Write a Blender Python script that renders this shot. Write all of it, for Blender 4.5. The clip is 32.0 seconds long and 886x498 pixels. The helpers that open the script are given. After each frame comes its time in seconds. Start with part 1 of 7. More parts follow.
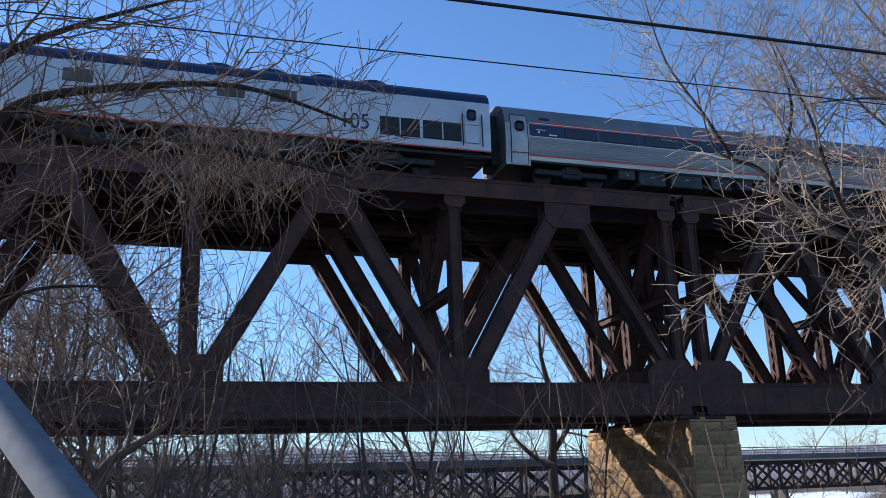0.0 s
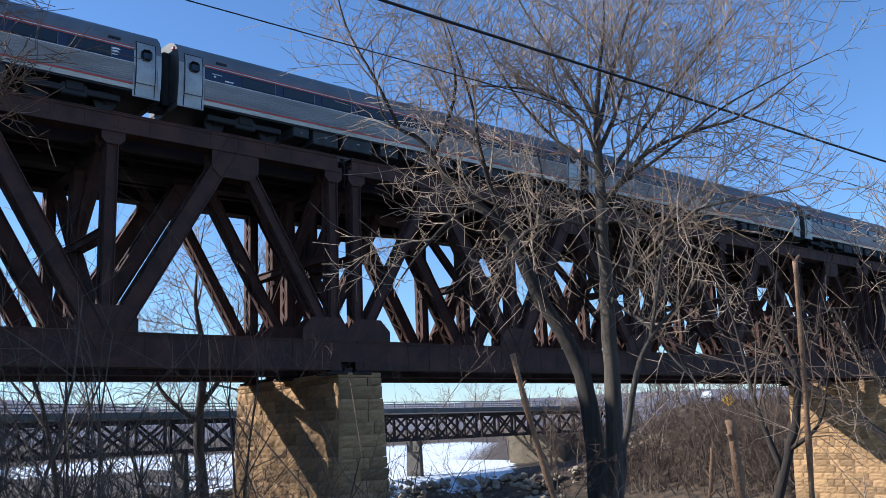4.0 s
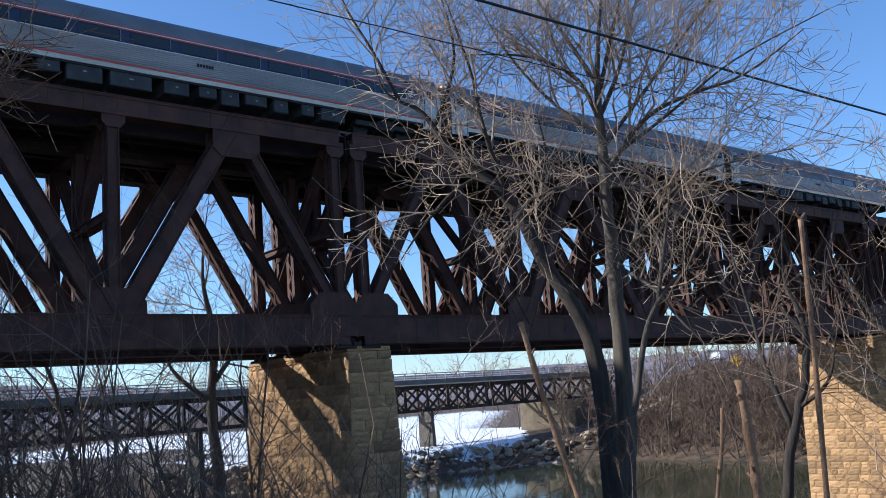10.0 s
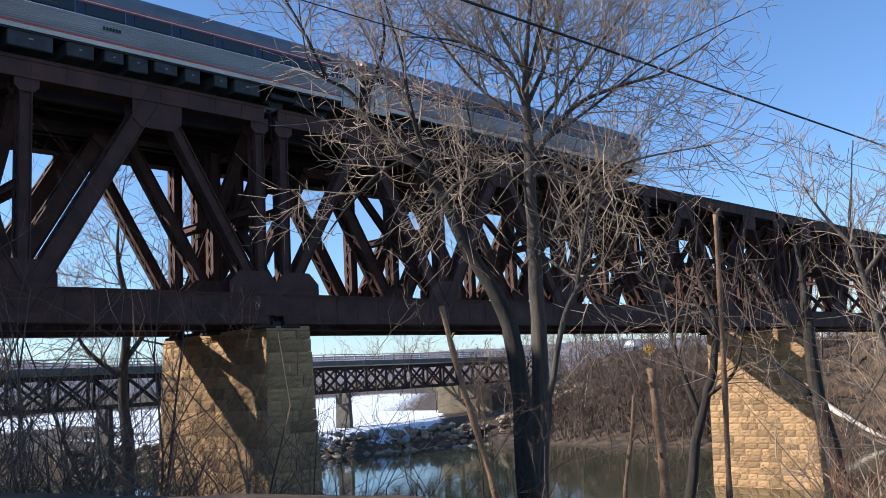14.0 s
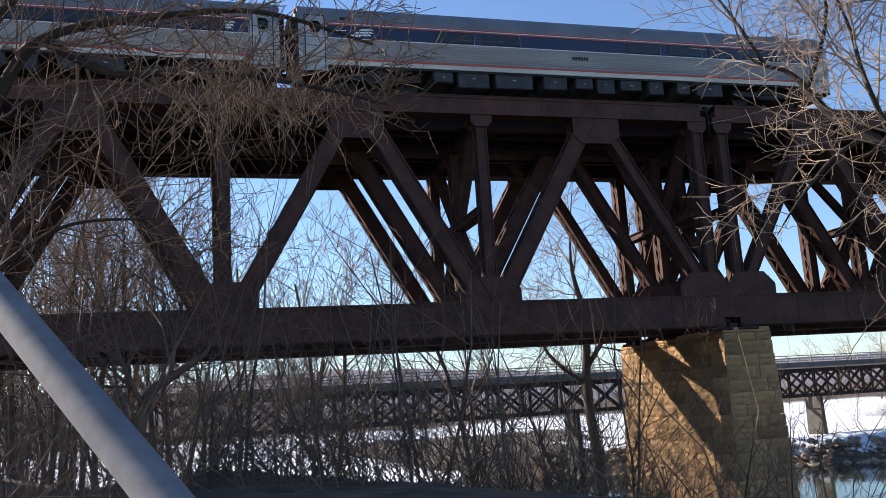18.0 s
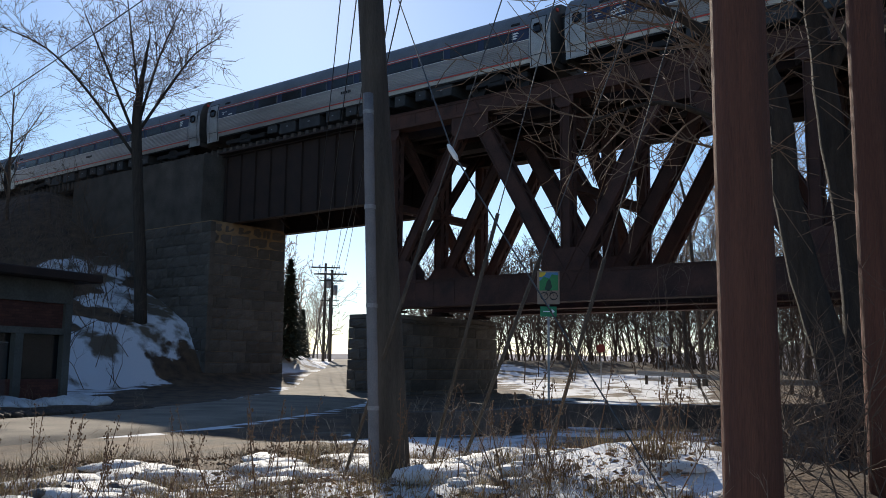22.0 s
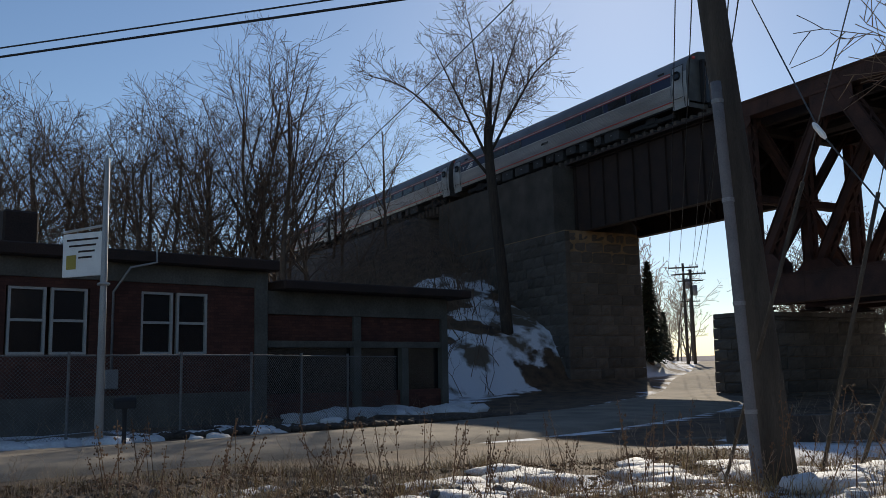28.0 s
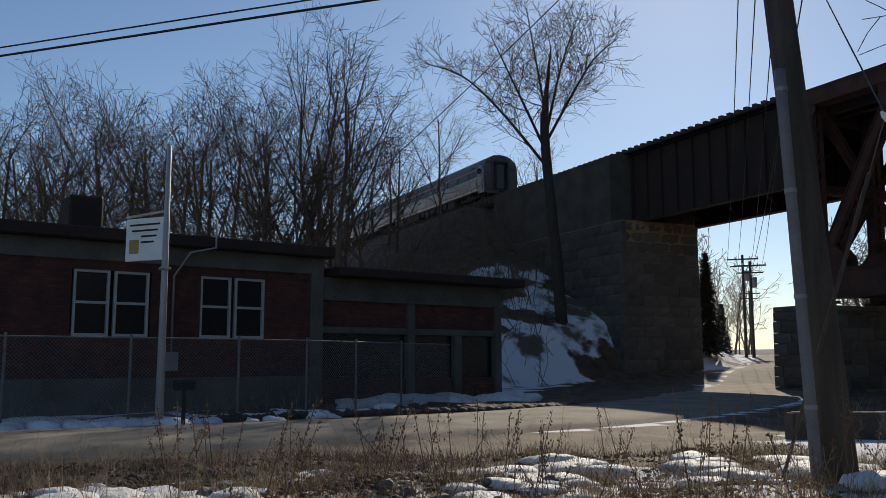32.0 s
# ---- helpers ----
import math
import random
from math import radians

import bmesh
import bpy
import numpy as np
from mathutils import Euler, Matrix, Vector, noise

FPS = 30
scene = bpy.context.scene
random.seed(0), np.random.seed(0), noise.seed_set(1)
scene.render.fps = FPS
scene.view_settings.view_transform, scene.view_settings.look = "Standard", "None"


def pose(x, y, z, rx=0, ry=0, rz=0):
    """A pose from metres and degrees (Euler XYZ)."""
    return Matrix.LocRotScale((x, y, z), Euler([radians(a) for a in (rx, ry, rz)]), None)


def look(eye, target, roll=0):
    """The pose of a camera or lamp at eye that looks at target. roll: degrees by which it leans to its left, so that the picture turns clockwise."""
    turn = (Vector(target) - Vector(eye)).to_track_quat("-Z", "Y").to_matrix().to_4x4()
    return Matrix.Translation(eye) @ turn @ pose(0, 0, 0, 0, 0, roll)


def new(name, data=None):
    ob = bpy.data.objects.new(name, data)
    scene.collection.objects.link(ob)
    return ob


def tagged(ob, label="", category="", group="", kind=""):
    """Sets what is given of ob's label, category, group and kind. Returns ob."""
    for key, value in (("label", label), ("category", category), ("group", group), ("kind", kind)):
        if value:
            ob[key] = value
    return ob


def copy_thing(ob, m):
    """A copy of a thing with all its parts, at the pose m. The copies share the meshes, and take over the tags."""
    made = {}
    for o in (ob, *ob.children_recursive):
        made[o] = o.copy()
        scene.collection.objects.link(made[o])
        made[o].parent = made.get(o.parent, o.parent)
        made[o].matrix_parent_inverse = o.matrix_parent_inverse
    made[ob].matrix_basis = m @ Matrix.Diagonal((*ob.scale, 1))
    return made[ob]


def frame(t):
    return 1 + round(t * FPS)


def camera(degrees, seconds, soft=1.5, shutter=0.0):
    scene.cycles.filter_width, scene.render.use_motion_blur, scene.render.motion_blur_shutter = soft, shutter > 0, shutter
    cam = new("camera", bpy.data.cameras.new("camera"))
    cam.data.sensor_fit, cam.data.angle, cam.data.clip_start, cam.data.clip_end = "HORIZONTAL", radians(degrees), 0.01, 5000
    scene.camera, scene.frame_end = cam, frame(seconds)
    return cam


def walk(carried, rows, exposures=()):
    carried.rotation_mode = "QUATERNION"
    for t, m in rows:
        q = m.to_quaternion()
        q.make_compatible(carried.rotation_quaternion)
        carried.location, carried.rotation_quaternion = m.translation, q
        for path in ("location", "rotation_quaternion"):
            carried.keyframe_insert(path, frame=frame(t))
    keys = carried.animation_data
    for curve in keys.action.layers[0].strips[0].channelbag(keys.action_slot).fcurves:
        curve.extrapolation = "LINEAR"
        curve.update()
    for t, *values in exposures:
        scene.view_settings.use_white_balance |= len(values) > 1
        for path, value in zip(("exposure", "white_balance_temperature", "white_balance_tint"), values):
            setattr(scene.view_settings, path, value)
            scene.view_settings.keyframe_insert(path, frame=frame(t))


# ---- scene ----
# The camera: one standing point, panned by hand.
cam = camera(53.36, 32.0, 0.5)
EYE_Z = 1.6
PATH = [  # seconds, east of the standing point, heading, tilt, lean
    (0, -0.010, 18.57, 15.36, -2.09),
    (0.5, -0.006, 19.86, 14.85, -2.25),
    (1, -0.001, 21.15, 14.89, -2.23),
    (1.5, 0.001, 21.72, 15.03, -2.28),
    (2, 0.010, 22.35, 14.88, -2.47),
    (2.5, 0.022, 25.61, 14.17, -2.30),
    (3, 0.036, 30.04, 13.25, -2.13),
    (3.5, 0.050, 34.64, 12.45, -2.13),
    (4, 0.060, 40.52, 11.60, -2.39),
    (4.5, 0.060, 46.51, 10.43, -2.65),
    (6.5, 0.060, 57.14, 8.41, -3.48),
    (7, 0.060, 57.86, 8.11, -3.63),
    (7.5, 0.060, 57.42, 8.05, -3.95),
    (8, 0.060, 54.85, 8.35, -4.21),
    (8.5, 0.060, 50.80, 8.62, -4.55),
    (9, 0.060, 47.00, 8.83, -4.60),
    (9.5, 0.060, 43.91, 9.21, -4.38),
    (10, 0.060, 40.08, 9.75, -4.40),
    (10.5, 0.060, 41.45, 9.35, -4.00),
    (11, 0.060, 45.32, 8.68, -3.82),
    (11.5, 0.060, 46.32, 8.39, -3.94),
    (12, 0.060, 46.58, 8.23, -3.95),
    (12.5, 0.060, 46.78, 8.32, -3.49),
    (13, 0.060, 46.12, 8.34, -3.23),
    (13.5, 0.060, 45.74, 8.20, -3.27),
    (15.5, 0.060, 38.51, 9.48, -3.03),
    (16, 0.060, 34.60, 9.79, -3.49),
    (16.5, 0.060, 30.27, 10.24, -3.45),
    (17, 0.030, 25.38, 10.26, -3.54),
    (17.5, 0.008, 20.32, 9.94, -3.82),
    (18, -0.004, 16.34, 10.33, -3.67),
    (18.5, -0.008, 12.94, 10.79, -2.87),
    (19, -0.034, 7.91, 11.21, -1.79),
    (19.5, -0.072, -0.26, 11.61, -0.30),
    (20, -0.118, -9.14, 11.66, 1.12),
    (20.5, -0.128, -12.89, 11.74, 2.08),
    (21, -0.139, -16.94, 11.41, 2.17),
    (21.2, -0.146, -19.94, 10.91, 1.91),
    (21.5, -0.162, -27.67, 9.73, 1.59),
    (21.8, -0.184, -33.74, 8.46, 1.15),
    (22, -0.200, -38.26, 7.52, 0.69),
    (22.5, -0.236, -46.30, 6.12, -0.48),
    (23, -0.250, -50.44, 6.26, -1.09),
    (23.5, -0.250, -51.68, 6.62, -1.05),
    (24, -0.250, -52.21, 6.61, -0.96),
    (24.5, -0.250, -52.42, 6.94, -0.74),
    (26.5, -0.250, -56.15, 9.31, -0.78),
    (27, -0.250, -58.92, 8.72, -0.84),
    (27.5, -0.250, -60.36, 8.30, -1.07),
    (28, -0.250, -61.12, 7.92, -1.15),
    (28.5, -0.250, -62.66, 7.63, -0.76),
    (29, -0.250, -64.39, 7.61, -0.42),
    (29.5, -0.250, -65.22, 7.54, -0.44),
    (30, -0.250, -64.90, 7.33, -0.35),
    (30.5, -0.250, -65.01, 7.26, -0.30),
    (31, -0.250, -64.99, 7.00, -0.19),
    (31.5, -0.250, -64.63, 7.04, -0.07),
    (32, -0.250, -64.71, 7.20, -0.04),
]


def aim(heading, tilt):
    a, b = radians(heading), radians(tilt)
    return Vector((math.sin(a) * math.cos(b), math.cos(a) * math.cos(b), math.sin(b)))


walk(cam, [(t, look((x, 0, EYE_Z), Vector((x, 0, EYE_Z)) + aim(h, e), r)) for t, x, h, e, r in PATH],
     exposures=[(0, 0.70, 5350, 11), (9, 0.70, 5350, 11), (13, 0.75, 5550, 12), (16, 0.74, 5800, 13), (18.5, 0.93, 6300, 14), (20.5, 0.93, 6350, 12), (21.2, 0.75, 6300, 10), (22.0, 0.25, 6350, 10), (24.5, 0.06, 6550, 10), (29, -0.20, 6650, 10), (32, -0.24, 6650, 10)])

# Daylight: low winter sun beyond the bridge, clear sky.
SUN_HEADING, SUN_HEIGHT = -48.5, 27.3
world = bpy.data.worlds.new("sky")
scene.world = world
world.use_nodes = True
sky = world.node_tree.nodes.new("ShaderNodeTexSky")
sky.sky_type = "NISHITA"
sky.sun_disc = False
sky.sun_elevation, sky.sun_rotation = radians(SUN_HEIGHT), radians(SUN_HEADING)
sky.air_density, sky.dust_density, sky.ozone_density = 1.0, 0.18, 4.0
background = world.node_tree.nodes["Background"]
background.inputs["Strength"].default_value = 0.105
world.node_tree.links.new(sky.outputs[0], background.inputs["Color"])
sun = new("sun", bpy.data.lights.new("sun", "SUN"))
sun.data.energy, sun.data.angle, sun.data.color = 5.0, radians(0.53), (1.0, 0.90, 0.74)
sun.matrix_world = look((0, 0, 60), Vector((0, 0, 60)) - aim(SUN_HEADING, SUN_HEIGHT))


# ---- materials ----
def material(name, base, second, rough=0.8, metal=0.0, scale=4.0, fine=40.0, bump=0.3, spread=0.5, third=None, random_shift=0.0, stretch=(1, 1, 1), world_space=False):
    m = bpy.data.materials.new(name)
    m.use_nodes = True
    n, l = m.node_tree.nodes, m.node_tree.links
    p = n["Principled BSDF"]
    p.inputs["Roughness"].default_value, p.inputs["Metallic"].default_value = rough, metal
    if world_space:
        co = n.new("ShaderNodeNewGeometry").outputs["Position"]
    else:
        co = n.new("ShaderNodeTexCoord").outputs["Object"]
    mapping = n.new("ShaderNodeMapping")
    mapping.inputs["Scale"].default_value = stretch
    l.new(co, mapping.inputs[0])
    big, small = n.new("ShaderNodeTexNoise"), n.new("ShaderNodeTexNoise")
    big.inputs["Scale"].default_value, small.inputs["Scale"].default_value = scale, fine
    big.inputs["Detail"].default_value, small.inputs["Detail"].default_value = 5, 3
    l.new(mapping.outputs[0], big.inputs["Vector"])
    l.new(mapping.outputs[0], small.inputs["Vector"])
    ramp = n.new("ShaderNodeValToRGB")
    e = ramp.color_ramp.elements
    e[0].position, e[1].position = 0.5 - spread / 2, 0.5 + spread / 2
    e[0].color, e[1].color = (*base, 1), (*second, 1)
    if third:
        k = e.new(0.5)
        k.color = (*third, 1)
    l.new(big.outputs["Fac"], ramp.inputs[0])
    mix = n.new("ShaderNodeMix")
    mix.data_type, mix.blend_type = "RGBA", "OVERLAY"
    mix.inputs["Factor"].default_value = 0.45
    l.new(ramp.outputs[0], mix.inputs["A"])
    l.new(small.outputs["Fac"], mix.inputs["B"])
    last = mix.outputs["Result"]
    if random_shift:
        info = n.new("ShaderNodeObjectInfo")
        hsv = n.new("ShaderNodeHueSaturation")
        mr = n.new("ShaderNodeMapRange")
        mr.inputs["To Min"].default_value, mr.inputs["To Max"].default_value = 1 - random_shift, 1 + random_shift
        l.new(info.outputs["Random"], mr.inputs["Value"])
        l.new(mr.outputs[0], hsv.inputs["Value"])
        l.new(last, hsv.inputs["Color"])
        last = hsv.outputs[0]
    l.new(last, p.inputs["Base Color"])
    if bump:
        b = n.new("ShaderNodeBump")
        b.inputs["Strength"].default_value, b.inputs["Distance"].default_value = bump, 0.03
        l.new(small.outputs["Fac"], b.inputs["Height"])
        l.new(b.outputs[0], p.inputs["Normal"])
    return m


def plain(name, colour, rough=0.5, metal=0.0):
    return material(name, [c * 0.88 for c in colour], [min(1, c * 1.1) for c in colour], rough, metal, 3, 60, 0.08)


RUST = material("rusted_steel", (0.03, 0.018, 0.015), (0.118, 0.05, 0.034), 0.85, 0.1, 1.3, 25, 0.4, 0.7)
DARKSTEEL = material("dark_brown_steel", (0.016, 0.012, 0.011), (0.048, 0.026, 0.019), 0.85, 0.1, 1.3, 25, 0.4, 0.7)
STONE = material("sandstone_block", (0.20, 0.11, 0.043), (0.46, 0.285, 0.135), 0.9, 0, 1.3, 12, 0.9, 0.6, random_shift=0.34)
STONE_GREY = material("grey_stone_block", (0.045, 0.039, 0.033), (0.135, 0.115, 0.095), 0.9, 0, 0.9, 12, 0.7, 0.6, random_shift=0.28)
MORTAR = material("mortar", (0.16, 0.105, 0.055), (0.30, 0.20, 0.11), 0.95, 0, 2, 40, 0.3)
BARK = material("grey_bark", (0.05, 0.04, 0.031), (0.15, 0.12, 0.092), 0.95, 0, 3, 30, 0.8, 0.6, stretch=(4, 4, 0.6))
# Grey bark darkened to put the shade on these trunks into the colour.
BARK_DARK = material("shaded_trunk_bark", (0.02, 0.016, 0.012), (0.068, 0.052, 0.04), 0.95, 0, 3, 30, 0.8, 0.6, stretch=(4, 4, 0.6))
TWIG = material("twig_bark", (0.23, 0.163, 0.11), (0.44, 0.33, 0.235), 0.9, 0, 2, 20, 0.2)
BRIAR = material("brown_briar_bark", (0.10, 0.064, 0.042), (0.24, 0.16, 0.105), 0.9, 0, 2, 20, 0.2)
# Twig bark with backlit shade put into its colour.
TWIG_DARK = material("dark_backlit_twig_bark", (0.07, 0.045, 0.03), (0.17, 0.115, 0.08), 0.9, 0, 2, 20, 0.2)
STAINLESS = material("fluted_stainless_steel", (0.30, 0.288, 0.27), (0.50, 0.485, 0.455), 0.42, 0.6, 0.7, 30, 0.05, stretch=(0.4, 1, 3))
STEELROOF = material("dull_roof_steel", (0.13, 0.135, 0.145), (0.23, 0.235, 0.245), 0.6, 0.4, 0.7, 30, 0.05)
BLUE = plain("dark_blue_band", (0.010, 0.018, 0.055), 0.4)
REDSTRIPE = plain("red_stripe", (0.55, 0.06, 0.04), 0.45)
WHITE = plain("white_paint", (0.78, 0.78, 0.76), 0.5)
BLACK = plain("black_underbody", (0.02, 0.02, 0.022), 0.8)
GLASS = plain("dark_glass", (0.010, 0.011, 0.013), 0.2)
TIE = material("timber_tie", (0.05, 0.04, 0.032), (0.13, 0.1, 0.08), 0.95, 0, 3, 30, 0.5, random_shift=0.3)
REDPOLE = material("treated_brown_pole", (0.075, 0.028, 0.017), (0.16, 0.062, 0.036), 0.85, 0, 2.5, 30, 0.6, 0.6, stretch=(5, 5, 0.35))
GREYPOLE = material("weathered_grey_pole", (0.036, 0.03, 0.024), (0.095, 0.08, 0.064), 0.9, 0, 2.5, 30, 0.6, 0.6, stretch=(5, 5, 0.35))
GALV = plain("galvanised_steel", (0.26, 0.265, 0.27), 0.55, 0.5)
GUARD = material("grey_plastic_guard", (0.13, 0.127, 0.135), (0.185, 0.18, 0.188), 0.8, 0, 6, 90, 0.0)
STRAND = material("dull_steel_strand", (0.045, 0.048, 0.052), (0.10, 0.105, 0.11), 0.75, 0.2, 30, 200, 0.0)
BRICKRED = material("dark_red_brick", (0.055, 0.02, 0.015), (0.125, 0.046, 0.032), 0.9, 0, 2, 30, 0.4, random_shift=0.2)


def brick_pattern(m, across, up):
    """Mortar joints in the colour and relief of a wall: across and up are the wall's own axes."""
    n, l = m.node_tree.nodes, m.node_tree.links
    b = n["Principled BSDF"]
    old = b.inputs["Base Color"].links[0].from_socket
    co = n.new("ShaderNodeTexCoord")
    sep, com = n.new("ShaderNodeSeparateXYZ"), n.new("ShaderNodeCombineXYZ")
    l.new(co.outputs["Object"], sep.inputs[0])
    l.new(sep.outputs[across], com.inputs[0])
    l.new(sep.outputs[up], com.inputs[1])
    t = n.new("ShaderNodeTexBrick")
    t.inputs["Scale"].default_value = 1.0
    t.inputs["Brick Width"].default_value, t.inputs["Row Height"].default_value = 0.21, 0.075
    t.inputs["Mortar Size"].default_value = 0.006
    t.inputs["Color1"].default_value, t.inputs["Color2"].default_value, t.inputs["Mortar"].default_value = (1, 1, 1, 1), (0.62, 0.6, 0.6, 1), (0.55, 0.6, 0.62, 1)
    l.new(com.outputs[0], t.inputs["Vector"])
    mix = n.new("ShaderNodeMix")
    mix.data_type, mix.blend_type = "RGBA", "MULTIPLY"
    mix.inputs["Factor"].default_value = 1.0
    l.new(old, mix.inputs["A"])
    l.new(t.outputs["Color"], mix.inputs["B"])
    l.new(mix.outputs["Result"], b.inputs["Base Color"])


brick_pattern(BRICKRED, 0, 2)
ASPHALT = material("salted_asphalt", (0.12, 0.10, 0.077), (0.27, 0.228, 0.178), 0.95, 0, 0.9, 45, 0.3, world_space=True)
WIRE = plain("black_cable", (0.012, 0.012, 0.014), 0.6)


# ---- mesh helpers ----
class Shape:
    """Vertices and faces gathered for one mesh."""

    def __init__(self):
        self.v, self.f = [], []

    def add(self, verts, faces):
        k = len(self.v)
        self.v.extend(tuple(p) for p in verts)
        self.f.extend(tuple(k + i for i in q) for q in faces)
        return self

    def box(self, x0, y0, z0, x1, y1, z1):
        return self.add([(x0, y0, z0), (x1, y0, z0), (x1, y1, z0), (x0, y1, z0), (x0, y0, z1), (x1, y0, z1), (x1, y1, z1), (x0, y1, z1)],
                        [(3, 2, 1, 0), (4, 5, 6, 7), (0, 1, 5, 4), (1, 2, 6, 5), (2, 3, 7, 6), (3, 0, 4, 7)])

    def soft(self, x0, y0, z0, x1, y1, z1, b=0.02):
        """A box with chamfered edges."""
        bm = bmesh.new()
        bmesh.ops.create_cube(bm, size=1)
        for w in bm.verts:
            w.co = Vector((x0 + (w.co.x + 0.5) * (x1 - x0), y0 + (w.co.y + 0.5) * (y1 - y0), z0 + (w.co.z + 0.5) * (z1 - z0)))
        bmesh.ops.bevel(bm, geom=bm.edges[:], offset=b, segments=1, affect="EDGES")
        bm.verts.index_update()
        self.add([w.co[:] for w in bm.verts], [[w.index for w in f.verts] for f in bm.faces])
        bm.free()
        return self

    def beam(self, a, b, w, h, up=(0, 0, 1)):
        """A bar from a to b, w wide across up and h deep along up."""
        a, b = Vector(a), Vector(b)
        d = (b - a).normalized()
        s = d.cross(Vector(up))
        if s.length < 1e-4:
            s = d.cross(Vector((1, 0, 0)))
        s = s.normalized()
        u = s.cross(d)
        s, u = s * w / 2, u * h / 2
        return self.add([a - s - u, a + s - u, a + s + u, a - s + u, b - s - u, b + s - u, b + s + u, b - s + u],
                        [(0, 1, 2, 3), (7, 6, 5, 4), (0, 4, 5, 1), (1, 5, 6, 2), (2, 6, 7, 3), (3, 7, 4, 0)])

    def tube(self, pts, radii, sides=8, cap=True):
        pts = [Vector(p) for p in pts]
        rings, ref = [], Vector((0.31, 0.17, 0.93))
        for i, p in enumerate(pts):
            d = (pts[min(i + 1, len(pts) - 1)] - pts[max(i - 1, 0)]).normalized()
            s = d.cross(ref)
            if s.length < 0.05:
                s = d.cross(Vector((1, 0, 0)))
            s = s.normalized()
            u = s.cross(d)
            r = radii[i] if isinstance(radii, (list, tuple)) else radii
            rings.append([p + (s * math.cos(6.2832 * k / sides) + u * math.sin(6.2832 * k / sides)) * r for k in range(sides)])
        faces = []
        for i in range(len(pts) - 1):
            for k in range(sides):
                j = (k + 1) % sides
                faces.append((i * sides + k, i * sides + j, (i + 1) * sides + j, (i + 1) * sides + k))
        if cap and sides > 2:
            faces.append(tuple(reversed(range(sides))))
            faces.append(tuple((len(pts) - 1) * sides + k for k in range(sides)))
        return self.add([p for r in rings for p in r], faces)

    def mesh(self, name, mat, smooth=False):
        me = bpy.data.meshes.new(name)
        me.from_pydata(self.v, [], self.f)
        me.materials.append(mat)
        if smooth:
            me.polygons.foreach_set("use_smooth", [True] * len(me.polygons))
        me.update()
        return me


def part(name, shape, mat, parent, label="", at=None, smooth=False):
    me = shape.mesh(name, mat, smooth) if isinstance(shape, Shape) else shape
    ob = new(name, me)
    ob.parent = parent
    if at is not None:
        ob.matrix_basis = at
    if label:
        tagged(ob, label)
    return ob


def thing(name, label, category, at=None, group="", kind=""):
    ob = new(name)
    ob.empty_display_size = 0.2
    if at is not None:
        ob.matrix_basis = at
    return tagged(ob, label, category, group, kind)


def solid(name, shape, mat, label, category="", group="", kind="", at=None, smooth=False):
    ob = new(name, shape.mesh(name, mat, smooth))
    if at is not None:
        ob.matrix_basis = at
    return tagged(ob, label, category, group, kind)


# ---- ground ----
def smooth(a, b, v):
    k = min(1.0, max(0.0, (v - a) / (b - a)))
    return k * k * (3 - 2 * k)


TRACK_Y, RAIL_Z = 34.9, 14.65
NEAR_Y, MID_Y, FAR_Y = 32.3, 36.0, 39.6
ROAD_HALF = 3.2
ROAD = [(-15.5, -60), (-16.2, -20), (-16.5, -6), (-16.8, 0.5), (-17.2, 6), (-18.6, 12), (-23.5, 21), (-31.5, 31), (-37.5, 38), (-50, 52), (-100, 104), (-200, 210)]


def road_gap(x, y):
    """How far a spot is from the road: 1.95 at its edge."""
    best = 1e9
    for (ax, ay), (bx, by) in zip(ROAD, ROAD[1:]):
        dx, dy = bx - ax, by - ay
        k = min(1, max(0, ((x - ax) * dx + (y - ay) * dy) / (dx * dx + dy * dy)))
        best = min(best, math.hypot(x - ax - k * dx, y - ay - k * dy))
    return best - ROAD_HALF + 1.95


def far_shore(x, y):
    """How far a spot lies behind the stony edge of the flat land across the river."""
    return (y - 100) * 0.887 + (x - 88) * 0.461


def level(x, y):
    """The lie of the land before small bumps."""
    z = 0.35 - 0.15 * smooth(-8, -13, x)
    z += 0.7 * smooth(24, 33, y) * smooth(-36, -43, x)
    z += 1.2 * smooth(38, 75, y) * smooth(-5, -20, x)
    u = x - (9 - 0.33 * y - 0.3 * max(0.0, min(y, 26) - 8) * smooth(1, -3, x))
    z += (-9.6 - z) * smooth(-1, 27, u)
    w = far_shore(x, y)
    z = max(z, -9.6 + 4.1 * smooth(-0.5, 5.5, w) * smooth(30, 48, x))
    v = x - (94 + 0.08 * y + 12 * smooth(55, 30, y) + 22 * smooth(92, 104, y) + 2.5 * max(0.0, y - 122))
    z += (4.5 - z) * smooth(-4, 36, v)
    z -= 0.35 * smooth(6, 1.5, math.hypot(x, y))
    z += (2.0 - z) * smooth(260, 500, y)
    z += 0.6 * math.exp(-((x + 3.3) ** 2 + (y - 7.3) ** 2) / 5.0)
    bank = 13.8 - math.hypot(max(0.0, abs(y - TRACK_Y) - 3.6) / 1.35, max(0.0, x + 62) / (1.9 if y < 36 else 0.95)) - 2.0 * max(0.0, x + 42.5)
    z = max(z, bank)
    right = 13.4 - max(0.0, abs(y - TRACK_Y) - 3.6) / 1.0 - max(0.0, 128 - x) / 0.8
    return max(z, right)


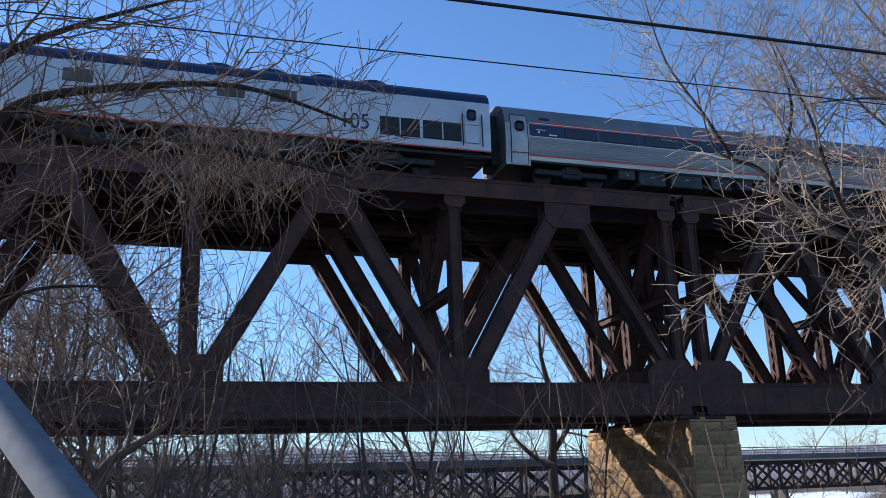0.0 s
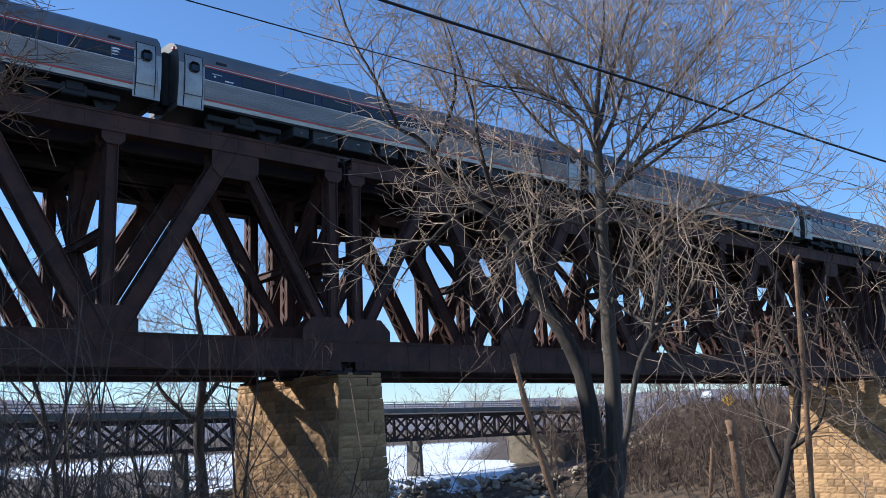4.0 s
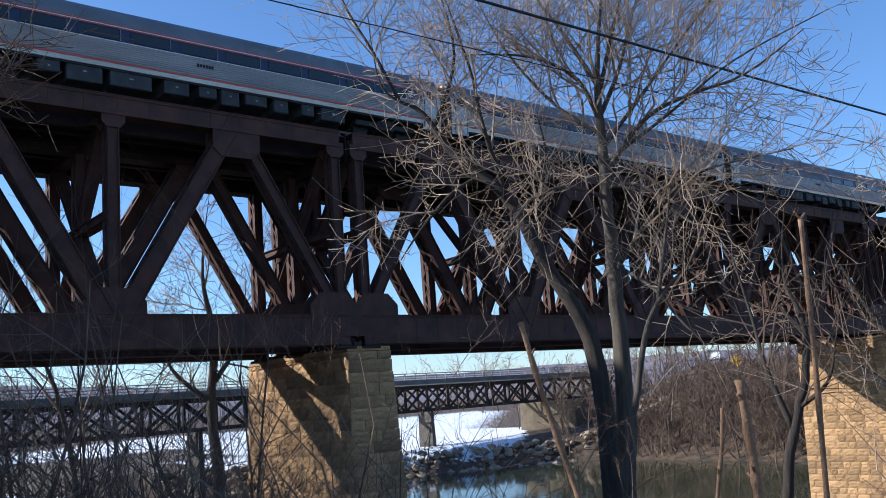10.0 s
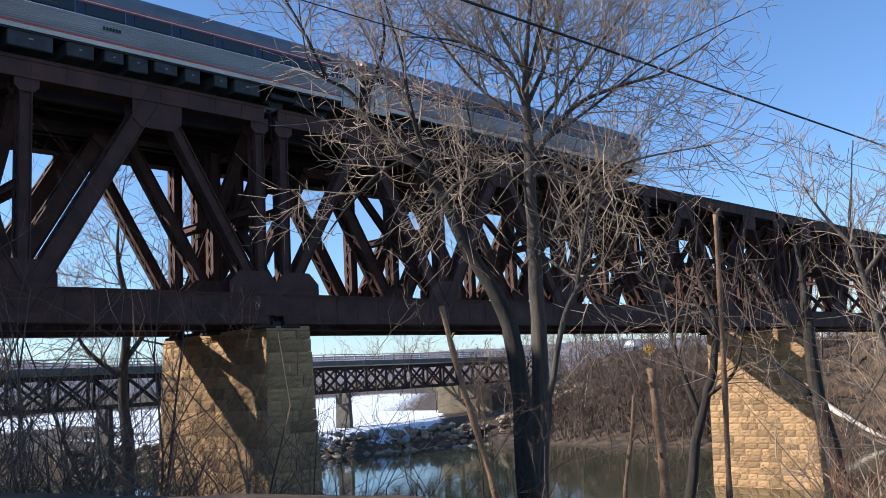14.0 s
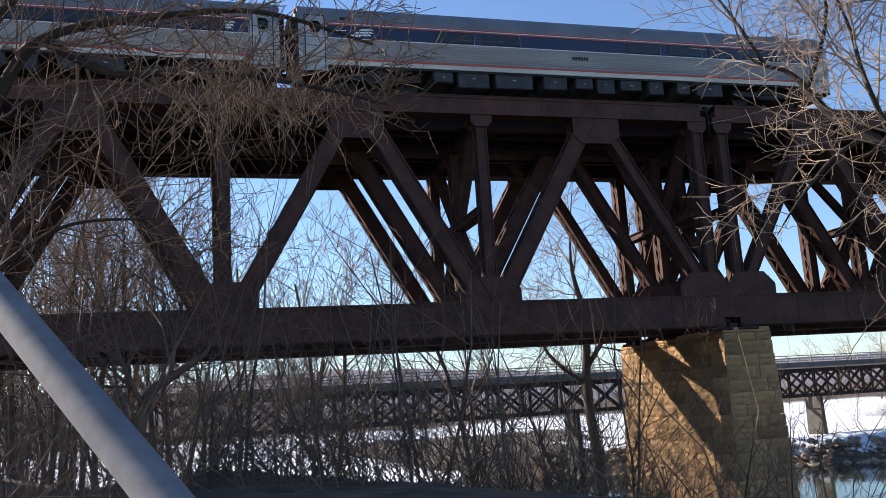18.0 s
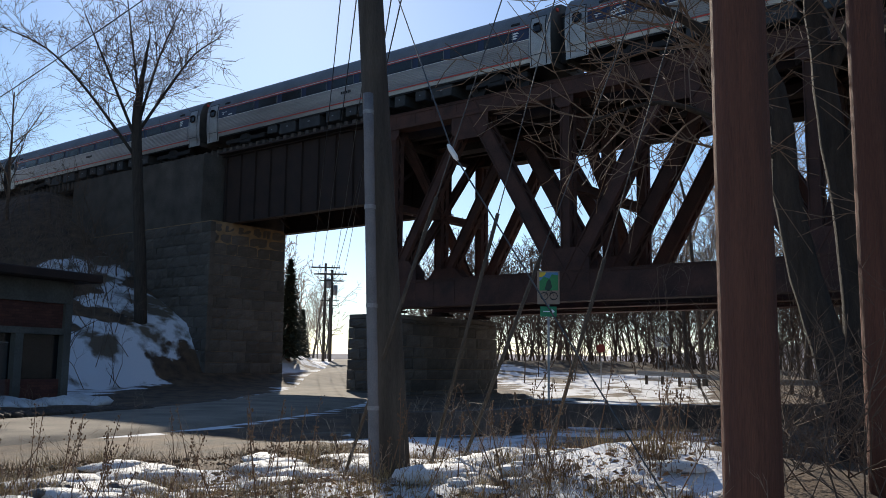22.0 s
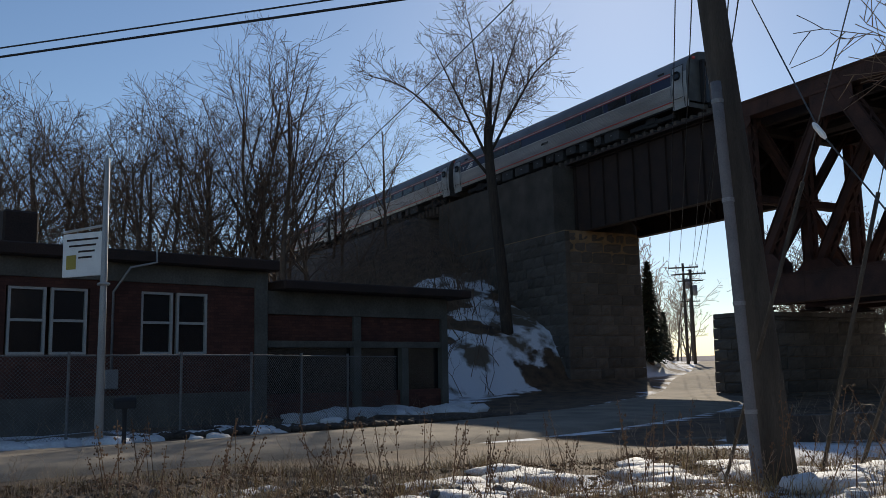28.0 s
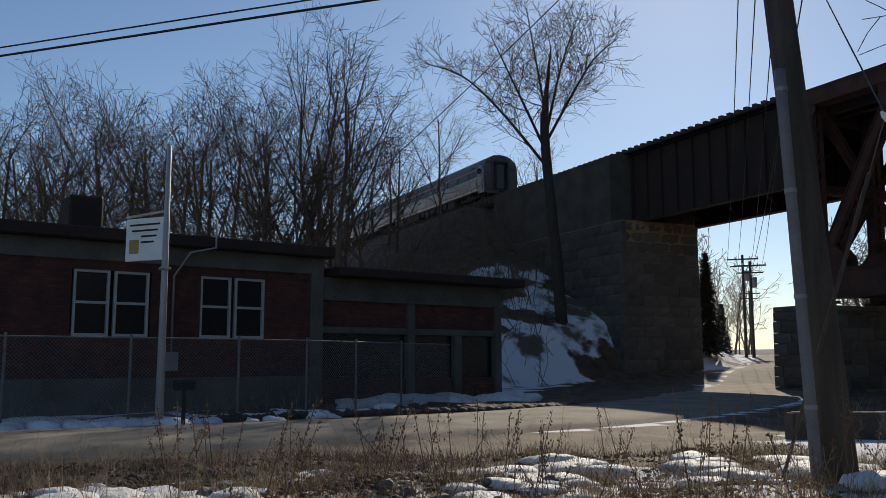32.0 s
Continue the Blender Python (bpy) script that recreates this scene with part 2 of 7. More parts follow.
def land(x, y):
    z = level(x, y)
    rough = min(1.0, max(0.0, road_gap(x, y) - 2.4) / 1.5) if abs(x) < 110 and abs(y) < 120 else 1.0
    n = 0.16 * noise.noise(Vector((x * 0.45, y * 0.45, 3))) + 0.06 * noise.noise(Vector((x * 1.7, y * 1.7, 9)))
    far = math.hypot(x, y)
    if far > 60:
        n += min(1.0, (far - 60) / 200) * 1.2 * noise.noise(Vector((x * 0.02, y * 0.02, 5)))
    return z + n * rough


def steps(spans):
    out = []
    for a, b, s in spans:
        n = max(1, round((b - a) / s))
        out += [a + (b - a) * i / n for i in range(n)]
    return out + [spans[-1][1]]


def ground_material():
    """Snow, leaf litter, brown slopes and ice, parted by soft ragged edges."""
    m = bpy.data.materials.new("winter_ground")
    m.use_nodes = True
    n, l = m.node_tree.nodes, m.node_tree.links
    p = n["Principled BSDF"]
    p.inputs["Roughness"].default_value = 0.9
    co = n.new("ShaderNodeNewGeometry").outputs["Position"]

    def grain(scale, detail=5):
        t = n.new("ShaderNodeTexNoise")
        t.inputs["Scale"].default_value, t.inputs["Detail"].default_value = scale, detail
        l.new(co, t.inputs["Vector"])
        return t.outputs["Fac"]

    def ramp(fac, a, b, lo, hi):
        r = n.new("ShaderNodeValToRGB")
        e = r.color_ramp.elements
        e[0].position, e[1].position, e[0].color, e[1].color = lo, hi, (*a, 1), (*b, 1)
        l.new(fac, r.inputs[0])
        return r.outputs[0]

    def mask(name, ragged):
        a = n.new("ShaderNodeAttribute")
        a.attribute_name = name
        add = n.new("ShaderNodeMath")
        add.operation = "MULTIPLY_ADD"
        l.new(ragged, add.inputs[0])
        add.inputs[1].default_value = 1.3
        l.new(a.outputs["Fac"], add.inputs[2])
        r = n.new("ShaderNodeMapRange")
        r.inputs["From Min"].default_value, r.inputs["From Max"].default_value = 1.1, 1.22
        l.new(add.outputs[0], r.inputs["Value"])
        return r.outputs[0]

    def blend(fac, a, b, kind="MIX"):
        x = n.new("ShaderNodeMix")
        x.data_type, x.blend_type = "RGBA", kind
        if isinstance(fac, float):
            x.inputs["Factor"].default_value = fac
        else:
            l.new(fac, x.inputs["Factor"])
        l.new(a, x.inputs["A"])
        l.new(b, x.inputs["B"])
        return x.outputs["Result"]

    fine, mid, edge = grain(20, 3), grain(1.6), grain(0.9, 8)
    litter = ramp(mid, (0.032, 0.02, 0.012), (0.145, 0.088, 0.046), 0.3, 0.72)
    brown = ramp(edge, (0.028, 0.019, 0.012), (0.12, 0.076, 0.042), 0.35, 0.65)
    snow = ramp(grain(0.55, 7), (0.13, 0.098, 0.066), (0.70, 0.71, 0.74), 0.41, 0.50)
    ice = ramp(grain(0.05), (0.74, 0.76, 0.80), (0.86, 0.87, 0.90), 0.3, 0.7)
    c = blend(mask("brown", edge), litter, brown)
    c = blend(mask("snow", edge), c, snow)
    c = blend(mask("ice", edge), c, ice)
    l.new(blend(0.4, c, fine, "OVERLAY"), p.inputs["Base Color"])
    b = n.new("ShaderNodeBump")
    b.inputs["Strength"].default_value, b.inputs["Distance"].default_value = 0.9, 0.03
    l.new(fine, b.inputs["Height"])
    l.new(b.outputs[0], p.inputs["Normal"])
    return m


def ground_kind(x, y):
    z = level(x, y)
    if y < 14 and x > 1.8 + 1.4 * noise.noise(Vector((x * 0.4, y * 0.4, 8))):
        return 1
    if y > 62 and -0.75 * y < x < 0.45 * y and z > -8.0 and y < 260:
        return 2
    if (y > 129 or far_shore(x, y) > 5 and x > 42) and z < -4 and x < 0.97 * y:
        return 3
    if y < 150 and x > 90 or z > 2.5 and x > 0:
        return 2
    if x < -38 and z > 1.3 and y < 40:
        return 0 if math.degrees(math.atan2(x, y)) > -61.5 + 2.5 * noise.noise(Vector((x * 0.3, y * 0.3, 6))) and z < 9.0 + 2.0 * noise.noise(Vector((x * 0.5, y * 0.5, 3))) and noise.noise(Vector((x * 0.9, y * 0.9, z * 1.4))) > -0.22 else 1
    if x > -46 and y > 4 and x < -14 and 1.5 < road_gap(x, y) < 9.0 + 2.0 * noise.noise(Vector((x * 0.3, y * 0.3, 2))):
        return 1
    if z < -1.2 or x > -0.40 * y + 0.5 * noise.noise(Vector((x, y, 2))) and y > 3:
        return 1
    if math.hypot(x, y) < 18 and y < 1.02 * -x + 1.3 * noise.noise(Vector((x * 0.5, y * 0.5, 1))) - 0.4 and x < 2:
        return 0 if math.hypot(x, y) < 11 and noise.noise(Vector((x * 0.35, y * 0.35, 1))) > -0.12 else 1
    if x > -14 and 1.6 < road_gap(x, y) < 4.2 + 1.5 * noise.noise(Vector((x * 0.4, y * 0.4, 4))):
        return 1
    return 0


def build_ground():
    xs = steps([(-3000, -600, 300), (-600, -150, 50), (-150, -70, 5), (-70, -32, 1.6), (-32, 6, 0.55), (6, 40, 1.7), (40, 140, 5), (140, 500, 40), (500, 3000, 300)])
    ys = steps([(-3000, -600, 300), (-600, -100, 50), (-100, -16, 6), (-16, 24, 0.55), (24, 60, 1.5), (60, 140, 5), (140, 500, 40), (500, 3000, 300)])
    me = bpy.data.meshes.new("ground")
    nx = len(xs)
    verts = [(x, y, land(x, y)) for y in ys for x in xs]
    faces = [(j * nx + i, j * nx + i + 1, (j + 1) * nx + i + 1, (j + 1) * nx + i) for j in range(len(ys) - 1) for i in range(nx - 1)]
    me.from_pydata(verts, [], faces)
    me.materials.append(ground_material())
    kinds = [ground_kind(x, y) for y in ys for x in xs]
    for k, name in ((0, "snow"), (2, "brown"), (3, "ice")):
        me.attributes.new(name, "FLOAT", "POINT").data.foreach_set("value", [1.0 if q == k else 0.0 for q in kinds])
    me.polygons.foreach_set("use_smooth", [True] * len(faces))
    me.update()
    tagged(new("ground", me), "patchy old snow, dry grass and brown leaf litter", "ground", kind="structure")


def build_water():
    m = bpy.data.materials.new("river_water")
    m.use_nodes = True
    n, l = m.node_tree.nodes, m.node_tree.links
    p = n["Principled BSDF"]
    p.inputs["Base Color"].default_value = (0.035, 0.04, 0.022, 1)
    p.inputs["Roughness"].default_value = 0.06
    w = n.new("ShaderNodeTexNoise")
    w.inputs["Scale"].default_value = 0.8
    g = n.new("ShaderNodeNewGeometry")
    l.new(g.outputs["Position"], w.inputs["Vector"])
    b = n.new("ShaderNodeBump")
    b.inputs["Strength"].default_value, b.inputs["Distance"].default_value = 0.15, 0.05
    l.new(w.outputs["Fac"], b.inputs["Height"])
    l.new(b.outputs[0], p.inputs["Normal"])
    s = Shape().add([(-30, -300, -8.7), (180, -300, -8.7), (180, 130, -8.7), (-30, 130, -8.7)], [(0, 1, 2, 3)])
    solid("water", s, m, "calm dark green river water under the bridge", "water", kind="structure")


def build_road():
    pts, s = [], Shape()
    for (ax, ay), (bx, by) in zip(ROAD, ROAD[1:]):
        n = max(2, int(math.hypot(bx - ax, by - ay) / 1.2)) if abs(ax) < 60 and abs(ay) < 60 else 6
        pts += [(ax + (bx - ax) * i / n, ay + (by - ay) * i / n) for i in range(n)]
    for _ in range(6):
        pts = [pts[0]] + [((a[0] + 2 * b[0] + c[0]) / 4, (a[1] + 2 * b[1] + c[1]) / 4) for a, b, c in zip(pts, pts[1:], pts[2:])] + [pts[-1]]
    verts, faces, w = [], [], 9
    for i, (x, y) in enumerate(pts):
        q, r = pts[min(i + 1, len(pts) - 1)], pts[max(i - 1, 0)]
        d = Vector((q[0] - r[0], q[1] - r[1])).normalized()
        for k in range(w):
            skirt = k in (0, w - 1)
            o = ROAD_HALF * (2 * k / (w - 1) - 1) + (0.25 * noise.noise(Vector((x * 0.8, y * 0.8, k))) if k in (0, w - 1) else 0)
            px, py = x + d.y * o, y - d.x * o
            verts.append((px, py, level(px, py) + (-0.5 if skirt else 0.05 + 0.06 * (1 - (o / ROAD_HALF) ** 2))))
    for i in range(len(pts) - 1):
        for k in range(w - 1):
            faces.append((i * w + k, i * w + k + 1, (i + 1) * w + k + 1, (i + 1) * w + k))
    solid("road", s.add(verts, faces), ASPHALT, "salt-bleached two-lane asphalt road with worn edges", "road", kind="structure", smooth=True)


build_ground()
build_water()
build_road()


# ---- stone piers and abutments ----


def block_mesh(mat, k):
    """Rough-faced ashlar block, one metre long, high and deep, to be scaled."""
    rng = random.Random(100 + k)
    s = Shape()
    n = 4
    verts, faces = [], []
    for j in range(n + 1):
        for i in range(n + 1):
            edge = i in (0, n) or j in (0, n)
            verts.append((i / n, -0.03 * rng.random() - (0.0 if edge else 0.02 + 0.10 * rng.random()), j / n))
    for j in range(n):
        for i in range(n):
            faces.append((j * (n + 1) + i, j * (n + 1) + i + 1, (j + 1) * (n + 1) + i + 1, (j + 1) * (n + 1) + i))
    k0 = len(verts)
    verts += [(0, 0.6, 0), (1, 0.6, 0), (1, 0.6, 1), (0, 0.6, 1)]
    c = [0, n, (n + 1) * (n + 1) - 1, (n + 1) * n]
    for a in range(4):
        b = (a + 1) % 4
        faces.append((c[b], c[a], k0 + a, k0 + b))
    return s.add(verts, faces).mesh("stone_block", mat)


BLOCK_WARM = [block_mesh(STONE, k) for k in range(5)]
BLOCK_GREY = [block_mesh(STONE_GREY, 10 + k) for k in range(5)]


def clad(owner, meshes, origin, along, length, z0, z1, batter, course, rng, widths=(0.7, 1.5), inset=0.0):
    """Courses of blocks on a face: origin is the face's lower left corner seen from outside, along its direction to the right."""
    along = Vector(along).normalized()
    inward = Vector((-along.y, along.x, 0))
    z, row = z0, 0
    while z < z1 - 0.1:
        h = min(course * rng.uniform(0.9, 1.12), z1 - z)
        back = batter * (z - z0)
        x0, x1 = inset * (z - z0), length - inset * (z - z0)
        x = x0 - (rng.uniform(0, 0.5) if row % 2 else 0)
        while x < x1 - 0.05:
            wd = rng.uniform(*widths)
            a, b = max(x, x0), min(x + wd, x1)
            if x1 - b < 0.35:
                b = x1
            ob = new("stone_block", rng.choice(meshes))
            ob.parent = owner
            p = Vector(origin) + along * (a + 0.008) + inward * (back - rng.uniform(0, 0.03))
            m = Matrix((along, inward, Vector((0, 0, 1)))).transposed().to_4x4()
            ob.matrix_basis = Matrix.Translation((p.x, p.y, z + 0.008)) @ m @ Matrix.Diagonal((b - a - 0.016, 0.55, h - 0.016, 1))
            x = b if b == x1 else x + wd
        z += h
        row += 1


def taper_block(s, x0, x1, y0, y1, z0, z1, b, shrink=0.12):
    lo = [(x0 + shrink, y0 + shrink), (x1 - shrink, y0 + shrink), (x1 - shrink, y1 - shrink), (x0 + shrink, y1 - shrink)]
    t = b * (z1 - z0) + shrink
    hi = [(x0 + t, y0 + t), (x1 - t, y0 + t), (x1 - t, y1 - t), (x0 + t, y1 - t)]
    return s.add([(x, y, z0) for x, y in lo] + [(x, y, z1) for x, y in hi], [(3, 2, 1, 0), (4, 5, 6, 7), (0, 1, 5, 4), (1, 2, 6, 5), (2, 3, 7, 6), (3, 0, 4, 7)])


def stone_pier(name, label, x0, x1, y0, y1, z0, z1, meshes, faces="wse", batter=0.035):
    rng = random.Random(int(abs(x0)))
    t = thing(name, label, "bridge pier", kind="structure")
    part("core", taper_block(Shape(), x0, x1, y0, y1, z0, z1, batter), MORTAR, t, "recessed mortar joints")
    if "s" in faces:
        clad(t, meshes, (x0, y0, z0), (1, 0, 0), x1 - x0, z0, z1, batter, 0.5, rng, widths=(0.55, 1.25), inset=batter)
    if "w" in faces:
        clad(t, meshes, (x0, y1, z0), (0, -1, 0), y1 - y0, z0, z1, batter, 0.5, rng, widths=(0.55, 1.25), inset=batter)
    if "e" in faces:
        clad(t, meshes, (x1, y0, z0), (0, 1, 0), y1 - y0, z0, z1, batter, 0.5, rng, widths=(0.55, 1.25), inset=batter)
    tt = batter * (z1 - z0)
    if name == "stone_pier" and z0 < -5:
        mid = (x0 + x1) / 2
        for k in (-0.5, 0.5):
            part("bearing_beam", Shape().soft(mid + k - 0.2, y0 + tt + 0.1, z1 + 0.21, mid + k + 0.2, y1 - tt + 0.3, z1 + 0.42, 0.02), DARKSTEEL, t, "dark steel bearing beam")
    part("coping", Shape().soft(x0 + tt - 0.02, y0 + tt - 0.02, z1, x1 - tt + 0.02, y1 - tt + 0.02, z1 + 0.22, 0.04), meshes[0].materials[0], t, "flat stone coping")
    return t


stone_pier("stone_pier", "tall tapered pier of tan sandstone blocks on the near bank", 20.7, 23.75, 31.45, 41.3, -7.5, 3.98, BLOCK_WARM, "ws")
stone_pier("stone_pier", "tall tapered pier of tan sandstone blocks standing in the river", 70.4, 73.6, 29.8, 39.2, -9.2, 3.9, BLOCK_WARM, "ws")
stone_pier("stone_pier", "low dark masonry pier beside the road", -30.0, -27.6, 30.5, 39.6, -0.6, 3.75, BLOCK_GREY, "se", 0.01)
stone_pier("stone_pier", "tan stone pier at the wooded far bank", 122.2, 125.6, 29.8, 39.2, -9.0, 3.9, BLOCK_WARM, "ws", 0.02)


def abutment():
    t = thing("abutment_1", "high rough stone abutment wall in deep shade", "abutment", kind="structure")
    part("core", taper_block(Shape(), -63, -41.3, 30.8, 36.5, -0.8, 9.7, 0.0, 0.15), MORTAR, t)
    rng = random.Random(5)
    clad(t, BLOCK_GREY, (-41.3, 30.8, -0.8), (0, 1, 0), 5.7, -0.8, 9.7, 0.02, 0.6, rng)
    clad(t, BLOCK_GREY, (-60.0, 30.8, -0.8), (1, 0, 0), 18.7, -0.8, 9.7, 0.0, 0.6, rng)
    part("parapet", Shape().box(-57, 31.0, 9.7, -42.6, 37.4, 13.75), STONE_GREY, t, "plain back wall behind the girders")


abutment()


# ---- the railway bridge ----
def laced(length, w, d, pitch, plate=0.03, flange=0.12):
    """A laced box member along +x: two channels joined by zigzag bars above and below."""
    s = Shape()
    for y in (-w / 2, w / 2):
        s.box(0, y - plate, -d / 2, length, y + plate, d / 2)
        for z in (-d / 2, d / 2):
            s.box(0, y - flange, z - 0.02, length, y + flange, z + 0.02)
    n = max(2, int(length / pitch))
    for z in (-d / 2 - 0.03, d / 2 + 0.03):
        for i in range(n):
            a, b = length * i / n, length * (i + 1) / n
            sg = 1 if i % 2 else -1
            s.beam((a, -sg * w / 2, z), (b, sg * w / 2, z), 0.09, 0.02)
    return s


def along(a, b, up=(0, 1, 0)):
    a, b = Vector(a), Vector(b)
    x = (b - a).normalized()
    y = Vector(up)
    y = (y - x * y.dot(x)).normalized()
    return Matrix.Translation(a) @ Matrix((x, y, x.cross(y))).transposed().to_4x4()


def chord(length, w, d):
    s = Shape()
    for y in (-w / 2, w / 2):
        s.box(0, y - 0.03, -d / 2, length, y + 0.03, d / 2)
        for z in (-d / 2 + 0.05, d / 2 - 0.05):
            sy = 0.07 if y > 0 else -0.07
            s.box(0, min(y, y + sy), z - 0.05, length, max(y, y + sy), z + 0.05)
    s.box(0, -w / 2 - 0.1, d / 2 - 0.015, length, w / 2 + 0.1, d / 2 + 0.02)
    s.box(0, -w / 2 - 0.1, -d / 2 - 0.02, length, w / 2 + 0.1, -d / 2 + 0.015)
    k = 0.4
    while k < length:  # stiffeners with rivet lines
        for y in (-w / 2 - 0.035, w / 2 + 0.035):
            s.box(k, y - 0.012, -d / 2, k + 0.1, y + 0.012, d / 2)
        k += 1.25
    return s


def gusset(wd, ht, cut):
    pts = [(-wd / 2, 0), (wd / 2, 0), (wd / 2, ht - cut), (wd / 2 - cut, ht), (-wd / 2 + cut, ht), (-wd / 2, ht - cut)]
    n = len(pts)
    s = Shape().add([(x, -0.02, z) for x, z in pts] + [(x, 0.02, z) for x, z in pts],
                    [tuple(range(n)), tuple(reversed(range(n, 2 * n)))] + [((i + 1) % n, i, i + n, (i + 1) % n + n) for i in range(n)])
    for i in range(6):
        for j in range(5):
            x, z = -wd * 0.38 + wd * 0.76 * i / 5, 0.12 + (ht - 0.3) * j / 4
            s.box(x - 0.02, -0.035, z - 0.02, x + 0.02, -0.02, z + 0.02)
    return s


BOT_Z, TOP_Z = 4.95, 13.65   # middle of the bottom and top chords


def truss_span(name, x0, x1, label):
    t = thing(name, label, "railway bridge", kind="structure")
    n = 5
    p = (x1 - x0) / n
    low = [x0 + p * k for k in range(n + 1)]
    top = [x0 + p * (k + 0.5) for k in range(n)]
    chord_low, chord_top = chord(x1 - x0, 0.62, 1.25).mesh("bottom_chord", RUST), chord(x1 - x0, 0.62, 0.75).mesh("top_chord", RUST)
    # Inner top chords take a darker steel than the near one.
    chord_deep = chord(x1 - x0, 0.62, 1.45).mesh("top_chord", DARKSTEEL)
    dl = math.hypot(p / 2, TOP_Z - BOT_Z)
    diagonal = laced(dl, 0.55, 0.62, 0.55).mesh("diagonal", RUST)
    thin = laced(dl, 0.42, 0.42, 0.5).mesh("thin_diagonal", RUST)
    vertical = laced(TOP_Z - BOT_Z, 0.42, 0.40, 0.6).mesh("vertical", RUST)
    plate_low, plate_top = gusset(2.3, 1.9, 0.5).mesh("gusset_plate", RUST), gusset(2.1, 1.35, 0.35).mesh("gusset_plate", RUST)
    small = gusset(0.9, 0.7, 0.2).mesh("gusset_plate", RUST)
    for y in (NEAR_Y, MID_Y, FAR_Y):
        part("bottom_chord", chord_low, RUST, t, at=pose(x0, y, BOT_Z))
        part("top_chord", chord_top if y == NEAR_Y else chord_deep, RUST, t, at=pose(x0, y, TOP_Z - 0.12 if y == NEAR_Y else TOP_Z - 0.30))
        for k, x in enumerate(low):
            o = 0.25 if k == 0 else (-0.25 if k == n else 0)
            part("vertical", vertical, RUST, t, at=along((x + o, y, BOT_Z), (x + o, y, TOP_Z)))
            for s in (-0.34, 0.34):
                part("gusset_plate", plate_low, RUST, t, at=pose(x + o * 3, y + s, BOT_Z - 0.3))
                part("gusset_plate", small, RUST, t, at=pose(x + o, y + s, TOP_Z - 0.3, 180))
        for k, x in enumerate(top):
            for s in (-0.34, 0.34):
                part("gusset_plate", plate_top, RUST, t, at=pose(x, y + s, TOP_Z - 0.25, 180))
            part("diagonal", diagonal if k else thin, RUST, t, at=along((low[k], y, BOT_Z), (x, y, TOP_Z)))
            part("diagonal", diagonal if k < n - 1 else thin, RUST, t, at=along((low[k + 1], y, BOT_Z), (x, y, TOP_Z)))
    # cross frames, floor beams and lateral bracing
    wy = FAR_Y - NEAR_Y
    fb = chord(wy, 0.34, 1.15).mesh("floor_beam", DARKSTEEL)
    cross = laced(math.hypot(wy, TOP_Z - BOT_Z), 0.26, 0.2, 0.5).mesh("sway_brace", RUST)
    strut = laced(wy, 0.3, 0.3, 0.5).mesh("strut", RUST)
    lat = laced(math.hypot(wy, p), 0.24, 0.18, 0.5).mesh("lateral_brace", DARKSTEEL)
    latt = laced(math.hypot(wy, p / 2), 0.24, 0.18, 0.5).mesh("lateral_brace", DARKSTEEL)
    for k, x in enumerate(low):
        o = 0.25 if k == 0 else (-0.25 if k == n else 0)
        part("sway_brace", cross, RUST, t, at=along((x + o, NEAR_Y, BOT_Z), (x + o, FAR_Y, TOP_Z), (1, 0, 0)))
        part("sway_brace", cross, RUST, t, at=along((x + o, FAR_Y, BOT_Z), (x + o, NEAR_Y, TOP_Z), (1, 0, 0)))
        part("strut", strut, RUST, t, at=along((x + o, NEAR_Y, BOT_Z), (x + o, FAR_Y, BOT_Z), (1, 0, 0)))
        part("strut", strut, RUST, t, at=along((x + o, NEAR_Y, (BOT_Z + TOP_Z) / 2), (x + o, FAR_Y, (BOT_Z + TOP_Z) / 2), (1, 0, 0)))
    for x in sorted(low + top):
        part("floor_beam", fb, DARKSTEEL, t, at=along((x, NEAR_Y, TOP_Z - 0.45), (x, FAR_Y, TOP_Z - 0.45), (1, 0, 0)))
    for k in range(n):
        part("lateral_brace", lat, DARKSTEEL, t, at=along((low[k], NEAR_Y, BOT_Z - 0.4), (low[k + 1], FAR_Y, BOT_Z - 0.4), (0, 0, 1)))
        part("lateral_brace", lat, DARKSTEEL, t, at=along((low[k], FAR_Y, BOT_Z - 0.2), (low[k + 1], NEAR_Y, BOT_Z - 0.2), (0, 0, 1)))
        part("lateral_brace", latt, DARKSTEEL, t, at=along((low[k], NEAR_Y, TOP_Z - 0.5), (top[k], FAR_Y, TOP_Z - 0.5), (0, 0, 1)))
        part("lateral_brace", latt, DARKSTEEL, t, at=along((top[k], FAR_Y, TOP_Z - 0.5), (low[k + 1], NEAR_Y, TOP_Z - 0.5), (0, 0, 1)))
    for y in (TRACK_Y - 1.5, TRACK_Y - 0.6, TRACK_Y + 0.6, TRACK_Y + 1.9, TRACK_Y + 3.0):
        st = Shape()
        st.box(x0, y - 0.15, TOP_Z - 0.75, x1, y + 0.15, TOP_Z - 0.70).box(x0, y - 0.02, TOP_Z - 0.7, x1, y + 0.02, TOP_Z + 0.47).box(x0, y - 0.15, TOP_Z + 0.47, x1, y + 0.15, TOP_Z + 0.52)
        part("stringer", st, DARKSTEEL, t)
    part("walkway", Shape().box(x0, TRACK_Y + 2.2, TOP_Z + 0.24, x1, FAR_Y + 0.5, TOP_Z + 0.36), TIE, t, "dark closed timber walkway")
    part("walkway", Shape().box(x0, MID_Y - 0.4, TOP_Z + 0.44, x1, TRACK_Y + 2.2, TOP_Z + 0.5), TIE, t, "dark closed timber floor")
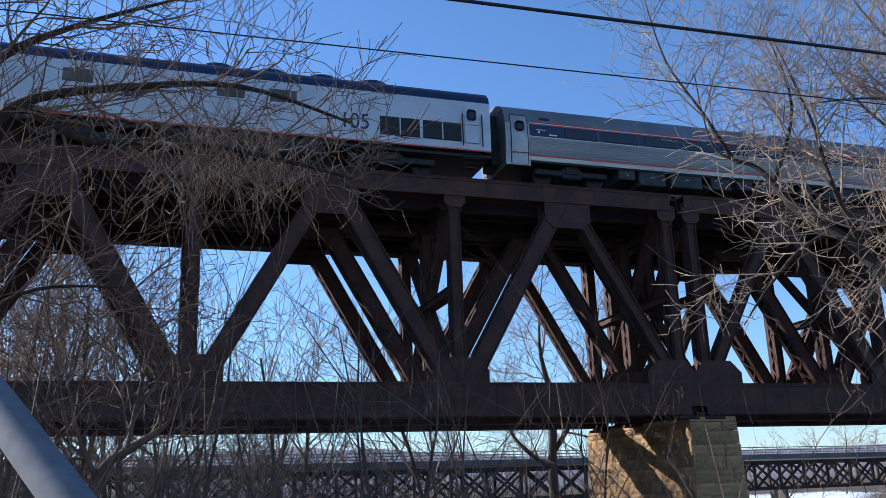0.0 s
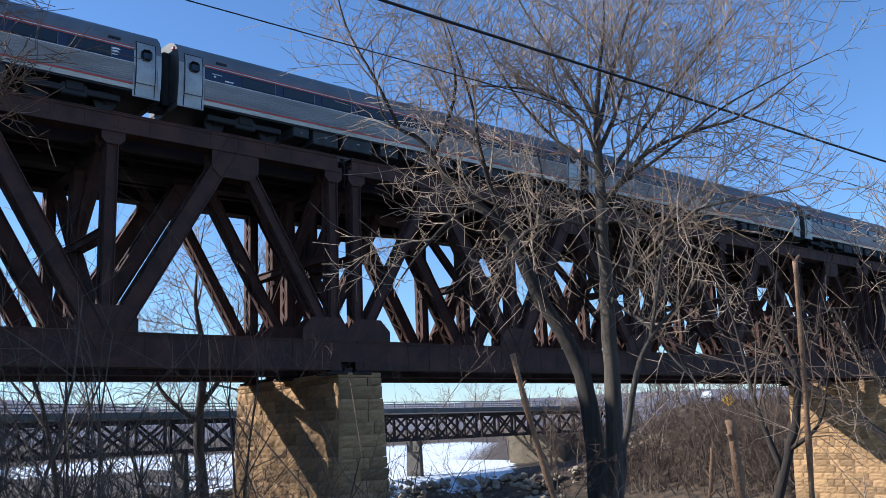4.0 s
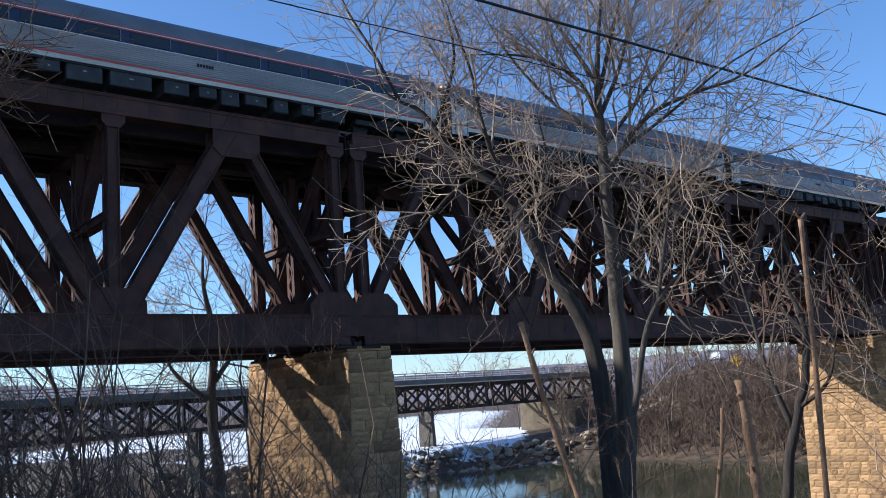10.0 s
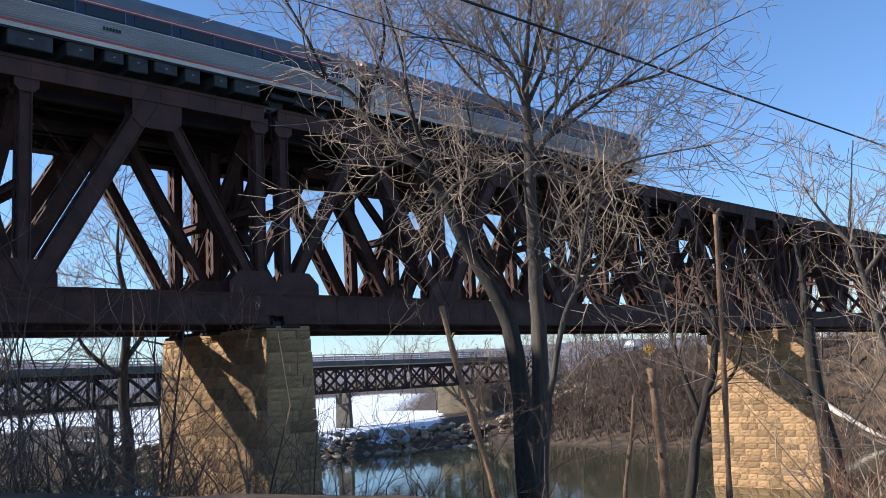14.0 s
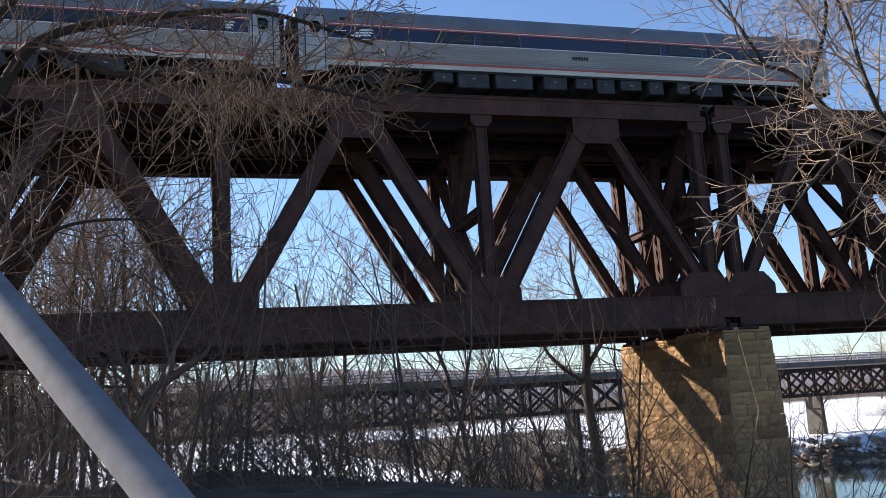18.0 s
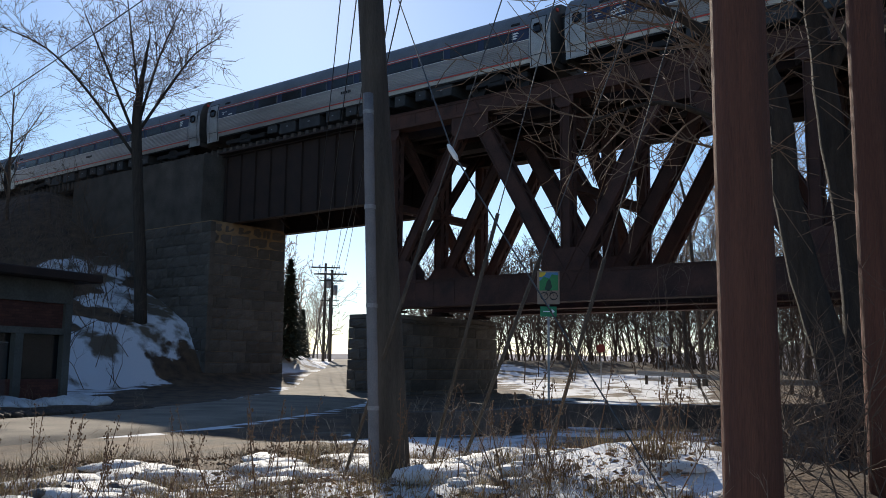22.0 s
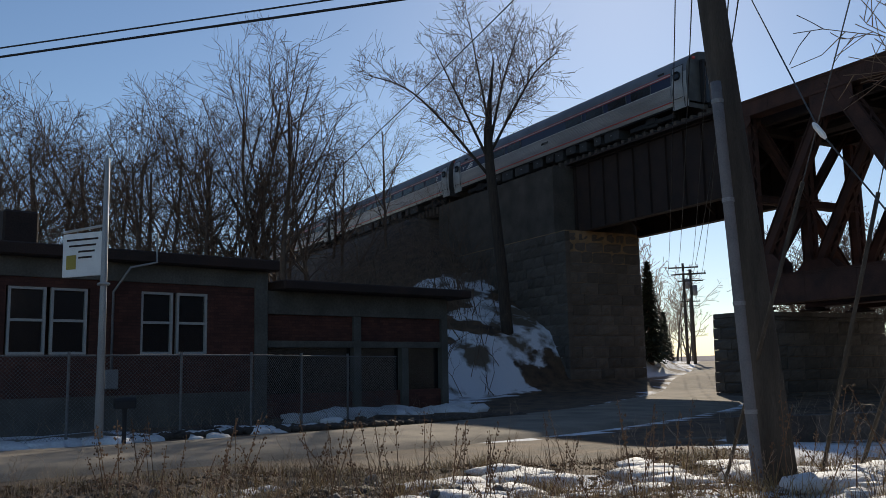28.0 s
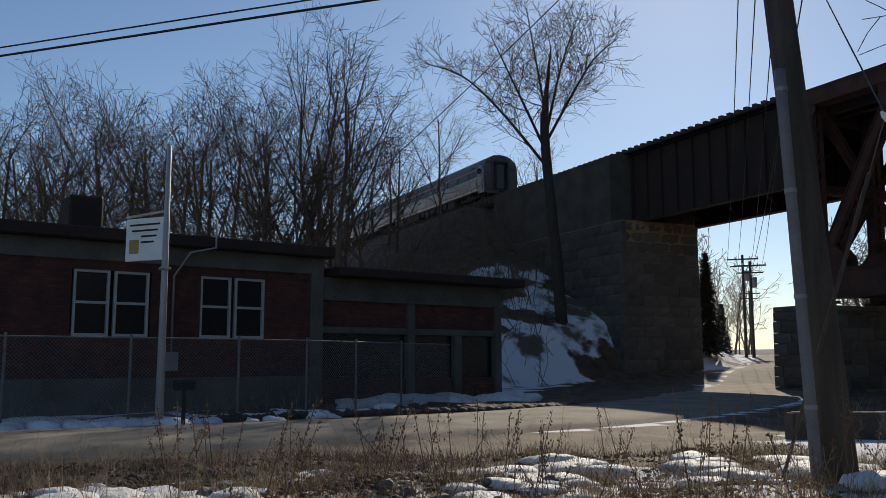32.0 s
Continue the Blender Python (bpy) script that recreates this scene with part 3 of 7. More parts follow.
    for x in (x0 + 0.25, x1 - 0.25):
        for y in (NEAR_Y, MID_Y, FAR_Y - 0.3):
            part("bearing", Shape().soft(x - 0.5, y - 0.5, 4.1, x + 0.5, y + 0.5, 4.22, 0.03).soft(x - 0.3, y - 0.4, 4.2, x + 0.3, y + 0.4, 4.36, 0.05), DARKSTEEL, t, "cast steel bearing shoe")
    return t


SPAN_1 = (-28.95, 21.35)
SPAN_2 = (22.1, 72.0)
SPAN_3 = (72.7, 122.7)
truss_span("truss_span_1", *SPAN_1, "rust-brown riveted steel deck truss between road and river")
truss_span("truss_span_2", *SPAN_2, "rust-brown riveted steel deck truss over the river")
truss_span("truss_span_3", *SPAN_3, "rust-brown riveted steel deck truss reaching the wooded bank")


GIRDER_FAR = 37.3


def plate_girder(y):
    x0, x1, z0, z1 = -42.5, -29.1, 9.75, 13.75
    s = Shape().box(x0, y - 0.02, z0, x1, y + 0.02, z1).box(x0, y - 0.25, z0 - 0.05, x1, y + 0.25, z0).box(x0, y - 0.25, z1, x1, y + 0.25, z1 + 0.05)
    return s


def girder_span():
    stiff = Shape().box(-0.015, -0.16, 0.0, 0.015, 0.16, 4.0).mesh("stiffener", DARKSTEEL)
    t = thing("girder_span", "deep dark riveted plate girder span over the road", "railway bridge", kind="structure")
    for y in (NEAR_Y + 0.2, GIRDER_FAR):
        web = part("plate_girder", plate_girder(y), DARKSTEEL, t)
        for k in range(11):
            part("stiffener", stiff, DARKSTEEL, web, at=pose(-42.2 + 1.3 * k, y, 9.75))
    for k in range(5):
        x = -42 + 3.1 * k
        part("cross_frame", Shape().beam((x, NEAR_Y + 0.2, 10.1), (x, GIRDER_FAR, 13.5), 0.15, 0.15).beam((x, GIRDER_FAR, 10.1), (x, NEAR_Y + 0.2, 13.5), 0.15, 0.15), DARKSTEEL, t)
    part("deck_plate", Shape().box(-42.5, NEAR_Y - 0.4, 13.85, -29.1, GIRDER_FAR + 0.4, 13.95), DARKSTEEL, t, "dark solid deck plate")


girder_span()


def track_deck():
    t = thing("railway_track", "timber ties and steel rails along the bridge deck", "railway track", kind="structure")
    rng = random.Random(3)
    tie = Shape().soft(-0.12, -1.35, 0, 0.12, 2.3, 0.24, 0.015).mesh("tie", TIE)
    x, k = -30.0, 0
    rest = Shape()
    while x < 128:
        if -12 < x < 60 and k < 290 and k % 1 == 0 and x < 102:
            ob = part("tie", tie, TIE, t, at=pose(x, TRACK_Y + rng.uniform(-0.06, 0.06), 14.2))
            k += 1
        else:
            rest.box(x - 0.12, TRACK_Y - 1.35, 14.2, x + 0.12, TRACK_Y + 2.3, 14.44)
        x += 0.46
    x = -140
    while x < -30:
        rest.box(x - 0.12, TRACK_Y - 2.3, 13.9, x + 0.12, TRACK_Y + 2.3, 14.42)
        x += 0.6
    part("far_ties", rest, TIE, t, "dark timber ties")["kind"] = "stuff"
    for y in (TRACK_Y - 0.76, TRACK_Y + 0.76):
        r = Shape()
        a, b = -150, 150
        r.box(a, y - 0.07, 14.44, b, y + 0.07, 14.47).box(a, y - 0.012, 14.47, b, y + 0.012, 14.6).box(a, y - 0.036, 14.6, b, y + 0.036, 14.65)
        part("rail", r, DARKSTEEL, t, "worn steel rail")
    for y in (TRACK_Y - 1.2, TRACK_Y + 2.15):
        part("guard_timber", Shape().box(-30, y - 0.1, 14.44, 128, y + 0.1, 14.56), TIE, t)


track_deck()


# ---- the train ----
CAR = 26.0


def strip(profile, x0, x1):
    """A sheet swept along x over a list of (y, z)."""
    s, n = Shape(), len(profile)
    return s.add([(x0, y, z) for y, z in profile] + [(x1, y, z) for y, z in profile], [(i, i + n, i + n + 1, i + 1) for i in range(n - 1)])


def side_y(z):
    """Half width of the car body at height z above the rail."""
    pts = [(0.95, 1.50), (1.3, 1.57), (2.0, 1.60), (2.7, 1.57), (3.0, 1.49), (3.3, 1.34), (3.6, 1.02), (3.78, 0.62), (3.86, 0.0)]
    for (a, ya), (b, yb) in zip(pts, pts[1:]):
        if a <= z <= b:
            return ya + (yb - ya) * (z - a) / (b - a)
    return pts[0][1] if z < pts[0][0] else 0.0


def wheelset(r=0.46):
    s = Shape()
    for y in (-0.76, 0.76):
        s.tube([(0, y - 0.06, 0), (0, y + 0.06, 0)], r, 16)
        s.tube([(0, y - 0.09, 0), (0, y - 0.06, 0)], r * 0.35, 10)
    return s.tube([(0, -0.95, 0), (0, 0.95, 0)], 0.09, 8)


def truck(parent, x, gap=2.6):
    t = part("truck", Shape().soft(-gap / 2 - 0.5, -1.18, 0.42, gap / 2 + 0.5, -0.98, 0.68, 0.03).soft(-gap / 2 - 0.5, 0.98, 0.42, gap / 2 + 0.5, 1.18, 0.68, 0.03)
             .soft(-0.5, -1.2, 0.3, 0.5, 1.2, 0.8, 0.05).soft(-0.35, -1.25, 0.5, 0.35, -1.05, 1.0, 0.04), BLACK, parent, "grimy cast steel truck", at=pose(x, 0, 0))
    m = wheelset().mesh("wheelset", BLACK)
    for k in (-gap / 2, gap / 2):
        part("wheelset", m, BLACK, t, at=pose(k, 0, 0.46))


# Darker steel: shade put into the coach ends; also the loco vents.
DARKPLATE = material("shaded_end_and_vent_steel", (0.05, 0.048, 0.045), (0.13, 0.125, 0.115), 0.7, 0.2, 1.5, 30, 0.1)


STAINSMOOTH = material("satin_stainless_panel", (0.27, 0.262, 0.25), (0.46, 0.45, 0.43), 0.45, 0.45, 1.2, 30, 0.05)
UNDERBOX = material("grimy_underfloor_grey", (0.02, 0.021, 0.022), (0.06, 0.062, 0.065), 0.8, 0, 2, 30, 0.1)
STEELPLAIN = material("plain_dull_steel", (0.15, 0.147, 0.14), (0.26, 0.255, 0.245), 0.6, 0.4, 0.7, 30, 0.05)


def passenger_car(windows, mark, label):
    t = thing("passenger_car", label, "train car", group="coaches of the train")
    L, e, end = CAR - 0.75, 0.38, 1.16
    x0, x1 = e, e + L
    zs = (2.6, 2.7, 2.85, 3.0, 3.15, 3.3, 3.45, 3.6, 3.7, 3.78, 3.83)
    part("roof", strip([(-side_y(z), z) for z in zs] + [(0, 3.86)] + [(side_y(z), z) for z in reversed(zs)], x0, x1), STEELROOF, t, "dull grey steel roof", smooth=True)
    for sg in (-1, 1):
        low = [(sg * 1.2, 0.93), (sg * side_y(0.94), 0.94), (sg * side_y(1.16), 1.16)]
        for k in range(20):
            z = 1.18 + 0.84 * k / 19
            low.append((sg * (side_y(z) + (0.02 if k % 2 else 0)), z))
        part("fluted_side", strip(low if sg < 0 else list(reversed(low)), x0 + end, x1 - end), STAINLESS, t, "fluted bright steel side")
        band = [(sg * side_y(z), z) for z in (2.02, 2.2, 2.4, 2.6)]
        part("window_band", strip(band if sg < 0 else list(reversed(band)), x0 + end, x1 - end), BLUE, t, "dark blue band")
        for z, h, m in ((2.62, 0.035, REDSTRIPE), (2.68, 0.03, WHITE), (2.74, 0.035, REDSTRIPE), (2.03, 0.03, WHITE), (1.16, 0.06, REDSTRIPE)):
            y = sg * (side_y(z) + 0.022)
            part("stripe", Shape().box(x0 + end, min(y, y - sg * 0.03), z - h / 2, x1 - end, max(y, y - sg * 0.03), z + h / 2), m, t, "thin painted stripe")
        for a in windows:
            a, w, y = x0 + a, 1.62, sg * 1.588
            part("window", Shape().soft(a, min(y, y + sg * 0.035), 2.09, a + w, max(y, y + sg * 0.035), 2.55, 0.012), GLASS, t, "dark tinted window")
            part("window_divider", Shape().box(a + w + 0.02, min(y, y + sg * 0.03), 2.07, a + w + 0.05, max(y, y + sg * 0.03), 2.57), STEELPLAIN, t, "thin steel divider")
        # vestibule ends, doors with rounded windows, grab rails
        for a, b in ((x0, x0 + end), (x1 - end, x1)):
            prof = [(sg * side_y(z), z) for z in (0.66, 0.95, 1.3, 1.7, 2.0, 2.4, 2.6)]
            part("vestibule", strip(prof if sg < 0 else list(reversed(prof)), a, b), STAINSMOOTH, t, "smooth steel end panel")
            d = 0.28 if a == x0 else end - 0.28 - 0.76
            zz = (0.7, 1.0, 1.4, 1.8, 2.2, 2.6, 2.8, 3.0)
            for name, o, grow_by, mat, words in (("door_frame", 0.012, 0.045, BLACK, "black door gap"), ("door", 0.024, 0.0, STAINSMOOTH, "steel entry door")):
                prof = [(sg * (side_y(z) + o), z + (grow_by if z == 3.0 else 0)) for z in zz]
                leaf = part(name, strip(prof if sg < 0 else list(reversed(prof)), a + d - grow_by, a + d + 0.76 + grow_by), mat, t, words)
            y = sg * 1.61
            part("door_window", Shape().soft(a + d + 0.16, min(y, y + sg * 0.03), 2.22, a + d + 0.6, max(y, y + sg * 0.03), 2.68, 0.1), GLASS, leaf, "dark rounded window")
            part("door_step_line", Shape().box(a + d, min(y, y + sg * 0.02), 1.2, a + d + 0.76, max(y, y + sg * 0.02), 1.22), BLACK, leaf)
            for g in (a + d - 0.1, a + d + 0.86):
                part("grab_rail", Shape().tube([(g, sg * 1.66, 1.1), (g, sg * 1.66, 1.9)], 0.018, 6), GALV, t)
        y = sg * 1.62
        bars = Shape()
        for k in range(6):
            bars.box(x0 + 11.9 + 0.13 * k, min(y, y + sg * 0.01), 1.62, x0 + 11.99 + 0.13 * k, max(y, y + sg * 0.01), 1.76)
        part("lettering", bars, BLACK, t, "dark lettering bars")
        y = sg * 1.595
        part("band_lettering", Shape().box(x0 + 1.5, min(y, y + sg * 0.008), 2.36, x0 + 1.95, max(y, y + sg * 0.008), 2.39).box(x0 + 2.1, min(y, y + sg * 0.008), 2.14, x0 + 2.5, max(y, y + sg * 0.008), 2.2), WHITE, t, "small pale lettering bars")
        part("round_mark", Shape().tube([(x0 + 1.62, y, 2.27), (x0 + 1.62, y + sg * 0.01, 2.27)], 0.05, 12), WHITE, t, "small round pale mark")
        for c in (x0 + mark,):
            sw = Shape()
            for i in range(3):
                sw.add([(c + 0.2 * i, sg * 1.605, 2.14 + 0.13 * i), (c + 0.95 + 0.05 * i, sg * 1.605, 2.2 + 0.12 * i), (c + 0.85 + 0.05 * i, sg * 1.605, 2.27 + 0.12 * i), (c + 0.1 + 0.2 * i, sg * 1.605, 2.22 + 0.13 * i)], [(0, 1, 2, 3)])
            part("pale_mark", sw, WHITE, t, "pale wave-shaped mark")
        for a in (x0 + 1.7, x1 - 2.2):
            y = sg * (side_y(2.95) + 0.01)
            part("upper_vent", Shape().soft(a, min(y, y + sg * 0.03), 2.88, a + 0.5, max(y, y + sg * 0.03), 3.0, 0.02), BLACK, t, "small dark vent")
    for x, sg in ((x0, -1), (x1, 1)):
        zs = (0.6, 0.95, 1.3, 2.0, 2.7, 3.0, 3.3, 3.6, 3.78)
        ring = [(-side_y(z), z) for z in zs] + [(0, 3.86)] + [(side_y(z), z) for z in reversed(zs)]
        part("end_wall", Shape().add([(x, y, z) for y, z in ring], [tuple(range(len(ring)))]), DARKPLATE, t, "steel end wall, darkened in colour as shaded")
        a, b = (x, x + sg * 0.3)
        part("diaphragm", Shape().soft(min(a, b), -0.62, 0.9, max(a, b), -0.45, 3.2, 0.03).soft(min(a, b), 0.45, 0.9, max(a, b), 0.62, 3.2, 0.03).soft(min(a, b), -0.62, 3.1, max(a, b), 0.62, 3.3, 0.03), BLACK, t, "black rubber gangway")
        part("end_door", Shape().soft(x - 0.03, -0.4, 1.0, x + 0.03, 0.4, 3.0, 0.02), GLASS, t, "dark end door")
        part("coupler", Shape().soft(min(x, x + sg * 0.38), -0.15, 0.7, max(x, x + sg * 0.38), 0.15, 1.0, 0.03), BLACK, t)
        part("marker_lamp", Shape().soft(x + sg * 0.02 - 0.04, -1.1, 3.3, x + sg * 0.02 + 0.04, -0.9, 3.45, 0.02), REDSTRIPE, t, "red marker lamp")
    part("sill", Shape().box(x0, -1.45, 0.86, x1, 1.45, 0.96), BLACK, t)
    rng = random.Random(8)
    x = x0 + 5.6
    while x < x1 - 6.2:
        w = rng.uniform(0.6, 1.7)
        low = rng.uniform(0.2, 0.42)
        box = part("underfloor_box", Shape().soft(x, -1.4, low, x + w, 1.4, 0.9, 0.04), UNDERBOX, t, "grimy grey equipment box")
        part("latch", Shape().box(x + w * 0.45, -1.42, 0.6, x + w * 0.55, -1.4, 0.66), GALV, box)
        x += w + rng.uniform(0.15, 0.7)
    truck(t, x0 + 3.3)
    truck(t, x1 - 3.3)
    for k in range(3):
        a = x0 + 4 + 8 * k
        part("roof_vent", Shape().soft(a, -0.3, 3.84, a + 0.9, 0.3, 3.93, 0.03), STEELROOF, t)
    return t


LOCOGREY = material("loco_silver_grey_paint", (0.40, 0.41, 0.43), (0.55, 0.56, 0.58), 0.45, 0.25, 0.6, 25, 0.05)


def locomotive():
    t = thing("locomotive", "silver-grey diesel locomotive with dark blue roof and grilles", "locomotive")
    L = 20.6
    prof = [(-1.5, 1.1), (-1.53, 2.0), (-1.53, 3.4)]
    roof = [(-1.53, 3.4), (-1.45, 3.7), (-1.15, 4.0), (-0.6, 4.2), (0, 4.25), (0.6, 4.2), (1.15, 4.0), (1.45, 3.7), (1.53, 3.4)]
    part("hood_side", strip(prof, 0, L), LOCOGREY, t)
    part("hood_side", strip([(1.53, 3.4), (1.53, 2.0), (1.5, 1.1)], 0, L), LOCOGREY, t)
    part("roof", strip(roof, 0, L), BLUE, t, "dark blue roof", smooth=True)
    ring = [(-1.5, 1.1), (-1.53, 3.4), (-1.45, 3.7), (-1.15, 4.0), (-0.6, 4.2), (0.6, 4.2), (1.15, 4.0), (1.45, 3.7), (1.53, 3.4), (1.5, 1.1)]
    for x in (0.0, L):
        part("end_wall", Shape().add([(x, y, z) for y, z in ring], [tuple(range(len(ring)))]), LOCOGREY, t)
    part("side_stripe", Shape().box(0, -1.55, 1.1, L, -1.505, 1.16), REDSTRIPE, t)
    for a, b in ((L - 5.0, L - 3.25), (L - 3.1, L - 1.37)):
        g = part("grille", Shape().soft(a, -1.57, 1.5, b, -1.52, 2.33, 0.02), BLACK, t, "black radiator grille")
        part("grille_bar", Shape().box((a + b) / 2 - 0.025, -1.59, 1.5, (a + b) / 2 + 0.025, -1.57, 2.33), LOCOGREY, g)
    for a in (3.2, 8.9, 11.0):
        part("side_vent", Shape().soft(a, -1.55, 2.5, a + 1.1, -1.52, 3.05, 0.02), DARKPLATE, t, "dark side intake")
    d = part("door", Shape().soft(L - 1.22, -1.57, 1.45, L - 0.55, -1.52, 3.2, 0.02), LOCOGREY, t, "grey side door")
    part("door_window", Shape().soft(L - 1.1, -1.59, 2.5, L - 0.68, -1.56, 3.0, 0.08), GLASS, d)
    for x in (L - 1.32, L - 0.42):
        part("hand_rail", Shape().tube([(x, -1.62, 1.3), (x, -1.62, 2.8)], 0.03, 6), BLACK, t)
    for k in range(4):
        part("step", Shape().box(L - 1.3, -1.55, 0.3 + 0.22 * k, L - 0.6, -1.35, 0.33 + 0.22 * k), BLACK, t)
    part("fuel_tank", Shape().soft(7.3, -1.45, 0.25, 13.2, 1.45, 0.98, 0.12), BLACK, t)
    part("sill", Shape().box(0, -1.45, 0.85, L, 1.45, 0.97), BLACK, t)
    truck(t, 4.0, 2.8)
    truck(t, L - 4.4, 2.8)
    for k in range(4):
        part("roof_fan", Shape().tube([(9 + 2.2 * k, 0, 4.2), (9 + 2.2 * k, 0, 4.36)], 0.75, 16), BLUE, t)
    txt = bpy.data.curves.new("road_number", "FONT")
    txt.body, txt.size, txt.extrude = "105", 0.98, 0.006
    txt.materials.append(BLUE)
    ob = new("road_number", txt)
    ob.parent = t
    ob.matrix_basis = pose(L - 6.72, -1.545, 1.66, 90) @ Matrix.Diagonal((0.88, 1, 1, 1))
    tagged(ob, "dark blue painted number")
    part("wave_mark", Shape().add([(4.3, -1.545, 2.25), (5.2, -1.545, 2.62), (5.7, -1.545, 2.66), (4.9, -1.545, 2.25)], [(0, 1, 2, 3)]).add([(5.1, -1.545, 2.1), (6.1, -1.545, 2.6), (7.0, -1.545, 2.68), (5.9, -1.545, 2.1)], [(0, 1, 2, 3)]), BLUE, t, "dark blue wave-shaped mark")
    return t


COACHES = [passenger_car([5.77, 7.84, 14.62, 16.7, 18.78, 20.85], 2.05, "stainless steel coach with a windowless middle stretch and dark blue band"),
           passenger_car([2.9 + 2.07 * k for k in range(10)], 22.5, "stainless steel passenger coach with dark blue window band and red stripes")]
COACHES += [copy_thing(COACHES[1], pose(0, 0, 0)) for _ in range(3)]
LOCO = locomotive()
TAIL = [(0, 143.9), (1, 137.4), (2, 130.9), (3, 124.5), (4, 118.0), (6.5, 103.6), (9, 87.8), (11, 74.2), (13, 60.9), (15, 48.0), (17, 35.7), (19, 24.2), (22, 6.0), (24.5, -10.0), (27, -26.5), (29, -40.0), (31, -54.9), (32, -62.6)]


def motions():
    for k, c in enumerate(COACHES):
        walk(c, [(t, pose(x - CAR * (k + 1), TRACK_Y, RAIL_Z)) for t, x in TAIL])
    walk(LOCO, [(t, pose(x - CAR * 5 - 20.9, TRACK_Y, RAIL_Z)) for t, x in TAIL])


# ---- trees ----
def grow(seed, height, radius, fork=0.35, spread=0.6, levels=4, lean=(0, 0), kids=(7, 6, 6, 5), droop=0.0, twig_r=0.006, curve=0.12, leader=True, thin=1.0):
    """A bare tree: the trunk's shape and that of its limbs and twigs."""
    rng = random.Random(seed)
    trunk, crown = Shape(), Shape()

    def limb(p, d, length, r, depth):
        n = (7, 5, 3, 2, 2)[min(depth, 4)]
        pts, rad = [p.copy()], [r]
        tip = r * (0.32 if depth == 0 else 0.3)
        q, dd = p.copy(), d.normalized()
        for i in range(n):
            up = 0.10 if depth < 2 else 0.05 - droop
            jit = curve * (1 + 0.5 * depth)
            dd = (dd + Vector((rng.gauss(0, jit), rng.gauss(0, jit), rng.gauss(0, jit * 0.7) + up))).normalized()
            q = q + dd * (length / n)
            pts.append(q.copy())
            rad.append(max(twig_r, r + (tip - r) * (i + 1) / n))
        sides = (8, 5, 3, 3, 3)[min(depth, 4)]
        (trunk if depth == 0 else crown).tube(pts, rad, sides, cap=False)
        if depth >= levels:
            return
        count = kids[min(depth, len(kids) - 1)]
        lo = fork if depth == 0 else 0.18
        for k in range(count):
            f = lo + (1 - lo) * (k + rng.uniform(0.1, 0.9)) / count
            j = min(n - 1, int(f * n))
            w = f * n - j
            b = pts[j].lerp(pts[j + 1], w)
            axis = (pts[j + 1] - pts[j]).normalized()
            side = axis.cross(Vector((rng.gauss(0, 1), rng.gauss(0, 1), rng.gauss(0, 1)))).normalized()
            ang = rng.uniform(0.6, 1.15) * (spread if depth == 0 else spread * 1.25)
            nd = axis * math.cos(ang) + side * math.sin(ang)
            if depth < 2 and nd.z < -0.1:
                nd.z *= -0.4
            ln = length * (rng.uniform(0.42, 0.68) if depth == 0 else rng.uniform(0.38, 0.62)) * (1.15 - 0.55 * (f - lo) / (1 - lo + 1e-6))
            limb(b, nd, ln, max(twig_r, rad[j] * rng.uniform(0.42, 0.62) * thin), depth + 1)

    limb(Vector((0, 0, -0.4)), Vector((lean[0], lean[1], 1)), height, radius, 0)
    return trunk, crown


def tree(name, label, x, y, shapes, bark=BARK, twig=TWIG, turn=0.0, z=None, group=""):
    t = thing(name, label, "tree", at=pose(x, y, land(x, y) if z is None else z, 0, 0, turn), group=group)
    part("trunk", shapes[0], bark, t, smooth=True)
    part("crown", shapes[1], twig, t, "bare branches and fine twigs")
    return t


def at_heading(heading, dist):
    return dist * math.sin(radians(heading)), dist * math.cos(radians(heading))



def ray(h, e, d):
    """The point d metres from the standing point, over the ground, at that heading and height angle."""
    return Vector((d * math.sin(radians(h)), d * math.cos(radians(h)), EYE_Z + d * math.tan(radians(e))))


def bend(pts, n):
    """A smooth line through the points."""
    out = []
    for i in range(len(pts) - 1):
        a, b, c, d = pts[max(i - 1, 0)], pts[i], pts[i + 1], pts[min(i + 2, len(pts) - 1)]
        for k in range(n):
            u = k / n
            out.append(0.5 * ((2 * b) + (c - a) * u + (2 * a - 5 * b + 4 * c - d) * u * u + (3 * b - a - 3 * c + d) * u ** 3))
    return out + [pts[-1]]


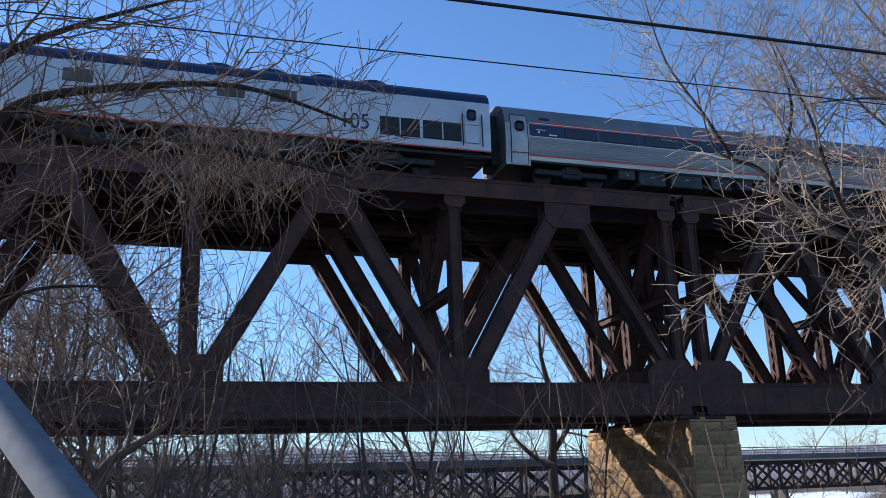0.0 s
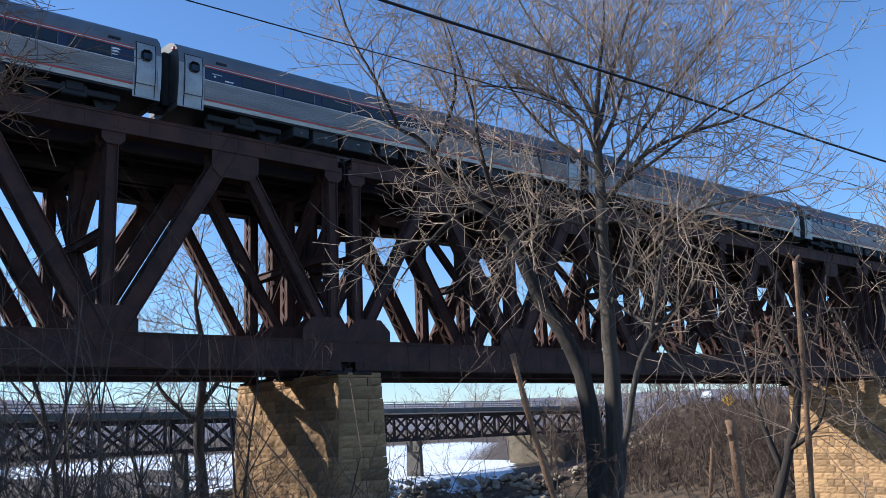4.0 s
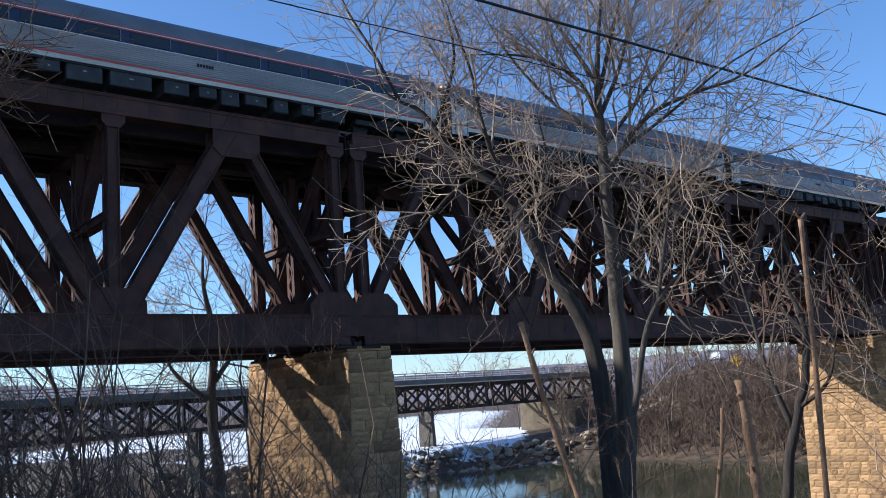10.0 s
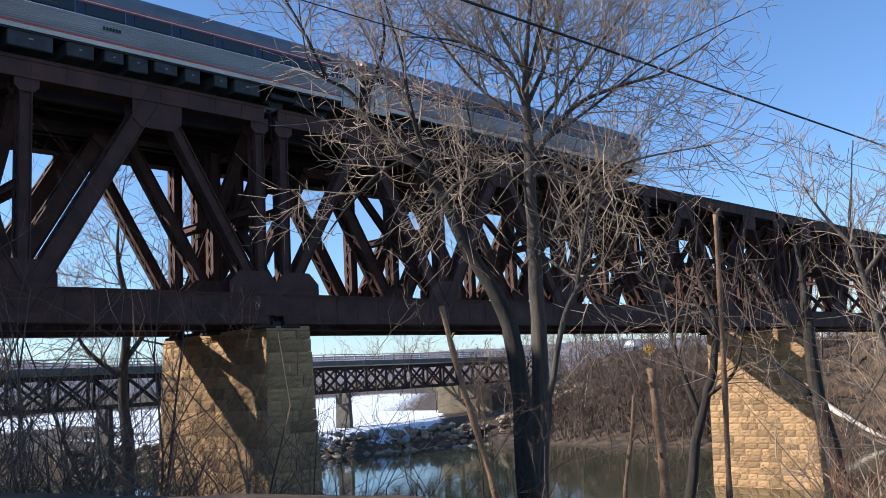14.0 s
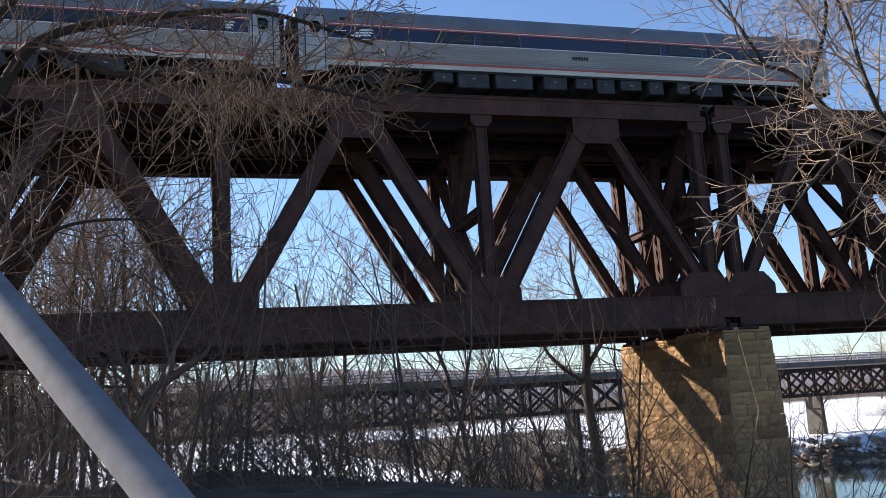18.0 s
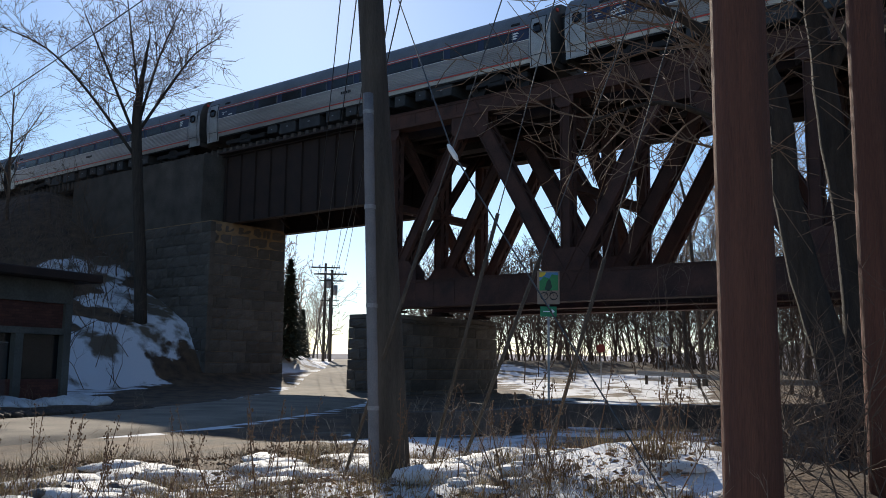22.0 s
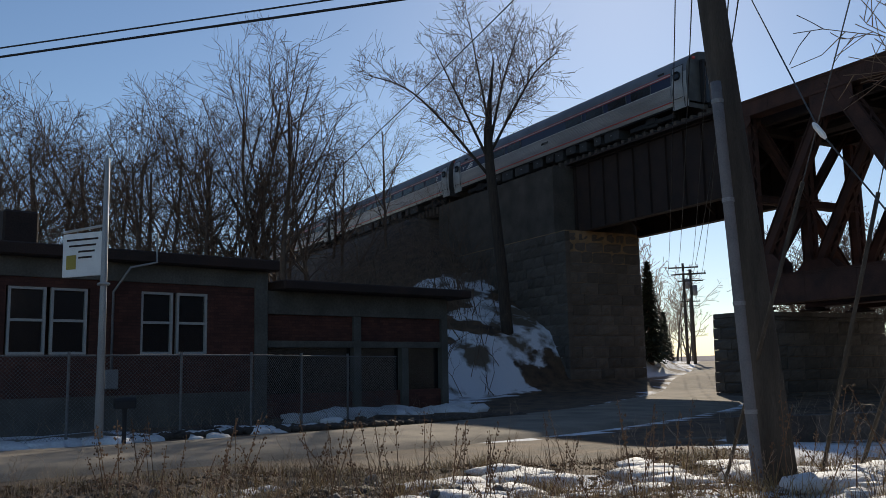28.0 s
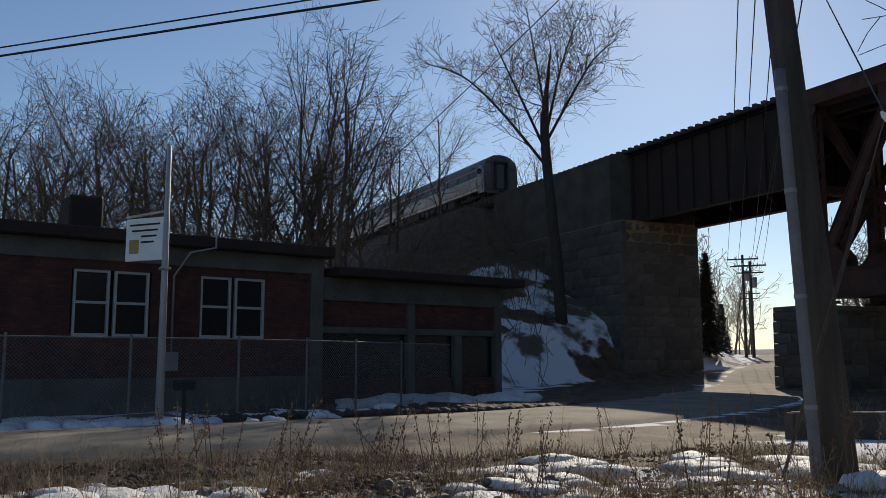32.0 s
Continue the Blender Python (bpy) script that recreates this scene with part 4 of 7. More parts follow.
def sprout(shape, rng, pts, rad, count, length, levels, lo=0.2, spread=1.05, droop=0.0, twig_r=0.005):
    """Side branches along a limb, branching on."""
    n = len(pts) - 1
    for k in range(count):
        f = lo + (1 - lo) * (k + rng.random()) / count
        j = min(n - 1, int(f * n))
        p = pts[j].lerp(pts[j + 1], f * n - j)
        axis = (pts[j + 1] - pts[j]).normalized()
        side = axis.cross(Vector((rng.gauss(0, 1), rng.gauss(0, 1), rng.gauss(0, 1)))).normalized()
        a = rng.uniform(0.5, 1.1) * spread
        d = axis * math.cos(a) + side * math.sin(a)
        ln = length * 1.55 * rng.uniform(0.45, 1.15) * (1.15 - 0.5 * f)
        r = max(twig_r, min(rad[j] * 0.6, 0.011 * ln + 0.004))
        q, m = p.copy(), 4 if levels > 2 else 3 if levels > 1 else 2
        line, rr = [p.copy()], [r]
        for i in range(m):
            d = (d + Vector((rng.gauss(0, 0.2), rng.gauss(0, 0.2), rng.gauss(0, 0.18) + 0.09 - droop))).normalized()
            q = q + d * ln / m
            line.append(q.copy())
            rr.append(max(twig_r * 0.8, r * (1 - 0.75 * (i + 1) / m)))
        shape.tube(line, rr, 4 if r > 0.02 else 3, cap=False)
        if levels > 1:
            sprout(shape, rng, line, rr, max(3, int(2.8 + ln * 1.5)), ln * 0.55, levels - 1, 0.12, spread, droop, twig_r)


def shaped_tree(label, seed, trunk, limbs, bark=BARK, twig=TWIG, foot=None, twig_r=0.0075, leader=(12, 2.6, 3)):
    """A tree whose trunk and main limbs are laid along given lines: (radii, points)."""
    rng = random.Random(seed)
    base = trunk[1][0]
    ground = Vector((base.x, base.y, land(base.x, base.y) - 0.3))
    t = thing("bare_tree", label, "tree", at=pose(*ground))
    lines = []
    (r0, r1), pts = trunk
    pts = bend([ground] + [p for p in pts if p.z > ground.z + 0.5], 5)
    n = len(pts)
    rad = [max(0.012, (r0 + (r1 - r0) * i / (n - 1)) * min(1.0, 2.6 * (1.0 - i / n))) for i in range(n)]
    s = Shape().tube([p - ground + Vector((rng.gauss(0, 0.012), rng.gauss(0, 0.012), 0)) for p in pts], rad, 10)
    part("trunk", s, bark, t, smooth=True)
    crown = Shape()
    sprout(crown, rng, [p - ground for p in pts], rad, leader[0], leader[1], leader[2], 0.55, twig_r=twig_r)
    part("branch_spray", crown, twig, t, "fine bare twigs")
    for (a, b), q, cnt, ln, lv in limbs:
        cnt = int(cnt * 1.1)
        line = [p - ground for p in bend(q, 5)]
        m = len(line)
        rr = [a + (b - a) * i / (m - 1) for i in range(m)]
        part("limb", Shape().tube(line, rr, 7), bark, t, smooth=True)
        c = Shape()
        sprout(c, rng, line, rr, cnt, ln, lv, 0.12, twig_r=twig_r)
        part("branch_spray", c, twig, t, "fine bare twigs")
    return t


def rays(d, *hv):
    return [ray(h, e, d) for h, e in hv]


def fan(h0, e0, d, spots):
    return [ray(h0, e0, d)] + [ray(h, e, dd) for h, e, dd in spots]


# the tall twin tree before the river
shaped_tree("tall bare grey tree with a wide crown of sunlit twigs", 11, ((0.25, 0.05), rays(21, (50.2, -6), (50.9, -0.8), (51.1, 6.4), (51.1, 10.8), (51.2, 15.2), (51.4, 19.9), (52.4, 25.5), (52.6, 30))), [
    ((0.07, 0.012), fan(51.2, 13.5, 21, ((54.0, 16.5, 20.6), (56.8, 17.6, 20.2), (60.6, 18.3, 19.8), (64.4, 20.2, 19.4))), 13, 1.9, 3),
    ((0.065, 0.012), fan(51.1, 7.2, 21, ((54.3, 11.0, 20), (57.4, 12.9, 19.3), (62.8, 13.4, 18.8))), 14, 1.8, 3),
    ((0.05, 0.012), fan(51.1, 7.8, 21, ((53.5, 5.9, 20), (54.8, 3.9, 19.6), (56.2, 2.2, 19.4))), 8, 1.2, 2),
    ((0.07, 0.012), fan(51.3, 16.6, 21, ((50.1, 19.6, 20.8), (47.1, 21.4, 20.4), (42.5, 22.0, 20))), 13, 2.0, 3),
    ((0.07, 0.012), fan(51.3, 17.2, 21, ((52.8, 19.8, 21.5), (54.2, 23.2, 22), (56.5, 28, 22.4))), 12, 2.0, 3),
    ((0.065, 0.012), fan(51.4, 19.0, 21, ((49.5, 22.5, 21.5), (47.2, 26, 22), (45.5, 29.5, 22.3))), 12, 2.0, 3),
    ((0.06, 0.015), fan(51.2, 12.0, 21, ((48.5, 13.0, 20.2), (46.0, 12.2, 19.6), (44.2, 9.8, 19.2))), 9, 1.3, 3),
    ((0.05, 0.015), fan(51.2, 12.6, 21, ((53.5, 12.5, 20.2), (56.0, 10.0, 19.6), (58.5, 8.6, 19.2))), 9, 1.3, 3),
    ((0.06, 0.01), fan(51.3, 15.2, 21, ((54.5, 18.5, 21), (58.0, 22.0, 21), (61.0, 24.5, 21))), 15, 2.0, 3),
    ((0.06, 0.01), fan(51.4, 18.5, 21, ((53.0, 23.0, 21.2), (55.0, 27.0, 21.4), (59.0, 31.0, 21.6))), 15, 2.0, 3),
    ((0.06, 0.01), fan(51.3, 16.0, 21, ((48.5, 18.2, 21), (45.5, 22.0, 21), (43.0, 27.0, 21))), 15, 2.0, 3),
    ((0.05, 0.01), fan(51.2, 14.2, 21, ((55.5, 16.6, 20.5), (60.0, 19.2, 20), (66.0, 21.0, 19.6))), 13, 1.6, 3)])
shaped_tree("dark leaning twin trunk arching over the river bank", 12, ((0.26, 0.05), rays(20.4, (49.6, -6), (49.6, -0.7), (48.9, 4.0), (46.8, 8.2), (44.7, 12.7), (41.5, 15.7), (39.5, 18.6), (37.0, 20.3), (36.2, 25))), [
    ((0.07, 0.015), fan(44.7, 12.7, 20.4, ((43.5, 17.5, 20), (43.0, 21.0, 19.8), (41.5, 26.0, 19.6))), 15, 1.9, 3),
    ((0.06, 0.012), fan(43.0, 14.2, 20.4, ((41.0, 13.2, 20), (38.8, 11.0, 19.6), (37.4, 9.2, 19.4))), 9, 1.2, 3),
    ((0.06, 0.012), fan(40.2, 17.5, 20.4, ((42.0, 22.0, 20.2), (41.0, 27.0, 20))), 10, 1.5, 3),
    ((0.06, 0.012), fan(46.0, 10.0, 20.4, ((47.5, 14, 20.8), (47.2, 18, 21))), 10, 1.5, 3),
    ((0.05, 0.01), fan(38.0, 19.5, 20.4, ((36.5, 22.5, 20.4), (34.5, 26.0, 20.4), (33.5, 30.0, 20.4))), 13, 1.7, 3)], bark=BARK_DARK, leader=(9, 1.5, 3))
shaped_tree("slim bare tree leaning out from the bank", 16, ((0.10, 0.02), rays(19.6, (50.8, -6), (52.0, 0.9), (53.6, 5.1), (56.7, 8.5), (59, 14))), [
    ((0.05, 0.012), fan(53.6, 5.1, 19.6, ((54.5, 9, 19.4), (55.4, 13, 19.2))), 9, 1.2, 2)], leader=(8, 1.3, 2))
shaped_tree("slim dark forked tree before the tan stone pier", 13, ((0.115, 0.03), rays(17, (59.4, -9), (60.4, -3.7), (61.6, -0.4), (61.9, 3.1), (61.2, 6.0), (61.8, 10))), [
    ((0.06, 0.015), fan(60.5, -3.1, 17, ((59.5, 0.5, 17), (59.1, 3.4, 17.2), (58.4, 7.5, 17.4))), 10, 1.2, 2),
    ((0.05, 0.012), fan(61.0, -2.0, 17, ((62.8, -0.6, 16.8), (63.6, 2.0, 16.6))), 9, 1.1, 2)], BARK_DARK, TWIG_DARK, leader=(8, 1.0, 2))
shaped_tree("dark crooked tree leaning across the stone pier", 15, ((0.20, 0.05), rays(19, (68.2, -9), (67.4, -2.8), (67.2, 1.6), (67.2, 5.4), (66.7, 8.5))), [
    ((0.10, 0.04), fan(67.0, -2.2, 19, ((64.5, 0.1, 19), (62.2, 2.0, 19), (60.8, 4.0, 19))), 9, 1.3, 2),
    ((0.07, 0.02), fan(67.2, 0.5, 19, ((65.6, 3.2, 19), (64.4, 6.2, 19))), 9, 1.0, 2)], BARK_DARK, TWIG_DARK, leader=(8, 1.0, 2))
shaped_tree("slender bare tree with pale twigs on the brushy bank", 14, ((0.105, 0.02), rays(19, (70.4, -9), (71.3, -2.4), (70.9, 2.2), (70.2, 6.7), (70.5, 10.0), (70.9, 12.5))), [
    ((0.06, 0.012), fan(71.2, -1.0, 19, ((73.2, 2.5, 19), (74.5, 5.5, 19))), 10, 0.9, 3),
    ((0.05, 0.012), fan(70.5, 4.5, 19, ((72.6, 7.2, 19), (73.4, 9.5, 19))), 10, 0.9, 3),
    ((0.05, 0.012), fan(70.4, 6.0, 19, ((68.8, 8.4, 19), (67.8, 10.4, 19))), 10, 0.9, 3)], leader=(9, 0.9, 3))
# the tangled tree beside the brown poles
# Briar's darker brown on both crowns puts backlight into the twig colour.
shaped_tree("large crooked bare tree on the snowy bank", 21, ((0.29, 0.06), rays(13, (-14.2, -4.0), (-16.0, 2.9), (-17.4, 9.4), (-17.8, 15.6), (-19.6, 20.9), (-22.2, 26), (-23, 33))), [
    ((0.10, 0.02), fan(-17.8, 16.7, 13, ((-22.7, 21.0, 12.6), (-27.0, 23.0, 12.2), (-33.5, 25.5, 11.8))), 14, 1.6, 3),
    ((0.07, 0.015), fan(-17.6, 12.5, 13, ((-21, 15, 12.6), (-25, 16.5, 12.2), (-29.5, 15.5, 11.8))), 13, 1.4, 3)], bark=BARK_DARK, twig=BRIAR, leader=(10, 1.7, 3))
shaped_tree("large bare tree with long arching limbs and hanging vines", 22, ((0.28, 0.07), rays(13.6, (-13.7, -4.0), (-13.9, 5.9), (-14.9, 15.0), (-15.6, 22.2), (-16.7, 28), (-17, 36))), [
    ((0.12, 0.02), fan(-14.4, 11.6, 13.6, ((-11.4, 19.1, 13.4), (-8.8, 23.1, 13.2), (-2.6, 24.9, 13), (4.8, 25.6, 12.8), (12.4, 23.6, 12.6))), 22, 1.5, 3),
    ((0.10, 0.02), fan(-15.0, 16.8, 13.6, ((-10.8, 24.8, 13.4), (-6.5, 27.8, 13.2), (0.5, 30.5, 13))), 15, 1.7, 3),
    ((0.08, 0.015), fan(-8.8, 23.1, 13.2, ((-4.5, 21.5, 12.9), (1.0, 22.0, 12.7), (8.5, 21.0, 12.4), (13.2, 19.8, 12.2))), 20, 1.3, 3),
    ((0.06, 0.012), fan(-13.9, 6.2, 13.6, ((-10.5, 10.0, 13.2), (-7.0, 12.4, 12.9), (-2.0, 12.8, 12.6))), 15, 1.3, 3)], bark=BARK_DARK, twig=BRIAR, leader=(10, 1.7, 3))
shaped_tree("small dark crooked tree in the thicket", 24, ((0.12, 0.04), rays(17, (-3.4, -5), (-2.8, 1.2), (-1.2, 3.0), (0.9, 4.5), (2.4, 7.5))), [
    ((0.06, 0.012), fan(-2.8, 1.4, 17, ((-4.0, 4, 17), (-5.0, 8, 17))), 12, 1.4, 3),
    ((0.05, 0.012), fan(-1.2, 3.0, 17, ((-0.6, 7, 17), (0.4, 11, 17))), 12, 1.4, 3)], TWIG_DARK, TWIG_DARK, leader=(10, 1.3, 3))


def vines():
    """Thin vines hanging from the long limbs in a tangle."""
    rng = random.Random(6)
    s = Shape()
    for _ in range(230):
        h = rng.gauss(4.6, 3.4)
        p = ray(h, rng.uniform(20.5, 25.0), 12.7 + rng.uniform(-0.5, 0.5))
        n = rng.randint(4, 9)
        pts, d = [p], Vector((rng.gauss(0, 0.4), rng.gauss(0, 0.4), -0.6))
        for i in range(n):
            d = (d + Vector((rng.gauss(0, 0.35), rng.gauss(0, 0.35), -0.14))).normalized()
            pts.append(pts[-1] + d * rng.uniform(0.12, 0.26))
        s.tube(pts, [0.006 * (1 - 0.6 * i / n) for i in range(n + 1)], 3, cap=False)
    solid("hanging_vines", s, TWIG, "dry brown vines hanging in a tangle from the limbs", "vines", kind="stuff")
    s = Shape()
    for _ in range(170):
        h = rng.choice((rng.gauss(53.5, 2.2), rng.gauss(46.0, 2.5)))
        p = ray(h, rng.uniform(7.5, 16.5), 20.5 + rng.uniform(-0.8, 0.8))
        n = rng.randint(4, 8)
        pts, d = [p], Vector((rng.gauss(0, 0.6), rng.gauss(0, 0.6), -0.4))
        for i in range(n):
            d = (d + Vector((rng.gauss(0, 0.4), rng.gauss(0, 0.4), -0.12))).normalized()
            pts.append(pts[-1] + d * rng.uniform(0.15, 0.32))
        s.tube(pts, [0.008 * (1 - 0.6 * i / n) for i in range(n + 1)], 3, cap=False)
    solid("hanging_vines", s, TWIG, "brown vine tangle draped round the tall tree", "vines", kind="stuff")


vines()
# trees behind the bridge
shaped_tree("tall forked bare tree beyond the bridge", 23, ((0.36, 0.1), rays(50, (25.2, -4), (24.9, 0.7), (25.2, 5), (24.6, 9), (25.2, 14))), [
    ((0.16, 0.03), fan(24.9, 1.0, 50, ((22.6, 3.2, 50), (22.0, 6, 50))), 8, 2.5, 3),
    ((0.16, 0.03), fan(25.0, 2.0, 50, ((27.5, 6.0, 50), (28.6, 11, 50))), 10, 3.0, 3)], leader=(10, 3.5, 3), twig_r=0.016)
# the tree on the snowy slope
shaped_tree("broad bare tree standing on the snowy embankment slope", 31, ((0.36, 0.2), rays(52, (-57.2, 2.0), (-57.6, 8), (-58.1, 14.0), (-58.0, 16.5), (-57.6, 20))), [
    ((0.10, 0.025), fan(-58.1, 12.5, 52, ((-61.0, 16.0, 52), (-63.5, 18.2, 52), (-66.0, 19.0, 52))), 16, 1.9, 3),
    ((0.10, 0.025), fan(-58.1, 13.5, 52, ((-60.0, 17.5, 51), (-61.5, 20.5, 50.5))), 15, 1.9, 3),
    ((0.10, 0.025), fan(-58.1, 13.8, 52, ((-56.2, 17.0, 52), (-54.8, 19.0, 52), (-53.2, 20.2, 52))), 15, 1.9, 3),
    ((0.10, 0.025), fan(-58.0, 14.5, 52, ((-57.0, 18.5, 53), (-55.8, 21.6, 53.5))), 15, 1.9, 3),
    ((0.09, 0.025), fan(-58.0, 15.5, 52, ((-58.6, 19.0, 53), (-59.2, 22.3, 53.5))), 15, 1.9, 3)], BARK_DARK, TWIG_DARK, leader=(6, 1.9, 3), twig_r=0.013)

# woods behind: a few growths, repeated
GROWTHS = {"near": [grow(41 + k, 13 + 1.5 * k, 0.2, 0.2, 0.62, 3, (0, 0), (10, 6, 5), 0, 0.018, 0.10) for k in range(5)],
           "dark": [grow(51 + k, 13 + 1.5 * k, 0.22, 0.14, 0.78, 3, (0, 0), (11, 8, 6), 0, 0.012, 0.07) for k in range(5)],
           "far": [grow(61 + k, 14 + 2 * k, 0.24, 0.16, 0.6, 3, (0, 0), (8, 5, 3), 0, 0.04, 0.11) for k in range(3)]}
GROWTHS["far_dark"] = [grow(81 + k, 15 + 2 * k, 0.24, 0.08, 0.66, 3, (0, 0), (10, 6, 4), 0, 0.045, 0.11) for k in range(3)]
WOOD_ORIG = {}


def wood_tree(kind, k, x, y, scale, turn):
    label = {"near": "bare grey-brown woodland tree", "dark": "bare woodland tree above the low building, darkened as backlit", "far": "distant bare woodland tree", "far_dark": "bare tree standing in the distance, darkened as backlit"}[kind]
    k %= len(GROWTHS[kind])
    if (kind, k) not in WOOD_ORIG:
        # Dark kinds carry their backlight in the bark and twig colour.
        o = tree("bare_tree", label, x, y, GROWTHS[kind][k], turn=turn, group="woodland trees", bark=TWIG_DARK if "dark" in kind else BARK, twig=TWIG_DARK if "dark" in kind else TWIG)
        WOOD_ORIG[kind, k] = o
    else:
        o = copy_thing(WOOD_ORIG[kind, k], pose(x, y, land(x, y), 0, 0, turn))
        tagged(o, label, group="woodland trees")
    o.scale = (scale, scale, scale)


def build_woods():
    rng = random.Random(77)
    n = 0
    massed = {"far": (Shape(), Shape()), "far_dark": (Shape(), Shape())}
    for kind, lo, hi, d0, d1, count, s0, s1 in (("dark", -94, -64, 60, 84, 36, 14.6, 18.4), ("dark", -75, -70.5, 58, 64, 3, 20.0, 22.0), ("dark", -66, -58, 66, 88, 12, 14.0, 17.0), ("far", -54, -43, 150, 260, 40, 0.7, 1.1), ("near", -24, 22, 54, 90, 34, 0.85, 1.3), ("near", -10, 26, 43, 54, 12, 0.9, 1.25), ("near", -9, 27, 42, 56, 11, 0.4, 0.7), ("near", -12, 10, 60, 84, 10, 0.9, 1.3),
                                                ("far_dark", -44, -8, 84, 130, 110, 0.42, 0.72), ("near", 20, 45, 62, 88, 12, 0.8, 1.2), ("near", 34.5, 39.5, 46, 58, 6, 0.7, 0.95), ("far_dark", 46.5, 61, 112, 150, 60, 0.3, 0.62), ("far", 44, 62, 165, 230, 30, 0.45, 0.75),
                                                ("far", 4, 46, 380, 460, 34, 0.9, 1.5), ("far", 61, 76, 125, 165, 34, 0.5, 0.85), ("far", 75, 90, 118, 150, 56, 0.5, 0.8),
                                                ("dark", -112, -92, 60, 85, 12, 12.0, 16.0), ("near", 80, 100, 60, 99, 10, 0.6, 0.9)):
        for i in range(count):
            d = rng.uniform(d0, d1)
            x, y = at_heading(lo + (hi - lo) * (i + rng.random()) / count, d)
            if abs(y - TRACK_Y) < 6 and x < 170:
                continue
            k = (x - 20) * -0.749 + (y - 36) * 0.663
            if 0 < k < 32 and abs((x - 20) * 0.663 + (y - 36) * 0.749) < 4:
                n += 1
                continue
            if road_gap(x, y) < 6 or -9 > level(x, y):
                continue
            size = rng.uniform(s0, s1)
            if kind == "dark":
                top = max(v[2] for v in GROWTHS["dark"][n % 5][1].v)
                size = (EYE_Z + d * math.tan(radians(size)) - land(x, y)) / top
            turn = rng.uniform(0, 360)
            if d > 100:
                m = pose(x, y, land(x, y), 0, 0, turn) @ Matrix.Scale(max(0.25, size), 4)
                for whole, piece in zip(massed[kind], GROWTHS[kind][n % len(GROWTHS[kind])]):
                    whole.add([m @ Vector(v) for v in piece.v], piece.f)
            else:
                wood_tree(kind, n, x, y, max(0.25, size), turn)
            n += 1
    for kind, label in (("far", "distant pale grey-brown bare woods"), ("far_dark", "distant dark bare woods")):
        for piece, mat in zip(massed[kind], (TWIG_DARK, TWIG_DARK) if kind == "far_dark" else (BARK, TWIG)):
            solid("distant_woods", piece, mat, label + (" in fine twigs" if piece is massed[kind][1] else " on slender trunks"), "woods", kind="stuff")


build_woods()


# ---- brown poles, grey pole, guy wire ----
def pole(name, label, x, y, r0, r1, height, mat, lean=(0, 0)):
    z = land(x, y) - 0.3
    t = thing(name, label, "utility pole", at=pose(x, y, z))
    s = Shape()
    s.tube([(lean[0] * k / 12, lean[1] * k / 12, height * k / 12) for k in range(13)], [r0 + (r1 - r0) * k / 12 for k in range(13)], 20)
    part("shaft", s, mat, t, smooth=True)
    return t


x, y = at_heading(-19.75, 5.7)
pole("brown_pole", "reddish-brown treated wooden pole close to the camera", x - 0.14, y, 0.175, 0.162, 9.0, REDPOLE)
x, y = at_heading(-12.3, 7.4)
pole("brown_pole", "thinner reddish-brown treated wooden pole", x - 0.14, y, 0.138, 0.128, 9.0, REDPOLE)
x, y = at_heading(-41.0, 9.3)
g = pole("grey_pole", "weathered grey wooden utility pole leaning slightly", x - 0.2, y, 0.165, 0.125, 10.5, GREYPOLE, (-1.0, 0.0))
foot = Vector((x - 0.2, y, land(x - 0.2, y) - 0.3))
lo, hi = ray(-42.3, -8.0, 8.95) - foot, ray(-43.3, 17.4, 9.15) - foot
part("riser_guard", Shape().tube([lo.lerp(hi, k / 8) + Vector((-0.22, 0, 0)) for k in range(9)], 0.055, 12), GUARD, g, "pale grey conduit guard strapped along the pole", smooth=True)
for f in (0.2, 0.45, 0.7, 0.95):
    c = lo.lerp(hi, f) + Vector((-0.22, 0, 0))
    part("strap", Shape().tube([c - Vector((0, 0, 0.02)), c + Vector((0, 0, 0.02))], 0.062, 12), GALV, g)


def guy():
    t = thing("guy_wire", "twisted steel guy wire with a grey plastic guard sleeve", "guy wire")
    eye = Vector((-0.042, 0, EYE_Z))
    b = eye + aim(-9.0, 10.3) * 0.62
    d = aim(-37.0, 35.5)
    a = b - d * 0.36
    part("guard_sleeve", Shape().tube([a - d * 0.6, a, b - d * 0.02, b], [0.0115, 0.0112, 0.0105, 0.009], 20), GUARD, t, "grey plastic guard sleeve", smooth=True)
    side = d.cross(Vector((0, 0, 1))).normalized()
    u = side.cross(d)
    reach = 7.0
    for k in range(6):
        pts = []
        for i in range(260):
            f = i / 259
            ang = 6.2832 * k / 6 + f * 360
            pts.append(b - d * 0.05 + d * (f * reach) + (side * math.cos(ang) + u * math.sin(ang)) * 0.0024)
        part("strand", Shape().tube(pts, 0.0022, 5), STRAND, t, "galvanised wire strand", smooth=True)


guy()


# ---- brick building ----
FX, FY = -22.8, 7.0
FDIR = Vector((-0.204, 0.979, 0))
STAND = Vector((-0.25, 0, EYE_Z))   # the workshop is a fifth larger and farther from here


# White paint greyed to put shade on frames, pole and route plates.
SHADEWHITE = plain("shaded_white_paint", (0.36, 0.36, 0.35), 0.6)
DIMBAND = material("dark_grey_concrete", (0.055, 0.053, 0.045), (0.13, 0.125, 0.11), 0.9, 0, 1.0, 20, 0.4)


